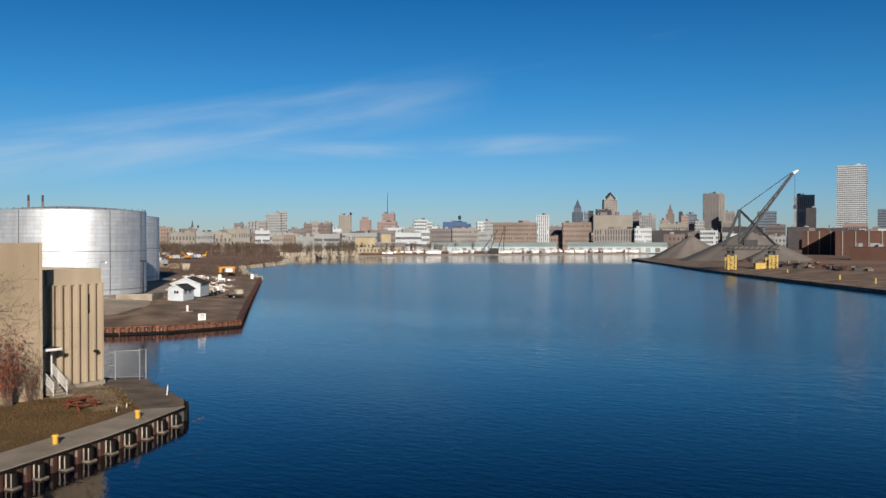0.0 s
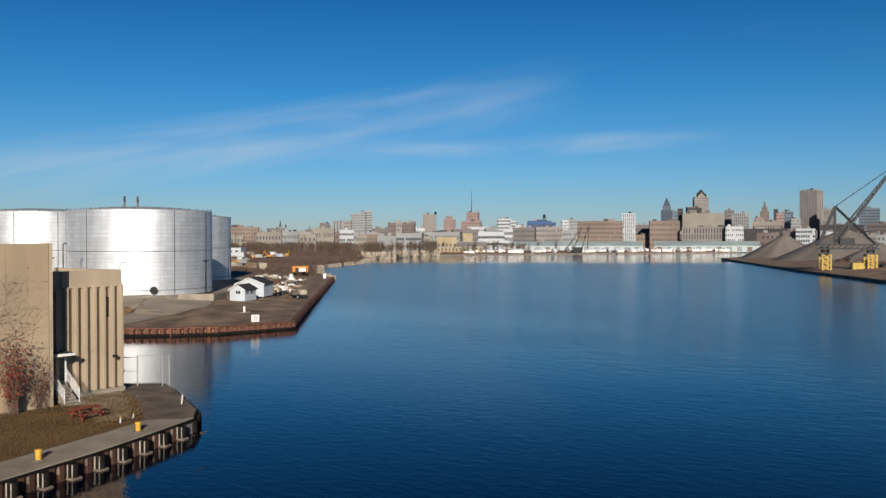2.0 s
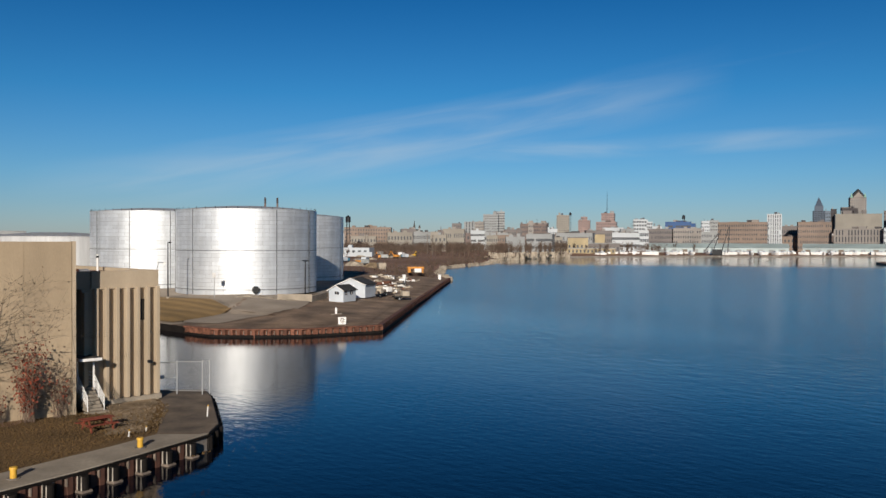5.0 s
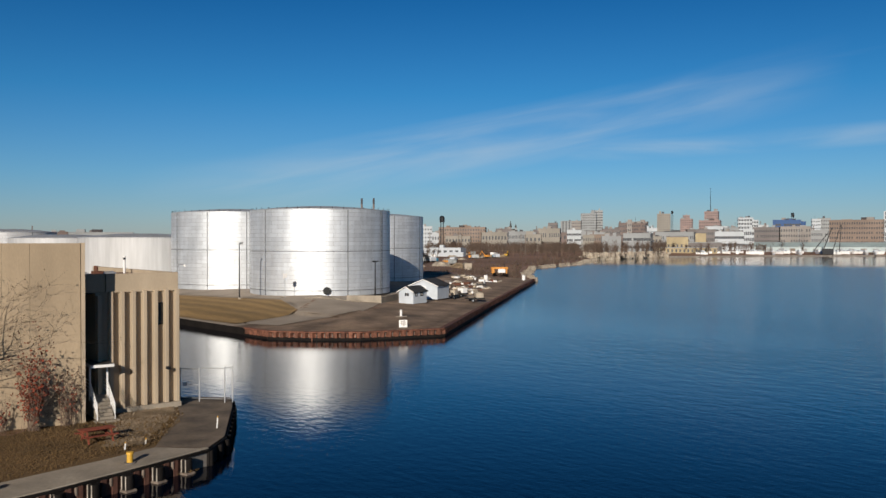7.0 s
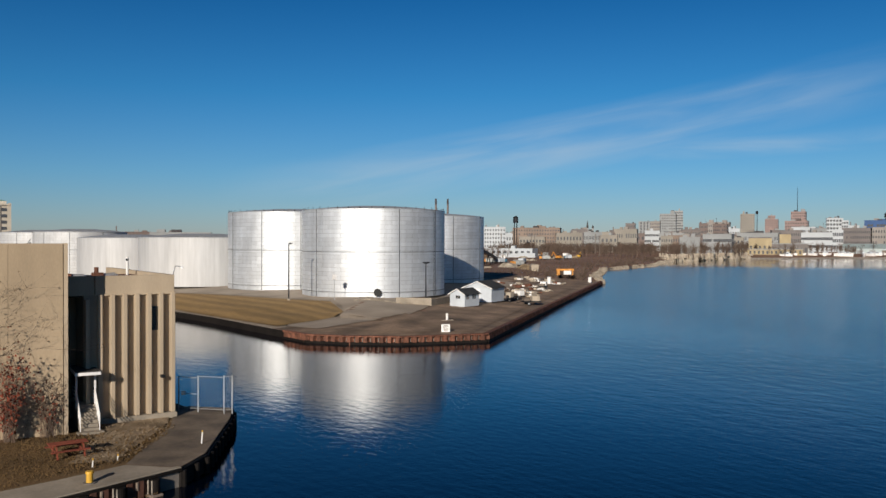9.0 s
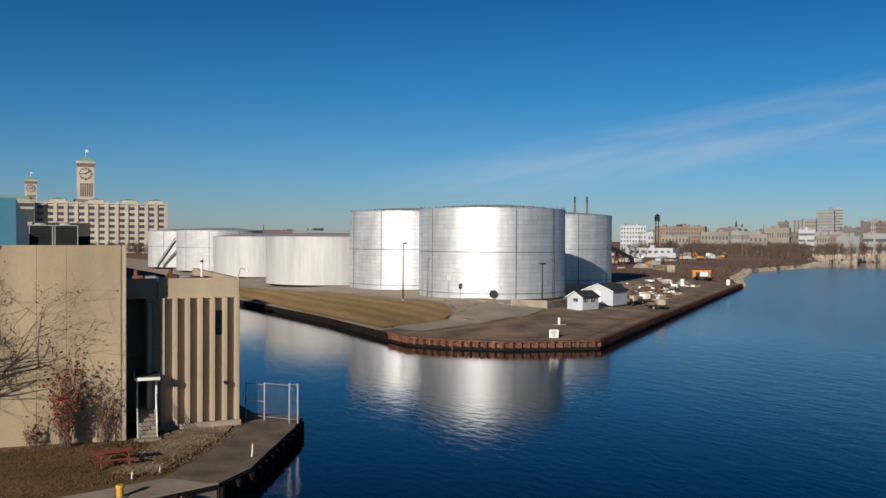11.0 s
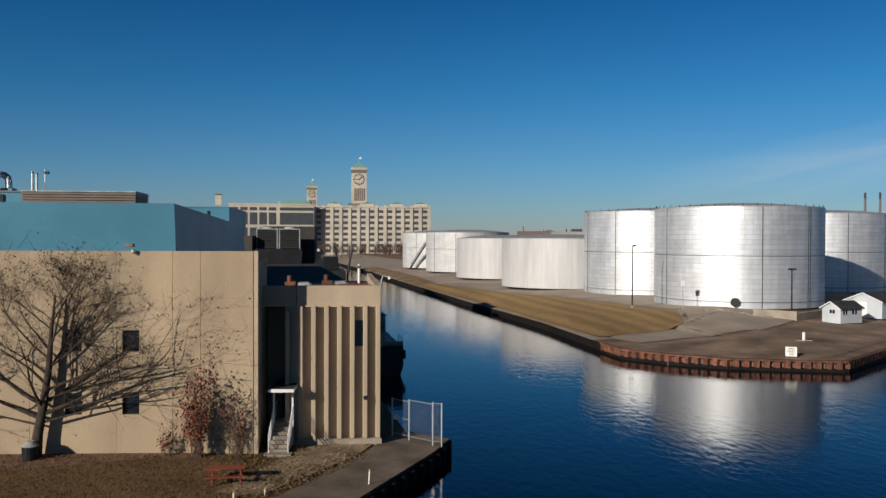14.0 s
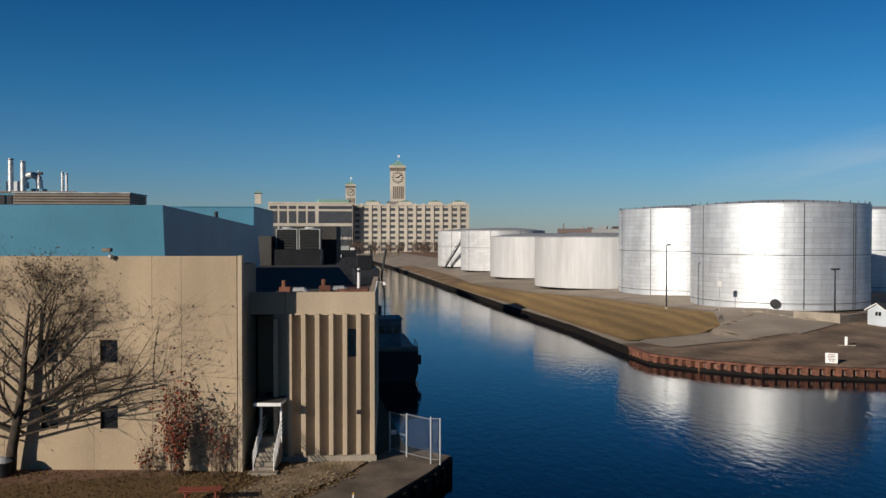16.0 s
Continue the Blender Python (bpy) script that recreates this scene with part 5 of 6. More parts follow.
white_barge = thing("stored_pontoon", "pale pontoon hull propped up in the yard", "boat", pose(201, 238.5, 1.7, 0, 0, -32))
part("hull", hull(B(), 10, 3, 1.5, 0.3), M_RUBBLE, white_barge)
for k in (1.5, 5.0, 8.5):
    part("chock", box(B(), -1.3, k - 0.2, -0.1, 1.3, k + 0.2, 0.4), M_LOUV, white_barge)


def tank_trailer(x, y, turn, label, m):
    th = thing("trailer", label, "trailer", pose(x, y, zg(x, y), 0, 0, turn), "yard trailers")
    part("bed", box(B(), -1.6, -0.8, 0.55, 1.6, 0.8, 0.75), M_DARKST, th)
    part("load", box(B(), 0.1, -0.7, 0.75, 1.5, 0.7, 1.7, 0.08), m, th)
    part("tool_box", box(B(), -1.4, -0.6, 0.75, -0.3, 0.6, 1.25, 0.05), M_LOUV, th)
    for s in (-1, 1):
        w = part("wheel", tube(B(), (-0.6, s * 0.75, 0.32), (-0.6, s * 0.95, 0.32), 0.32, n=14), M_BLACK, th)
        part("rim", tube(B(), (-0.6, s * 0.94, 0.32), (-0.6, s * 0.97, 0.32), 0.16, n=10), M_STEEL, w)
    part("tow_bar", tube(B(), (-1.6, 0, 0.6), (-2.6, 0, 0.45), 0.05, n=5), M_DARKST, th)


tank_trailer(117.6, 125.2, -20, "small work trailer with a pale load box", M_RUBBLE)
tank_trailer(116.0, 130.4, 30, "low trailer with timber and pale crates", M_RUBBLE)
tank_trailer(121.0, 134.5, 10, "low trailer with white machine parts", M_WHITE)
tank_trailer(146.0, 160.0, 40, "flat trailer loaded with white tanks", M_WHITE)
yard = random.Random(21)
for k in range(34):
    x, y = 126 + yard.uniform(0, 42), 0
    y = x + yard.uniform(12, 30)
    th = thing("rubble_heap", "small heap of pale concrete rubble and timber in the yard", "rubble", pose(x, y, zg(x, y), 0, 0, yard.uniform(0, 360)), "yard rubble heaps")
    for j in range(yard.randint(3, 6)):
        a, b, c = yard.uniform(0.2, 0.9), yard.uniform(0.2, 0.8), yard.uniform(0.15, 0.6)
        ob = part("slab", box(B(), -a, -b, 0, a, b, c, 0.05), (M_RUBBLE, M_RUBBLE, M_WHITE, M_LOUV, M_RUST)[yard.randrange(5)], th)
        ob.matrix_basis = pose(yard.uniform(-1.2, 1.2), yard.uniform(-1.2, 1.2), 0, yard.uniform(-12, 12), yard.uniform(-12, 12), yard.uniform(0, 90))
conv = thing("conveyor", "long dark inclined conveyor on a lattice frame", "conveyor", pose(0, 0, 0))
a, b = Vector((196, 270, 9.6)), Vector((246, 326, 2.4))
part("belt", tube(B(), a, b, 0.9, 0.7, 4), M_DARKST, conv)
for k in range(5):
    p = a.lerp(b, 0.08 + k * 0.2)
    part("trestle", tube(B(), (p.x - 1, p.y, 1.5), p, 0.18, n=4), M_DARKST, conv)
    part("trestle", tube(B(), (p.x + 1, p.y, 1.5), p, 0.18, n=4), M_DARKST, conv)
stair_t = thing("tank_stair", "dark inclined stair against the white tank", "stair", pose(0, 0, 0))
part("stringer", tube(B(), (45.5, 304.5, 1.7), (51.0, 299.5, 10.5), 0.35, n=4), M_DARKST, stair_t)
part("handrail", tube(B(), (45.5, 304.3, 2.8), (51.0, 299.3, 11.6), 0.12, n=4), M_DARKST, stair_t)


# ---- the city across the water ----
WORD = {TAN.name: "tan stone", CREAM.name: "cream brick", BROWN.name: "brown masonry", BRICK.name: "red-brown brick", STONE.name: "pale stone", WHITE.name: "white-faced", PINK.name: "pink granite", BLUE.name: "bright blue clad", DARK.name: "sooty dark brick", GLASSY.name: "blue-grey glazed", LOFT.name: "tan-brown brick", RUSSET.name: "dark russet brick"}
town = random.Random(31)


def city(name, x, y, w, top, turn, material, rows, cols, style):
    """A far building: body, roof edge, windows in the facade's own rhythm on the seen sides, roof plant."""
    kind = name.replace("_", " ")
    th = thing(name, f"{WORD[material.name]} {kind} with {rows} window {'row' if rows == 1 else 'rows'}", kind.split()[-1] if "tower" not in kind else "tower", pose(x, y, 1.2, 0, 0, turn + town.uniform(-7, 7)), "city skyline")
    h, d = top - 1.2, w * 0.8
    part("body", box(B(), -w / 2, 0, -1, w / 2, d, h - 0.4), material, th)
    bm = B()
    box(bm, -w / 2 - 0.2, -0.2, h - 0.4, w / 2 + 0.2, d + 0.2, h)
    part("parapet", bm, material, th)
    cw, rh = w / cols, h / (rows + 0.6)
    wide, tall = {"grid": (0.46, 0.46), "band": (0.90, 0.36), "pier": (0.36, 0.80), "wide": (0.72, 0.56), "seam": (0.0, 0.0)}[style]
    if rows > 1 or style == "pier":
        bm = B()
        for r in range(rows):
            z = h - (r + 1.0) * rh
            for c in range(cols):
                if rows < 20 and town.random() < 0.06:
                    continue
                x0 = -w / 2 + (c + 0.5 - wide / 2) * cw
                box(bm, x0, -0.10, z, x0 + cw * wide, 0.02, z + rh * tall)
            for c in range(int(cols * 0.8)):
                y0 = (c + 0.5 - wide / 2) * cw
                for sx in (-w / 2, w / 2):
                    box(bm, sx - 0.1, y0, z, sx + 0.1, y0 + cw * wide, z + rh * tall)
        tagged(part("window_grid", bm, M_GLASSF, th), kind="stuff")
    if style == "pier":
        for c in range(cols + 1):
            part("pier", box(B(), -w / 2 + c * cw - cw * 0.26, -0.35, -1, -w / 2 + c * cw + cw * 0.26, 0.05, h - 0.3), material, th)
    if style == "seam":
        for c in range(cols):
            part("downpipe", box(B(), -w / 2 + (c + 0.5) * cw, -0.5, 0, -w / 2 + (c + 0.5) * cw + 0.7, 0.0, h), TAN, th, "pale vertical strip")
    if style == "band" and rows > 2:
        for r in range(rows):
            part("sill_course", box(B(), -w / 2 - 0.1, -0.25, h - (r + 1.0) * rh - 0.4, w / 2 + 0.1, 0.0, h - (r + 1.0) * rh - 0.1), material, th)
    for _ in range(1 if w < 12 else town.randint(2, 4)):
        u, v = town.uniform(-0.46, 0.3) * w, town.uniform(0.05, 0.5) * d
        up = town.uniform(0.8, 2.6) if h < 40 else town.uniform(2.0, 4.5)
        part("roof_plant", box(B(), u, v, h - 0.4, u + w * town.uniform(0.06, 0.22), v + d * 0.25, h + up), town.choice((STONE, BROWN, TAN, DARK, material)), th)
    if h < 30 and town.random() < 0.4:
        u = town.uniform(-0.4, 0.4) * w
        part("chimney", box(B(), u, d * 0.3, h - 0.4, u + 0.8, d * 0.3 + 0.8, h + town.uniform(1.5, 4.5)), BRICK, th)
    if town.random() < 0.2:
        u = town.uniform(-0.3, 0.3) * w
        part("roof_mast", tube(B(), (u, d * 0.4, h), (u, d * 0.4, h + town.uniform(3, 7)), 0.16, n=4), M_DARKST, th)


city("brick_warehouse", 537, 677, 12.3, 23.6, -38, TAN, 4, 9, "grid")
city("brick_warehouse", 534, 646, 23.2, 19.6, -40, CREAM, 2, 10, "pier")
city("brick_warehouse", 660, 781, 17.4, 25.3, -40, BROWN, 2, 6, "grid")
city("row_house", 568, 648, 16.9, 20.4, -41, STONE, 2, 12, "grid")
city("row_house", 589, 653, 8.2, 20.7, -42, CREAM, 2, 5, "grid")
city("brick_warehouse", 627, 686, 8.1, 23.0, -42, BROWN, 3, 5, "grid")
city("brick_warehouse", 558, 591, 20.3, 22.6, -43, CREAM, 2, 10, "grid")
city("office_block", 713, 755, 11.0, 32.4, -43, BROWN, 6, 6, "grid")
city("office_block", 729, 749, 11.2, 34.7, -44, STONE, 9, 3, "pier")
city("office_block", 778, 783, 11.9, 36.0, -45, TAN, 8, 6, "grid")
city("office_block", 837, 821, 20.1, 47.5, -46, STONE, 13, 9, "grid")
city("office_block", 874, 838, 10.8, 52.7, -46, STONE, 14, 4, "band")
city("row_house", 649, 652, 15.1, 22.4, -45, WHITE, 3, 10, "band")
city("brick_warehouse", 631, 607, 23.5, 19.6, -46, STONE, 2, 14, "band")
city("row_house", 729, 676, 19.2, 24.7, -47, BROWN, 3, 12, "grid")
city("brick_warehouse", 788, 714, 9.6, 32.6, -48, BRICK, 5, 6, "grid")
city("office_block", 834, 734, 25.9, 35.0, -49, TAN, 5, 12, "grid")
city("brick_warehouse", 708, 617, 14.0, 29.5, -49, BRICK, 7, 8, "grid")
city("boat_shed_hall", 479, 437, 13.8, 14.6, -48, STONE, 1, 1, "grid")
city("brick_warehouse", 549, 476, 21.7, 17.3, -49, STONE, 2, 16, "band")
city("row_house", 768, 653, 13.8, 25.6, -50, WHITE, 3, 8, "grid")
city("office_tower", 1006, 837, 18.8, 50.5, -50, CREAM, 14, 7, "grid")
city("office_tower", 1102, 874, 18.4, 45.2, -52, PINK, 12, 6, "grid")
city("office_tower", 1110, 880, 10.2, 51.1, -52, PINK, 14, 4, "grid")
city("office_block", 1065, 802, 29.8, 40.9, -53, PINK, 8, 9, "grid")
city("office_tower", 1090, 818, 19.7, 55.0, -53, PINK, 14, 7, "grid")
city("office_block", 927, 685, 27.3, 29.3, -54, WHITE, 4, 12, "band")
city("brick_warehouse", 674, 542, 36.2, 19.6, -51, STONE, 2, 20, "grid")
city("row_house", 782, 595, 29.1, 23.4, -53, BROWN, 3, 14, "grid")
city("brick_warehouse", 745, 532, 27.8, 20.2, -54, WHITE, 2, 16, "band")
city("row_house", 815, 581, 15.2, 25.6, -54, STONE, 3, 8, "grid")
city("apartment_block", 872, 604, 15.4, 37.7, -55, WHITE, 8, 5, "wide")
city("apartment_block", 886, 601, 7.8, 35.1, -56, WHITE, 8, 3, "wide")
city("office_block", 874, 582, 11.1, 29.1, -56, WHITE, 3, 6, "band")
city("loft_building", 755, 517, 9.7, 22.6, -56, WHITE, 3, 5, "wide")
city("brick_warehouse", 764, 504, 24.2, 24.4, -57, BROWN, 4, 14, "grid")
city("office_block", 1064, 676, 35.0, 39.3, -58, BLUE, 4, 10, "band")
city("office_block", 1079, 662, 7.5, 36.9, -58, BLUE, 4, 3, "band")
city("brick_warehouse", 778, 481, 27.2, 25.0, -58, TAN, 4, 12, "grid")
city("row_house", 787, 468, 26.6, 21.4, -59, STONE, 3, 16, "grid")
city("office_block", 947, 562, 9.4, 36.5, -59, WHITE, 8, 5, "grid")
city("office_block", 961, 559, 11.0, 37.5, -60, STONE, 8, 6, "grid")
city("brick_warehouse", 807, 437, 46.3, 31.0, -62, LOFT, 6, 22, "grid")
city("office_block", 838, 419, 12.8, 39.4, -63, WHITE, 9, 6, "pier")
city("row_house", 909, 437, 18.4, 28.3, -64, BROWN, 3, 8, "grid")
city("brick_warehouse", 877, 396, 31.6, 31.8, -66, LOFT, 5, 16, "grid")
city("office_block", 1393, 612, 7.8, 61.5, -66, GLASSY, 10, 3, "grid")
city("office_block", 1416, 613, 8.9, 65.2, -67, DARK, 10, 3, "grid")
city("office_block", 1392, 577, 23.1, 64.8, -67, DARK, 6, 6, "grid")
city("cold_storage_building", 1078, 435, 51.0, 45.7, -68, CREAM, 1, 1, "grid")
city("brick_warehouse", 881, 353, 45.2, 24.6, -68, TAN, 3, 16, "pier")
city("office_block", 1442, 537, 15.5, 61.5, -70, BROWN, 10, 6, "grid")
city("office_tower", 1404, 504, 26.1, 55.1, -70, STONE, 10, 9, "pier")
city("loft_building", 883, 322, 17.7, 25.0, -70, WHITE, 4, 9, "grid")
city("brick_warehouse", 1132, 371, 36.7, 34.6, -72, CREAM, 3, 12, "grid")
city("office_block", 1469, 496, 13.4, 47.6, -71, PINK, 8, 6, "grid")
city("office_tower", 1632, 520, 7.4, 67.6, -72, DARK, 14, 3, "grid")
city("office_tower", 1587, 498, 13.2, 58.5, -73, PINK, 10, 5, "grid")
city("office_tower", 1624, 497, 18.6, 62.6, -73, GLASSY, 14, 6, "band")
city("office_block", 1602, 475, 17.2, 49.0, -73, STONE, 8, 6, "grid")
city("brick_warehouse", 986, 321, 57.4, 23.6, -72, DARK, 4, 24, "grid")
city("office_tower", 1765, 500, 28.7, 108.1, -74, BROWN, 24, 10, "pier")
# sunlit side of the brown tower above, built as a lighter TAN block
city("office_tower", 1788, 487, 15.5, 107.6, -75, TAN, 24, 5, "pier")
city("office_tower", 1734, 455, 20.2, 69.3, -75, TAN, 3, 9, "pier")
city("loft_building", 921, 263, 17.9, 22.5, -74, WHITE, 4, 8, "wide")
city("brick_warehouse", 987, 246, 41.4, 27.0, -76, DARK, 5, 18, "grid")
city("office_tower", 1691, 375, 32.1, 67.7, -77, GLASSY, 12, 8, "band")
city("brick_warehouse", 1029, 219, 20.5, 28.6, -78, BRICK, 5, 10, "wide")
city("office_tower", 1870, 340, 36.2, 105.7, -80, STONE, 3, 9, "pier")
city("office_tower", 1716, 301, 16.5, 73.3, -80, DARK, 16, 6, "grid")
city("office_tower", 1779, 241, 50.3, 154.4, -82, WHITE, 38, 16, "wide")
city("brick_warehouse", 1101, 145, 26.2, 30.9, -82, PINK, 4, 12, "wide")
city("row_house", 1057, 121, 26.9, 24.9, -83, WHITE, 3, 10, "band")
city("brick_warehouse", 975, 181, 25.6, 26.2, -79, DARK, 4, 12, "grid")
city("brick_warehouse", 992, 155, 30.9, 25.0, -81, DARK, 4, 14, "grid")
city("office_tower", 1659, 169, 26.9, 66.7, -84, GLASSY, 14, 9, "band")
city("brick_warehouse", 647, 108, 21.8, 18.3, -81, RUSSET, 1, 3, "seam")
city("brick_warehouse", 624, 70, 47.2, 17.9, -84, RUSSET, 1, 6, "seam")
city("brick_warehouse", 478, 55, 19.3, 8.4, -83, RUSSET, 1, 5, "grid")
city("loft_building", 416, 592, 20.0, 23.0, -33, WHITE, 6, 9, "grid")
city("loft_building", 504, 653, 44.0, 24.0, -36, LOFT, 6, 18, "grid")
city("brick_warehouse", 516, 619, 23.0, 19.0, -38, CREAM, 2, 8, "grid")
city("brick_warehouse", 149, 696, 29.0, 18.0, -9, BRICK, 2, 8, "grid")
city("brick_warehouse", 168, 611, 41.0, 17.0, -12, STONE, 2, 12, "grid")
# low roofs and yards filling the streets between
for k in range(120):
    deg = town.uniform(35.5, 82.0)
    reach = town.uniform(760, 1150) if deg < 50 else town.uniform(960, 1200)
    city("row_house", reach * math.sin(radians(deg)), reach * math.cos(radians(deg)), town.uniform(9, 24), town.uniform(8, 13) + reach * 0.008, -deg, town.choice((BROWN, STONE, BRICK, CREAM, WHITE, TAN, LOFT)), 2, town.randint(4, 8), "grid")



def spire(bm, cx, cy, r, z0, z1, n=4):
    base = [bm.verts.new((cx + r * math.cos((k + 0.5) * math.tau / n), cy + r * math.sin((k + 0.5) * math.tau / n), z0)) for k in range(n)]
    tip = bm.verts.new((cx, cy, z1))
    for k in range(n):
        bm.faces.new((base[k], base[(k + 1) % n], tip))
    bm.faces.new(base[::-1])
    return bm


def grid(w, h0, h1, rows, cols, y=-0.15, wide=0.5):
    bm = B()
    for r in range(rows):
        for c in range(cols):
            z = h0 + (h1 - h0) * (r + 0.2) / rows
            x = -w / 2 + w * (c + 0.5 - wide / 2) / cols
            box(bm, x, y, z, x + w * wide / cols, 0.05, z + (h1 - h0) * 0.55 / rows)
    return bm


th = thing("gabled_tower", "tan office tower with steep gabled crown", "tower", pose(2038, 829, 0, 0, 0, -60), "city skyline")
part("shaft", box(B(), -17, 0, 0, 17, 30, 112), TAN, th)
part("lower_wing", box(B(), -34, 4, 0, -17, 30, 92), BROWN, th)
bm = B()
for s in (-17, -5.7, 5.6):
    prism(bm, [(s, -0.3), (s + 11.3, -0.3), (s + 11.3, 30), (s, 30)], 112, 114)
part("cornice", bm, BROWN, th)
bm = B()
a = [bm.verts.new(p) for p in ((-17, 0, 114), (17, 0, 114), (17, 30, 114), (-17, 30, 114), (0, 0, 134), (0, 30, 134))]
for q in ((0, 1, 4), (2, 3, 5), (1, 2, 5, 4), (3, 0, 4, 5), (3, 2, 1, 0)):
    bm.faces.new([a[k] for k in q])
part("gable_roof", bm, M_SHINGLE, th)
bm = B()
bm.faces.new([bm.verts.new(p) for p in ((-11, -0.5, 114), (11, -0.5, 114), (0, -0.5, 127))])
r = bmesh.ops.extrude_face_region(bm, geom=bm.faces[:])
bmesh.ops.translate(bm, verts=[v for v in r["geom"] if isinstance(v, bmesh.types.BMVert)], vec=(0, 0.6, 0))
part("gable_front", bm, TAN, th)
for s in (-14, 14):
    part("corner_spire", spire(B(), s, 2, 4, 114, 126), M_COPPER, th)
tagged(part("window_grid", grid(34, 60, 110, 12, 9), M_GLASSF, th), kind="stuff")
th = thing("gothic_tower", "dark blue glazed tower with a pointed crown", "tower", pose(1824, 822, 0, 0, 0, -62), "city skyline")
part("shaft", box(B(), -12, 0, 0, 12, 22, 78), NAVY, th)
part("crown", box(B(), -8.5, 3, 78, 8.5, 19, 88), NAVY, th)
part("spire", spire(B(), 0, 11, 11, 88, 108), NAVY, th)
tagged(part("window_grid", grid(24, 30, 78, 12, 8), M_GLASS, th), kind="stuff")
th = thing("church", "distant stone church with two dark spires", "church", pose(811, 952, 0, 0, 0, -40), "city skyline")
part("nave", box(B(), -7, 0, 0, 7, 20, 26), STONE, th)
part("roof", prism(B(), [(-7.5, -0.5), (7.5, -0.5), (7.5, 20.5), (-7.5, 20.5)], 26, 28), M_ROOF, th)
for x, hh in ((0.5, 41), (8.0, 35)):
    part("belfry", box(B(), x - 1.4, -1.4, 0, x + 1.4, 1.4, 30), STONE, th)
    part("spire", spire(B(), x, 0, 2.0, 30, hh, 8), M_ROOF, th)
th = thing("spired_tower", "red brick tower stepping up to a spire", "tower", pose(1690, 560, 0, 0, 0, -70), "city skyline")
part("shaft", box(B(), -8, 0, 0, 8, 16, 66), BRICK, th)
part("setback", box(B(), -5, 3, 66, 5, 13, 74), BRICK, th)
part("spire", spire(B(), 0, 8, 4.5, 74, 88), BRICK, th)
th = thing("radio_mast", "thin lattice radio mast above the city", "mast", pose(1095, 823, 50, 0, 0, 0), "city skyline")
part("lattice", tube(B(), (0, 0, 0), (0, 0, 34), 0.55, 0.25, 4), M_DARKST, th)
part("aerial", tube(B(), (0, 0, 34), (0, 0, 40), 0.2, n=4), M_DARKST, th)
for x, y in ((474, 791), (485, 785)):
    th = thing("brick_chimney", "tall slender brick chimney with dark top", "chimney", pose(x, y, 0), "far chimneys")
    part("shaft", tube(B(), (0, 0, 0), (0, 0, 50), 1.5, 1.0, 12), BRICK, th)
    part("crown", tube(B(), (0, 0, 50), (0, 0, 56), 1.1, 1.0, 12), DARK, th)
for x, y, top in ((448, 606, 33), (1316, 1080, 68), (1100, 690, 50)):
    th = thing("water_tower", "small dark water tower on thin legs", "water tower", pose(x, y, 0), "roof water tanks")
    t0 = top - 10
    part("tank", tube(B(), (0, 0, t0 + 4), (0, 0, t0 + 8.5), 2.2, n=12), M_DARKST, th)
    part("cone_roof", spire(B(), 0, 0, 2.4, t0 + 8.5, t0 + 10.2, 10), M_DARKST, th)
    for k in range(4):
        part("leg", tube(B(), (1.5 * math.cos(k * 1.57), 1.5 * math.sin(k * 1.57), 0), (1.5 * math.cos(k * 1.57), 1.5 * math.sin(k * 1.57), t0 + 4), 0.2, n=4), M_DARKST, th)

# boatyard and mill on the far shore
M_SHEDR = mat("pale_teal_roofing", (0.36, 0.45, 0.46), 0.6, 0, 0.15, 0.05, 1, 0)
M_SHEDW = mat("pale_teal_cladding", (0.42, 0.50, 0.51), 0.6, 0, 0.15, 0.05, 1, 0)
for x, y, w, turn in ((694, 398, 117, -60), (781, 311, 94, -68)):
    th = thing("boat_storage_shed", "long low white boat storage shed by the far shore", "shed", pose(x, y, 0.8, 0, 0, turn), "boatyard sheds")
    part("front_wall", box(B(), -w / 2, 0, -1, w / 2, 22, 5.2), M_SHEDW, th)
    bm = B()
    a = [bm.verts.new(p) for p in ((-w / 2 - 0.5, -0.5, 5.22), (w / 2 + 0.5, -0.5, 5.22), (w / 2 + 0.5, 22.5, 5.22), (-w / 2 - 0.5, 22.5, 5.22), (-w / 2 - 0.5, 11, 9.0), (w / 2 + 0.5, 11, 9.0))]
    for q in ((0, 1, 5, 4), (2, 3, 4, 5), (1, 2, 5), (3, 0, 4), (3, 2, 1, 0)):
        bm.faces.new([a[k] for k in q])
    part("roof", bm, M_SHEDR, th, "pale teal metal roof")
    for k in range(int(w / 9)):
        part("bay_door", box(B(), -w / 2 + 2 + k * 9, -0.1, -0.5, -w / 2 + 6.5 + k * 9, 0.0, 3.8), STONE if k % 3 else M_LOUV, th)
YEL_STONE = mat("yellow_limestone", (0.37, 0.305, 0.19), 0.9, 0, 0.18, 0.1, 1.5, 0)
mill = thing("stone_mill", "yellow stone mill buildings at the far waterside", "building", pose(562, 446, 0.5, 0, 0, -51))
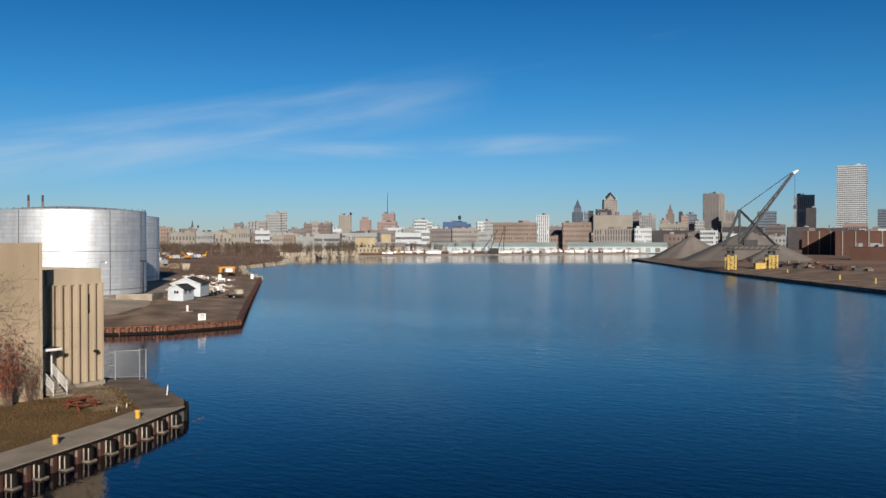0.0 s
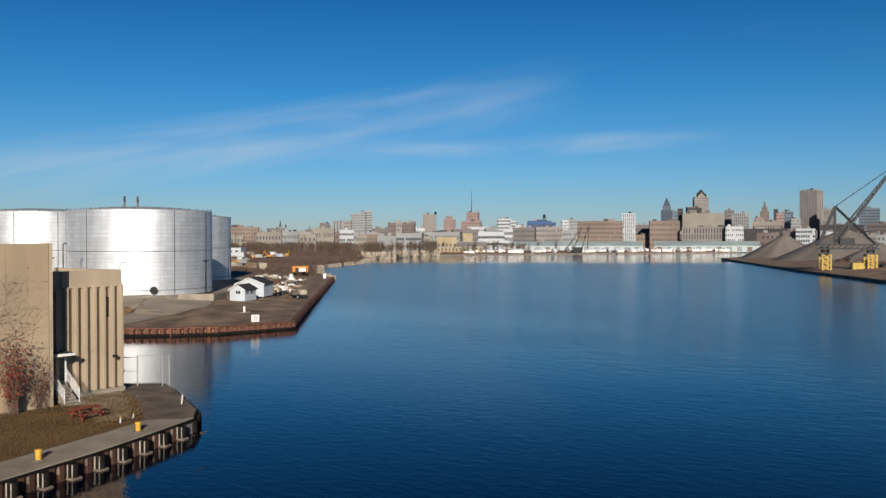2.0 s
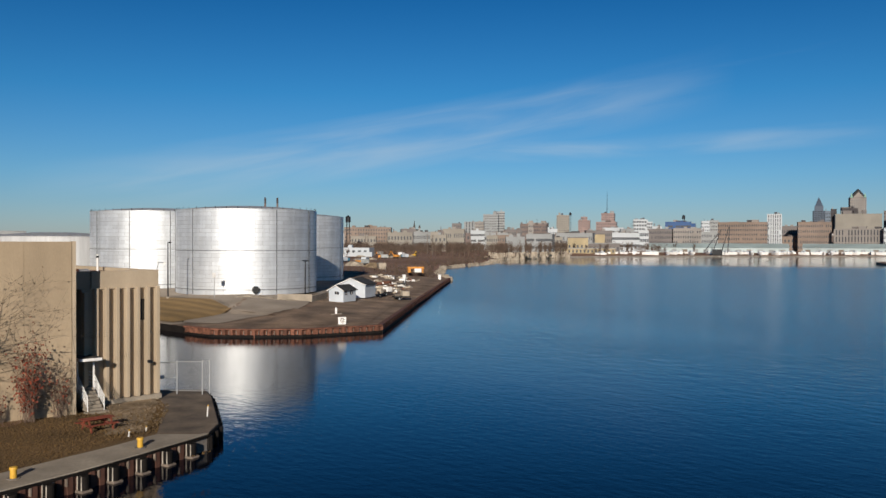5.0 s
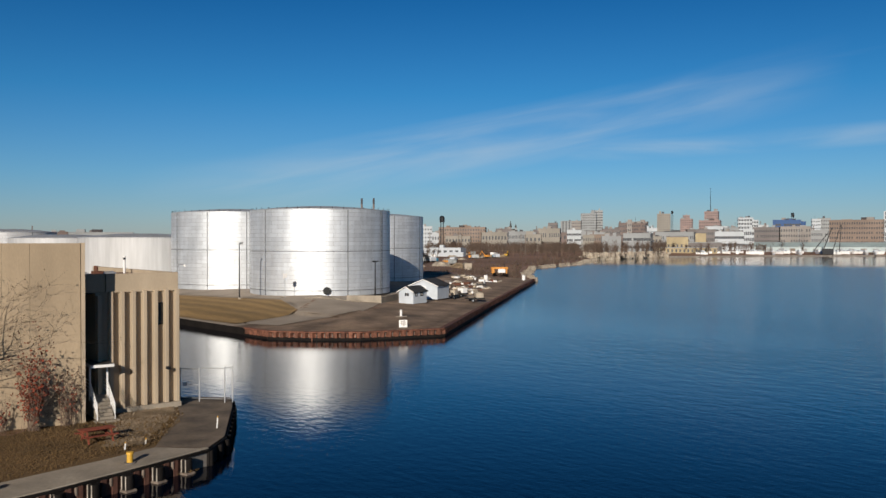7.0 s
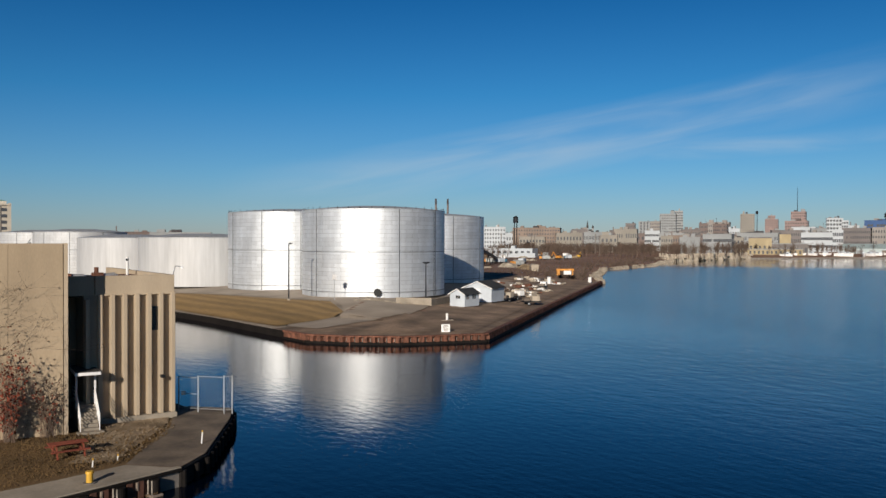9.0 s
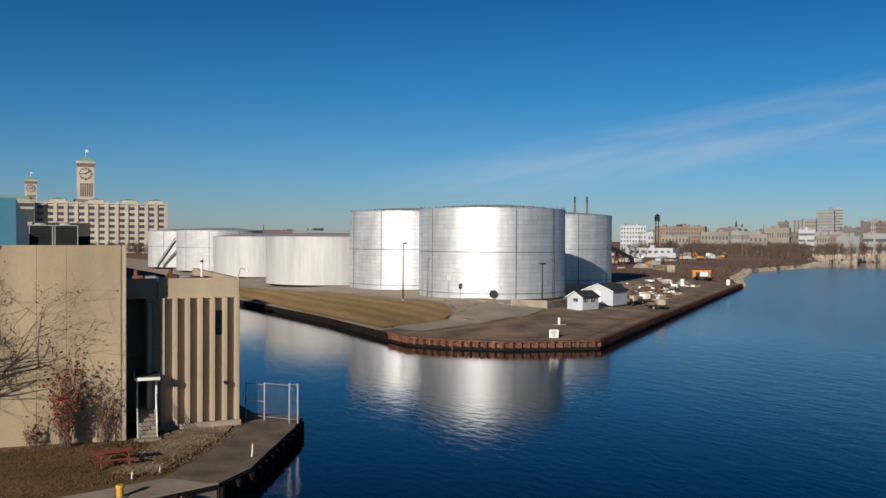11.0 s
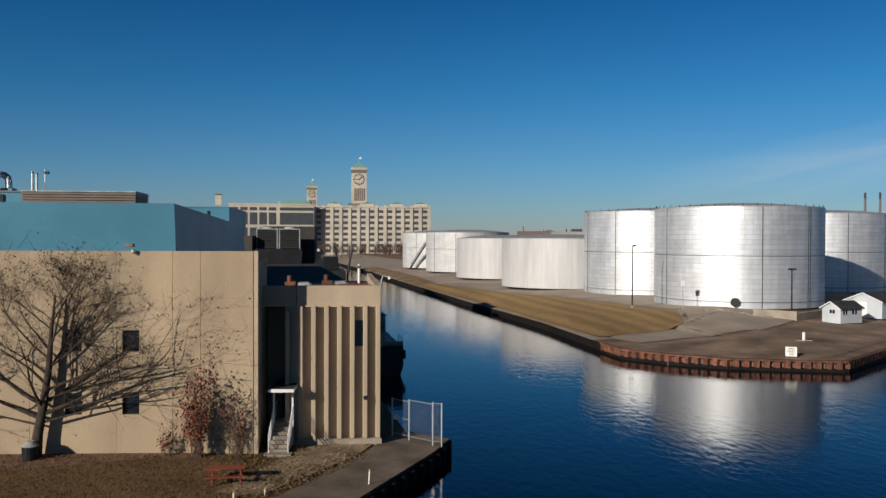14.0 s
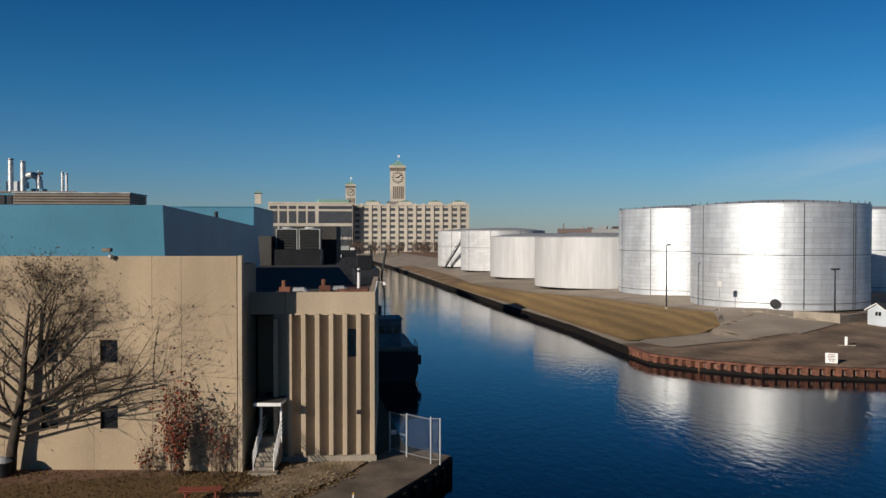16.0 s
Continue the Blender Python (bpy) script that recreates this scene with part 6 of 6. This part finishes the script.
for nm, x0, x1, y0, z1 in (("main_block", -8, 8.5, 0, 13.5), ("waterside_wing", -17, 10, -12, 5.0), ("low_wing", 10, 30, -4, 5.0), ("tower_block", 14, 22, 6, 16.5), ("rear_wing", 8.5, 34, 4, 9.0)):
    p = part(nm, box(B(), x0, y0, -1, x1, y0 + 10, z1), YEL_STONE if "rear" not in nm else BROWN, mill)
    part("roof_slab", box(B(), x0 - 0.4, y0 - 0.4, z1, x1 + 0.4, y0 + 10.4, z1 + 0.6), STONE if "wing" in nm else BROWN, p)
    n = max(2, int((x1 - x0) / 3))
    for k in range(n):
        xa = x0 + (k + 0.3) * (x1 - x0) / n
        part("window", box(B(), xa, y0 - 0.1, z1 * 0.35, xa + 1.3, y0, min(z1 * 0.8, z1 * 0.35 + 3)), M_GLASSF, p)
wb = thing("white_depot", "long white two-level depot building beyond the yard", "building", pose(318, 424, 1.4, 0, 0, -52))
part("body", box(B(), -13.5, 0, -0.5, 13.5, 12, 5.6), WHITE, wb)
part("lower_wing", box(B(), 5, -3, -0.5, 16, 0, 3.0), WHITE, wb)
part("roof_hut", box(B(), -1, 4, 5.6, 1.5, 7, 7.2), WHITE, wb)
for k in range(7):
    part("window", box(B(), -11.5 + k * 3.6, -0.1, 2.6, -9.6 + k * 3.6, 0, 4.0), M_GLASSF, wb)


def boat(m, label):
    th = thing("moored_boat", label, "boat", m, "boatyard boats")
    part("hull", hull(B(), 9, 2.9, 1.3, 0.5), M_WHITE, th)
    c = part("cabin", box(B(), -1.0, 2.2, 1.3, 1.0, 5.8, 2.7, 0.15), M_WHITEB, th)
    part("window", box(B(), -1.02, 3.0, 1.9, 1.02, 5.2, 2.35), M_GLASSF, c)
    part("mast", tube(B(), (0, 4, 2.7), (0, 4, 6.0), 0.06, n=5), M_STEEL, th)
    return th


shoreline = along([(560, 418), (600, 408), (640, 386), (700, 343), (770, 304), (828, 272)], 5.0, 3)
b0 = boat(pose(shoreline[0][0], shoreline[0][1], 0.6, 0, 0, 40), "white pleasure boat laid up on the far shore")
for x, y, ang in shoreline[1:]:
    copy_thing(b0, pose(x + town.uniform(-4, 8), y + town.uniform(0, 12), 0.7, 0, 0, town.uniform(0, 360)) @ pose(0, 0, 0.5))
small = thing("old_crane", "small dark lattice crane by the boatyard", "crane", pose(650, 372, 0.5, 0, 0, -62))
for x0, x1, z0, z1 in ((-4, 3, 1, 21), (3, 9, 1, 23), (3, -1, 21, 10), (8, 9.5, 2, 23), (-10, 1, 3, 18)):
    part("strut", tube(B(), (x0, 0, z0), (x1, 0, z1), 0.5, 0.35, 4), M_DARKST, small)
part("cab", box(B(), -4, -2, 0, 4, 2, 4.5, 0.2), M_DARKST, small)
bank = random.Random(3)
bm = B()
for k in range(420):
    t = bank.random()
    a, b = Vector((405, 384)), Vector((520, 424))
    p = a.lerp(b, t) + Vector((bank.uniform(-3, 10), bank.uniform(-3, 10)))
    s = bank.uniform(0.5, 1.6)
    z = bank.uniform(-1.2, 3.2)
    box(bm, p.x - s, p.y - s * 0.7, z - s, p.x + s, p.y + s * 0.7, z + s * 0.6)
tagged(link("rubble_bank", bm, M_RUBBLE), "bank of pale broken stone along the far shore", "rubble", "", "stuff")
bm = B()
for a, b in zip(SHORE_B[12:17], SHORE_B[13:18]):
    a, b = Vector(a), Vector(b)
    for k in range(int((b - a).length / 0.9)):
        p = a.lerp(b, bank.random()) + Vector((bank.uniform(-0.6, 1.2), bank.uniform(-0.6, 1.2)))
        s = bank.uniform(0.25, 0.8)
        box(bm, p.x - s, p.y - s, -2, p.x + s, p.y + s, bank.uniform(-0.6, 0.6))
tagged(link("riprap", bm, M_RUBBLE), "line of riprap stones along the shore", "stones", "", "stuff")

# ---- dock with stockpiles and crane ----
for x, y, r, h in ((517, 158, 24, 14.0), (462, 112, 34, 16.5), (436, 92, 18, 9), (490, 128, 16, 8)):
    th = thing("stockpile", "conical grey stockpile of bulk material on the dock", "stockpile", pose(x, y, 0.6), "dock stockpiles")
    bm = B()
    rows = []
    for i in range(9):
        t = i / 8
        rows.append([bm.verts.new(((r * (1 - t) + 0.3) * math.cos(k * math.tau / 40) * (1 + 0.05 * math.sin(k * 1.7)), (r * (1 - t) + 0.3) * math.sin(k * math.tau / 40) * (1 + 0.05 * math.sin(k * 2.3)), h * (t ** 1.05))) for k in range(40)])
    for a, b in zip(rows, rows[1:]):
        for k in range(40):
            bm.faces.new((a[k], a[(k + 1) % 40], b[(k + 1) % 40], b[k]))
    bm.faces.new(rows[-1])
    part("cone", bm, M_PILE, th, smooth=True)
crane = thing("dock_crane", "dark lattice dock crane on yellow legs", "crane", pose(332.3, 79.0, 0.5, 0, 0, -65.5))


def lattice(x0, x1, yy, z0, z1, nm, material):
    p = part(nm, tube(B(), (x0, yy, z0), (x0, yy, z1), 0.35, n=4), material, crane)
    part("upright", tube(B(), (x1, yy, z0), (x1, yy, z1), 0.35, n=4), material, p)
    n = 3
    for k in range(n):
        a, b = z0 + (z1 - z0) * k / n, z0 + (z1 - z0) * (k + 1) / n
        part("brace", tube(B(), (x0, yy, a), (x1, yy, b), 0.2, n=4), material, p)
        part("brace", tube(B(), (x1, yy, a), (x0, yy, b), 0.2, n=4), material, p)


for xx in (-7.4, 7.4):
    for yy in (-3, 3):
        lattice(xx - 1.4, xx + 1.4, yy, 0, 5.6, "leg", M_CRANEY)
part("dock_winch", box(B(), 1.2, -2, 0, 5.0, 2, 2.6, 0.15), M_CRANEY, crane)
for z in (7.6, 9.0):
    for yy in (-3, 3):
        part("girder", tube(B(), (-10, yy, z), (9.5, yy, z), 0.35, n=4), M_DARKST, crane)
for k in range(10):
    part("girder_brace", tube(B(), (-10 + k * 1.95, -3, 7.6), (-10 + (k + 1) * 1.95, -3, 9.0), 0.18, n=4), M_DARKST, crane)
for xx in (-7.4, 7.4):
    lattice(xx - 1.1, xx + 1.1, 0, 5.6, 8.0, "tower_leg", M_DARKST)
part("deck_house", box(B(), -3, -2, 9.2, 2, 2, 11.2, 0.1), M_DARKST, crane)
for a, b, r in (((-9.5, 0, 9), (-4.2, 0, 22.5), 0.45), ((-4.2, 0, 9), (-4.2, 0, 22.5), 0.35), ((-4.2, 0, 22.5), (9.0, 0, 9), 0.42), ((-4.0, 0, 10), (0.3, 0, 17), 0.3)):
    part("mast_strut", tube(B(), a, b, r * 1.5, n=4), M_DARKST, crane)
p0, p1 = Vector((-3.4, 0, 10)), Vector((15.0, 0, 36))
for s in (-1, 1):
    part("boom_chord", tube(B(), p0 + Vector((0, s * 1.0, 0)), p1 + Vector((0, s * 0.3, 0)), 0.6, 0.4, 4), M_DARKST, crane)
up = Vector((-0.8, 0, 0.57))
part("boom_chord", tube(B(), p0 + up * 1.6, p1 + up * 0.5, 0.5, 0.3, 4), M_DARKST, crane)
for k in range(12):
    a, b = p0.lerp(p1, k / 12), p0.lerp(p1, (k + 1) / 12)
    part("boom_lacing", tube(B(), a, b + up * (1.6 - 1.1 * (k + 1) / 12), 0.14, n=4), M_DARKST, crane)
part("boom_tip", tube(B(), p1, p1 + Vector((1.8, 0, 1.2)), 0.6, 0.3, 6), M_WHITE, crane, "pale boom tip")
for off in (0, 0.6):
    part("stay", tube(B(), (-4.2, off - 0.3, 22.5), p1 + Vector((-1, off - 0.3, 0)), 0.14, n=4), M_DARKST, crane)
part("hoist_rope", tube(B(), p1 + Vector((0.6, 0, 0)), (15.6, 0, 24), 0.1, n=4), M_DARKST, crane)
part("hook_block", box(B(), 15.2, -0.4, 22.8, 16.0, 0.4, 24.2, 0.1), M_DARKST, crane)
dock = random.Random(14)
for k in range(26):
    x = 300 + dock.uniform(0, 130)
    y = 60 + (x - 300) * 0.50 - dock.uniform(12, 36)
    th = thing("dock_clutter", "dark scrap and plant parked on the gravel dock", "scrap", pose(x, y, 1.4, 0, 0, dock.uniform(0, 360)), "dock scrap")
    for j in range(4):
        a, b, c = dock.uniform(0.5, 2.4), dock.uniform(0.4, 1.4), dock.uniform(0.4, 1.6)
        ob = part("piece", box(B(), -a, -b, -0.8, a, b, c, 0.12), (M_DARKST, M_ROOF, M_LOUV, M_RUSTD)[dock.randrange(4)], th)
        ob.matrix_basis = pose(dock.uniform(-3, 3), dock.uniform(-3, 3), 0, 0, 0, dock.uniform(0, 180))
for x, y in ((352, 84), (299, 62), (258, 40), (240, 29)):
    th = thing("dock_marker", "small pale marker post on the dock edge", "post", pose(x + 3, y - 2, 0.3), "dock markers")
    part("shaft", tube(B(), (0, 0, 0), (0, 0, 1.5), 0.25, n=8), M_CRANEY, th)
    part("foot", tube(B(), (0, 0, 0), (0, 0, 0.2), 0.7, n=8), M_CONC, th)

# ---- clock tower works ----
works = thing("clock_works_building", "long pale stone works with seven rows of windows", "building", pose(22, 578, 0, 0, 0, 2))
W, H, NC, NR = 76.0, 33.0, 13, 8
part("body", box(B(), -W / 2, 0.6, 0, W / 2, 40, H - 0.5), WORKS, works)
pier = win = None
for c in range(NC + 1):
    x = -W / 2 + c * W / NC
    m = pose(x, 0, 0)
    if pier is None:
        pier = part("pier", box(B(), -0.9, 0, 0, 0.9, 0.7, H + 0.6), WORKS, works)
        pier.matrix_basis = m
    else:
        again("pier", pier, works, m)
for r in range(NR):
    for c in range(NC):
        m = pose(-W / 2 + (c + 0.5) * W / NC, 0, H - 3.4 - r * 3.75)
        if win is None:
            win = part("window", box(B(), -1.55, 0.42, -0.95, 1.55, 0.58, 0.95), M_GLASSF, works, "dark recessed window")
            win.matrix_basis = m
        else:
            again("window", win, works, m)
part("cornice", box(B(), -W / 2 - 0.3, -0.2, H - 0.9, W / 2 + 0.3, 0.6, H - 0.1), WORKS, works)
for x in (-30, -8, 12, 28):
    part("roof_house", box(B(), x, 8, H - 0.5, x + 9, 18, H + 2.0), WORKS, works)
    part("copper_roof", spire(B(), x + 4.5, 13, 7, H + 2.0, H + 3.4), M_COPPER, works, "green copper roof")
wing = thing("glazed_works_wing", "grey works wing with large dark glazed bays", "building", pose(-42, 566, 0, 0, 0, 9))
part("body", box(B(), -27, 0.5, 0, 27, 40, 33), WORKS, wing)
for r, (z0, z1) in enumerate(((29.6, 31.6), (20.5, 28.2), (11.5, 18.5), (3.5, 9.8))):
    part("window_band", box(B(), 5, 0.3, z0, 26.5, 0.48, z1), M_GLASSF, wing)
    for k in range(5):
        if r < 3:
            part("window", box(B(), -26 + k * 6.0, 0.3, z0, -21.4 + k * 6.0, 0.48, z1), M_GLASSF, wing)
part("parapet", box(B(), -27.2, 0.2, 33, 27.2, 1.0, 34), WORKS, wing)
part("copper_roof", box(B(), 4, 6, 33, 26, 30, 36.2, 1.2), M_COPPER, wing, "green copper hipped roof")
part("roof_turret", box(B(), -36, 10, 33, -32, 14, 40), WORKS, wing)
part("turret_cap", spire(B(), -34, 12, 4.2, 40, 42), M_COPPER, wing)


def clock_tower(x, y, w, z0, top, turn, label):
    th = thing("clock_tower", label, "clock tower", pose(x, y, 0, 0, 0, turn), "clock towers")
    hw = w / 2
    part("shaft", box(B(), -hw, 0, z0 - 20, hw, w, top), WORKS, th)
    s = w / 11
    part("belfry_cornice", box(B(), -hw - 0.5 * s, -0.5 * s, top - 1.6 * s, hw + 0.5 * s, w + 0.5 * s, top), WORKS, th)
    part("dark_loggia", box(B(), -hw - 0.05, -0.05, top - 4.0 * s, hw + 0.05, 0.4, top - 1.9 * s), M_LOUV, th)
    part("copper_roof", spire(B(), 0, hw, w * 0.74, top, top + 4.2 * s), M_COPPER, th, "green copper pyramid roof")
    part("flagpole", tube(B(), (0, hw, top + 4 * s), (0, hw, top + 8 * s), 0.10, n=5), M_WHITE, th)
    part("flag", box(B(), 0, hw, top + 6.6 * s, 1.7 * s, hw + 0.08, top + 8 * s), M_WHITE, th)
    cz = top - 8.6 * s
    part("face_surround", tube(B(), (0, -0.06, cz), (0, 0.1, cz), 4.9 * s, n=8), WORKS, th)
    face = part("clock_face", tube(B(), (0, -0.12, cz), (0, 0.0, cz), 4.4 * s, n=8), M_LOUV, th, "dark octagonal clock face")
    part("dial_ring", tube(B(), (0, -0.16, cz), (0, -0.1, cz), 3.7 * s, n=32), WORKS, face)
    part("dial_centre", tube(B(), (0, -0.2, cz), (0, -0.14, cz), 2.7 * s, n=32), WORKS, face)
    for k in range(12):
        a = k * math.tau / 12
        part("hour_mark", tube(B(), (2.75 * s * math.sin(a), -0.24, cz + 2.75 * s * math.cos(a)), (3.6 * s * math.sin(a), -0.24, cz + 3.6 * s * math.cos(a)), 0.3 * s, n=4), M_DARKST, face)
    for a, ln in ((radians(50), 3.3), (radians(-85), 2.4)):
        part("pointer", tube(B(), (-0.6 * s * math.sin(a), -0.3, cz - 0.6 * s * math.cos(a)), (ln * s * math.sin(a), -0.3, cz + ln * s * math.cos(a)), 0.3 * s, n=4), M_BLACK, face)
    for k in range(6):
        xx = -hw * 0.62 + k * hw * 0.25
        part("slit_window", box(B(), xx, -0.05, top - 24 * s, xx + 0.09 * w, 0.02, top - 15 * s), M_LOUV, th)
    part("base_block", box(B(), -hw * 1.35, -0.8, z0 - 20, hw * 1.35, w + 1, top - 26 * s), TAN, th)


clock_tower(10.5, 632, 11.0, 33, 63.0, 3, "tall pale stone clock tower with a green copper cap")
clock_tower(-21, 609, 7.0, 33, 48.0, 6, "smaller pale stone clock tower with a green copper cap")

# ---- far bare woods, scrub and poles ----
wood = random.Random(44)
bm = B()


def bare(bm, x, y, z, h, n):
    tube(bm, (x, y, z - 0.5), (x, y, z + h * 0.55), h * 0.018, h * 0.01, 3, caps=False)
    for _ in range(n):
        a, e = wood.uniform(0, math.tau), wood.uniform(0.3, 1.4)
        p = Vector((x, y, z + h * wood.uniform(0.15, 0.65)))
        q = p + Vector((math.cos(a) * math.cos(e), math.sin(a) * math.cos(e), math.sin(e))) * h * wood.uniform(0.2, 0.42)
        s = Vector((wood.uniform(-1, 1), wood.uniform(-1, 1), wood.uniform(-0.4, 0.4))).normalized() * h * 0.012
        bm.faces.new([bm.verts.new(v) for v in (p - s, p + s, q)])
        for _ in range(2):
            r = p.lerp(q, wood.uniform(0.4, 0.9))
            u = r + Vector((wood.uniform(-1, 1), wood.uniform(-1, 1), wood.uniform(0, 1))).normalized() * h * 0.16
            bm.faces.new([bm.verts.new(v) for v in (r - s * 0.6, r + s * 0.6, u)])


for ang, d0, d1, n, h0, h1 in ((36, 520, 760, 90, 6, 11), (40, 520, 800, 110, 6, 11), (44, 520, 800, 130, 6, 11), (47.5, 560, 780, 120, 7, 12), (50.5, 680, 800, 90, 7, 12), (54, 720, 800, 40, 6, 10), (57, 780, 830, 34, 7, 12), (52, 735, 790, 40, 8, 13), (60, 800, 850, 14, 6, 10), (38, 640, 800, 120, 6, 11), (42, 640, 830, 120, 6, 11),
                              (33, 420, 700, 70, 5, 10), (3, 480, 555, 90, 6, 10), (7, 470, 640, 60, 5, 9), (12, 560, 680, 50, 6, 11), (-2, 470, 540, 50, 5, 10)):
    for _ in range(n):
        a, d = radians(ang + wood.uniform(-2.3, 2.3)), wood.uniform(d0, d1)
        bare(bm, 20 + d * math.sin(a), d * math.cos(a), 1.4, wood.uniform(h0, h1), 34)
tagged(link("bare_woods", bm, M_TWIG), "belt of bare brown winter trees beyond the harbour", "trees", "", "stuff")
bm = B()
for _ in range(1500):
    t = wood.random()
    k = wood.choice((12, 13, 14, 15, 16))
    a, b = Vector(SHORE_B[k]), Vector(SHORE_B[k + 1])
    p = a.lerp(b, t)
    nrm = Vector((-(b - a).y, (b - a).x)).normalized()
    p = p + nrm * wood.uniform(3, 60)
    h = wood.uniform(0.5, 2.2)
    for _ in range(4):
        q = Vector((wood.uniform(-1, 1), wood.uniform(-1, 1), wood.uniform(0.4, 1.2))) * h
        bm.faces.new([bm.verts.new(v) for v in (Vector((p.x - 0.3, p.y, 0.2)), Vector((p.x + 0.3, p.y, 0.2)), Vector((p.x, p.y, 0.6)) + q)])
tagged(link("scrub", bm, M_TWIG), "low brown winter scrub along the shore", "scrub", "", "stuff")
for x, y, h in ((300, 480, 16), (322, 440, 15), (352, 470, 17), (388, 500, 16), (420, 540, 16), (455, 560, 17), (400, 440, 14), (430, 480, 15), (150, 420, 12), (230, 500, 15)):
    th = thing("utility_pole", "tall thin wooden utility pole in the yard", "utility pole", pose(x, y, 1.4, 0, 0, wood.uniform(0, 90)), "utility poles")
    part("shaft", tube(B(), (0, 0, 0), (0, 0, h), 0.3, 0.2, 6), M_LOUV, th)
    part("crossarm", box(B(), -1.3, -0.12, h - 1.2, 1.3, 0.12, h - 0.9), M_LOUV, th)
heap = random.Random(61)
for k in range(46):
    x = 190 + heap.uniform(0, 190)
    y = x * 1.06 + 30 + heap.uniform(0, 90)
    s = heap.uniform(1.5, 5)
    if k % 3 == 0:
        th = thing("parked_truck", "pale truck parked in the dirt yard", "truck", pose(x, y, 1.6, 0, 0, heap.uniform(0, 180)), "yard trucks")
        part("body", box(B(), -2.6, -1.1, 0.7, 1.2, 1.1, 2.4, 0.1), (M_WHITE, M_PALEBL, M_WHITEB)[k % 9 // 3], th)
        part("cab", box(B(), 1.35, -1.0, 0.6, 2.8, 1.0, 2.0, 0.15), (M_WHITE, M_ORANGE, M_TEAL)[k % 9 // 3], th)
        for a in (-1.6, 1.9):
            for b in (-1, 1):
                part("wheel", tube(B(), (a, b * 0.9, 0.45), (a, b * 1.12, 0.45), 0.45, n=10), M_BLACK, th)
    else:
        th = thing("spoil_heap", "brown heap of earth and rubble in the yard", "heap", pose(x, y, 1.5, 0, 0, heap.uniform(0, 360)), "spoil heaps")
        bm = B()
        base = [bm.verts.new((s * 1.6 * math.cos(j * math.tau / 12) * heap.uniform(0.8, 1.2), s * math.sin(j * math.tau / 12) * heap.uniform(0.8, 1.2), -0.3)) for j in range(12)]
        top = [bm.verts.new((s * 0.7 * math.cos(j * math.tau / 12) * heap.uniform(0.7, 1.2), s * 0.4 * math.sin(j * math.tau / 12) * heap.uniform(0.7, 1.2), s * 0.35 * heap.uniform(0.7, 1.2))) for j in range(12)]
        for j in range(12):
            bm.faces.new((base[j], base[(j + 1) % 12], top[(j + 1) % 12], top[j]))
        bm.faces.new(top)
        part("mound", bm, (M_LAND, M_RUBBLE, M_SCRUB)[k % 3], th)
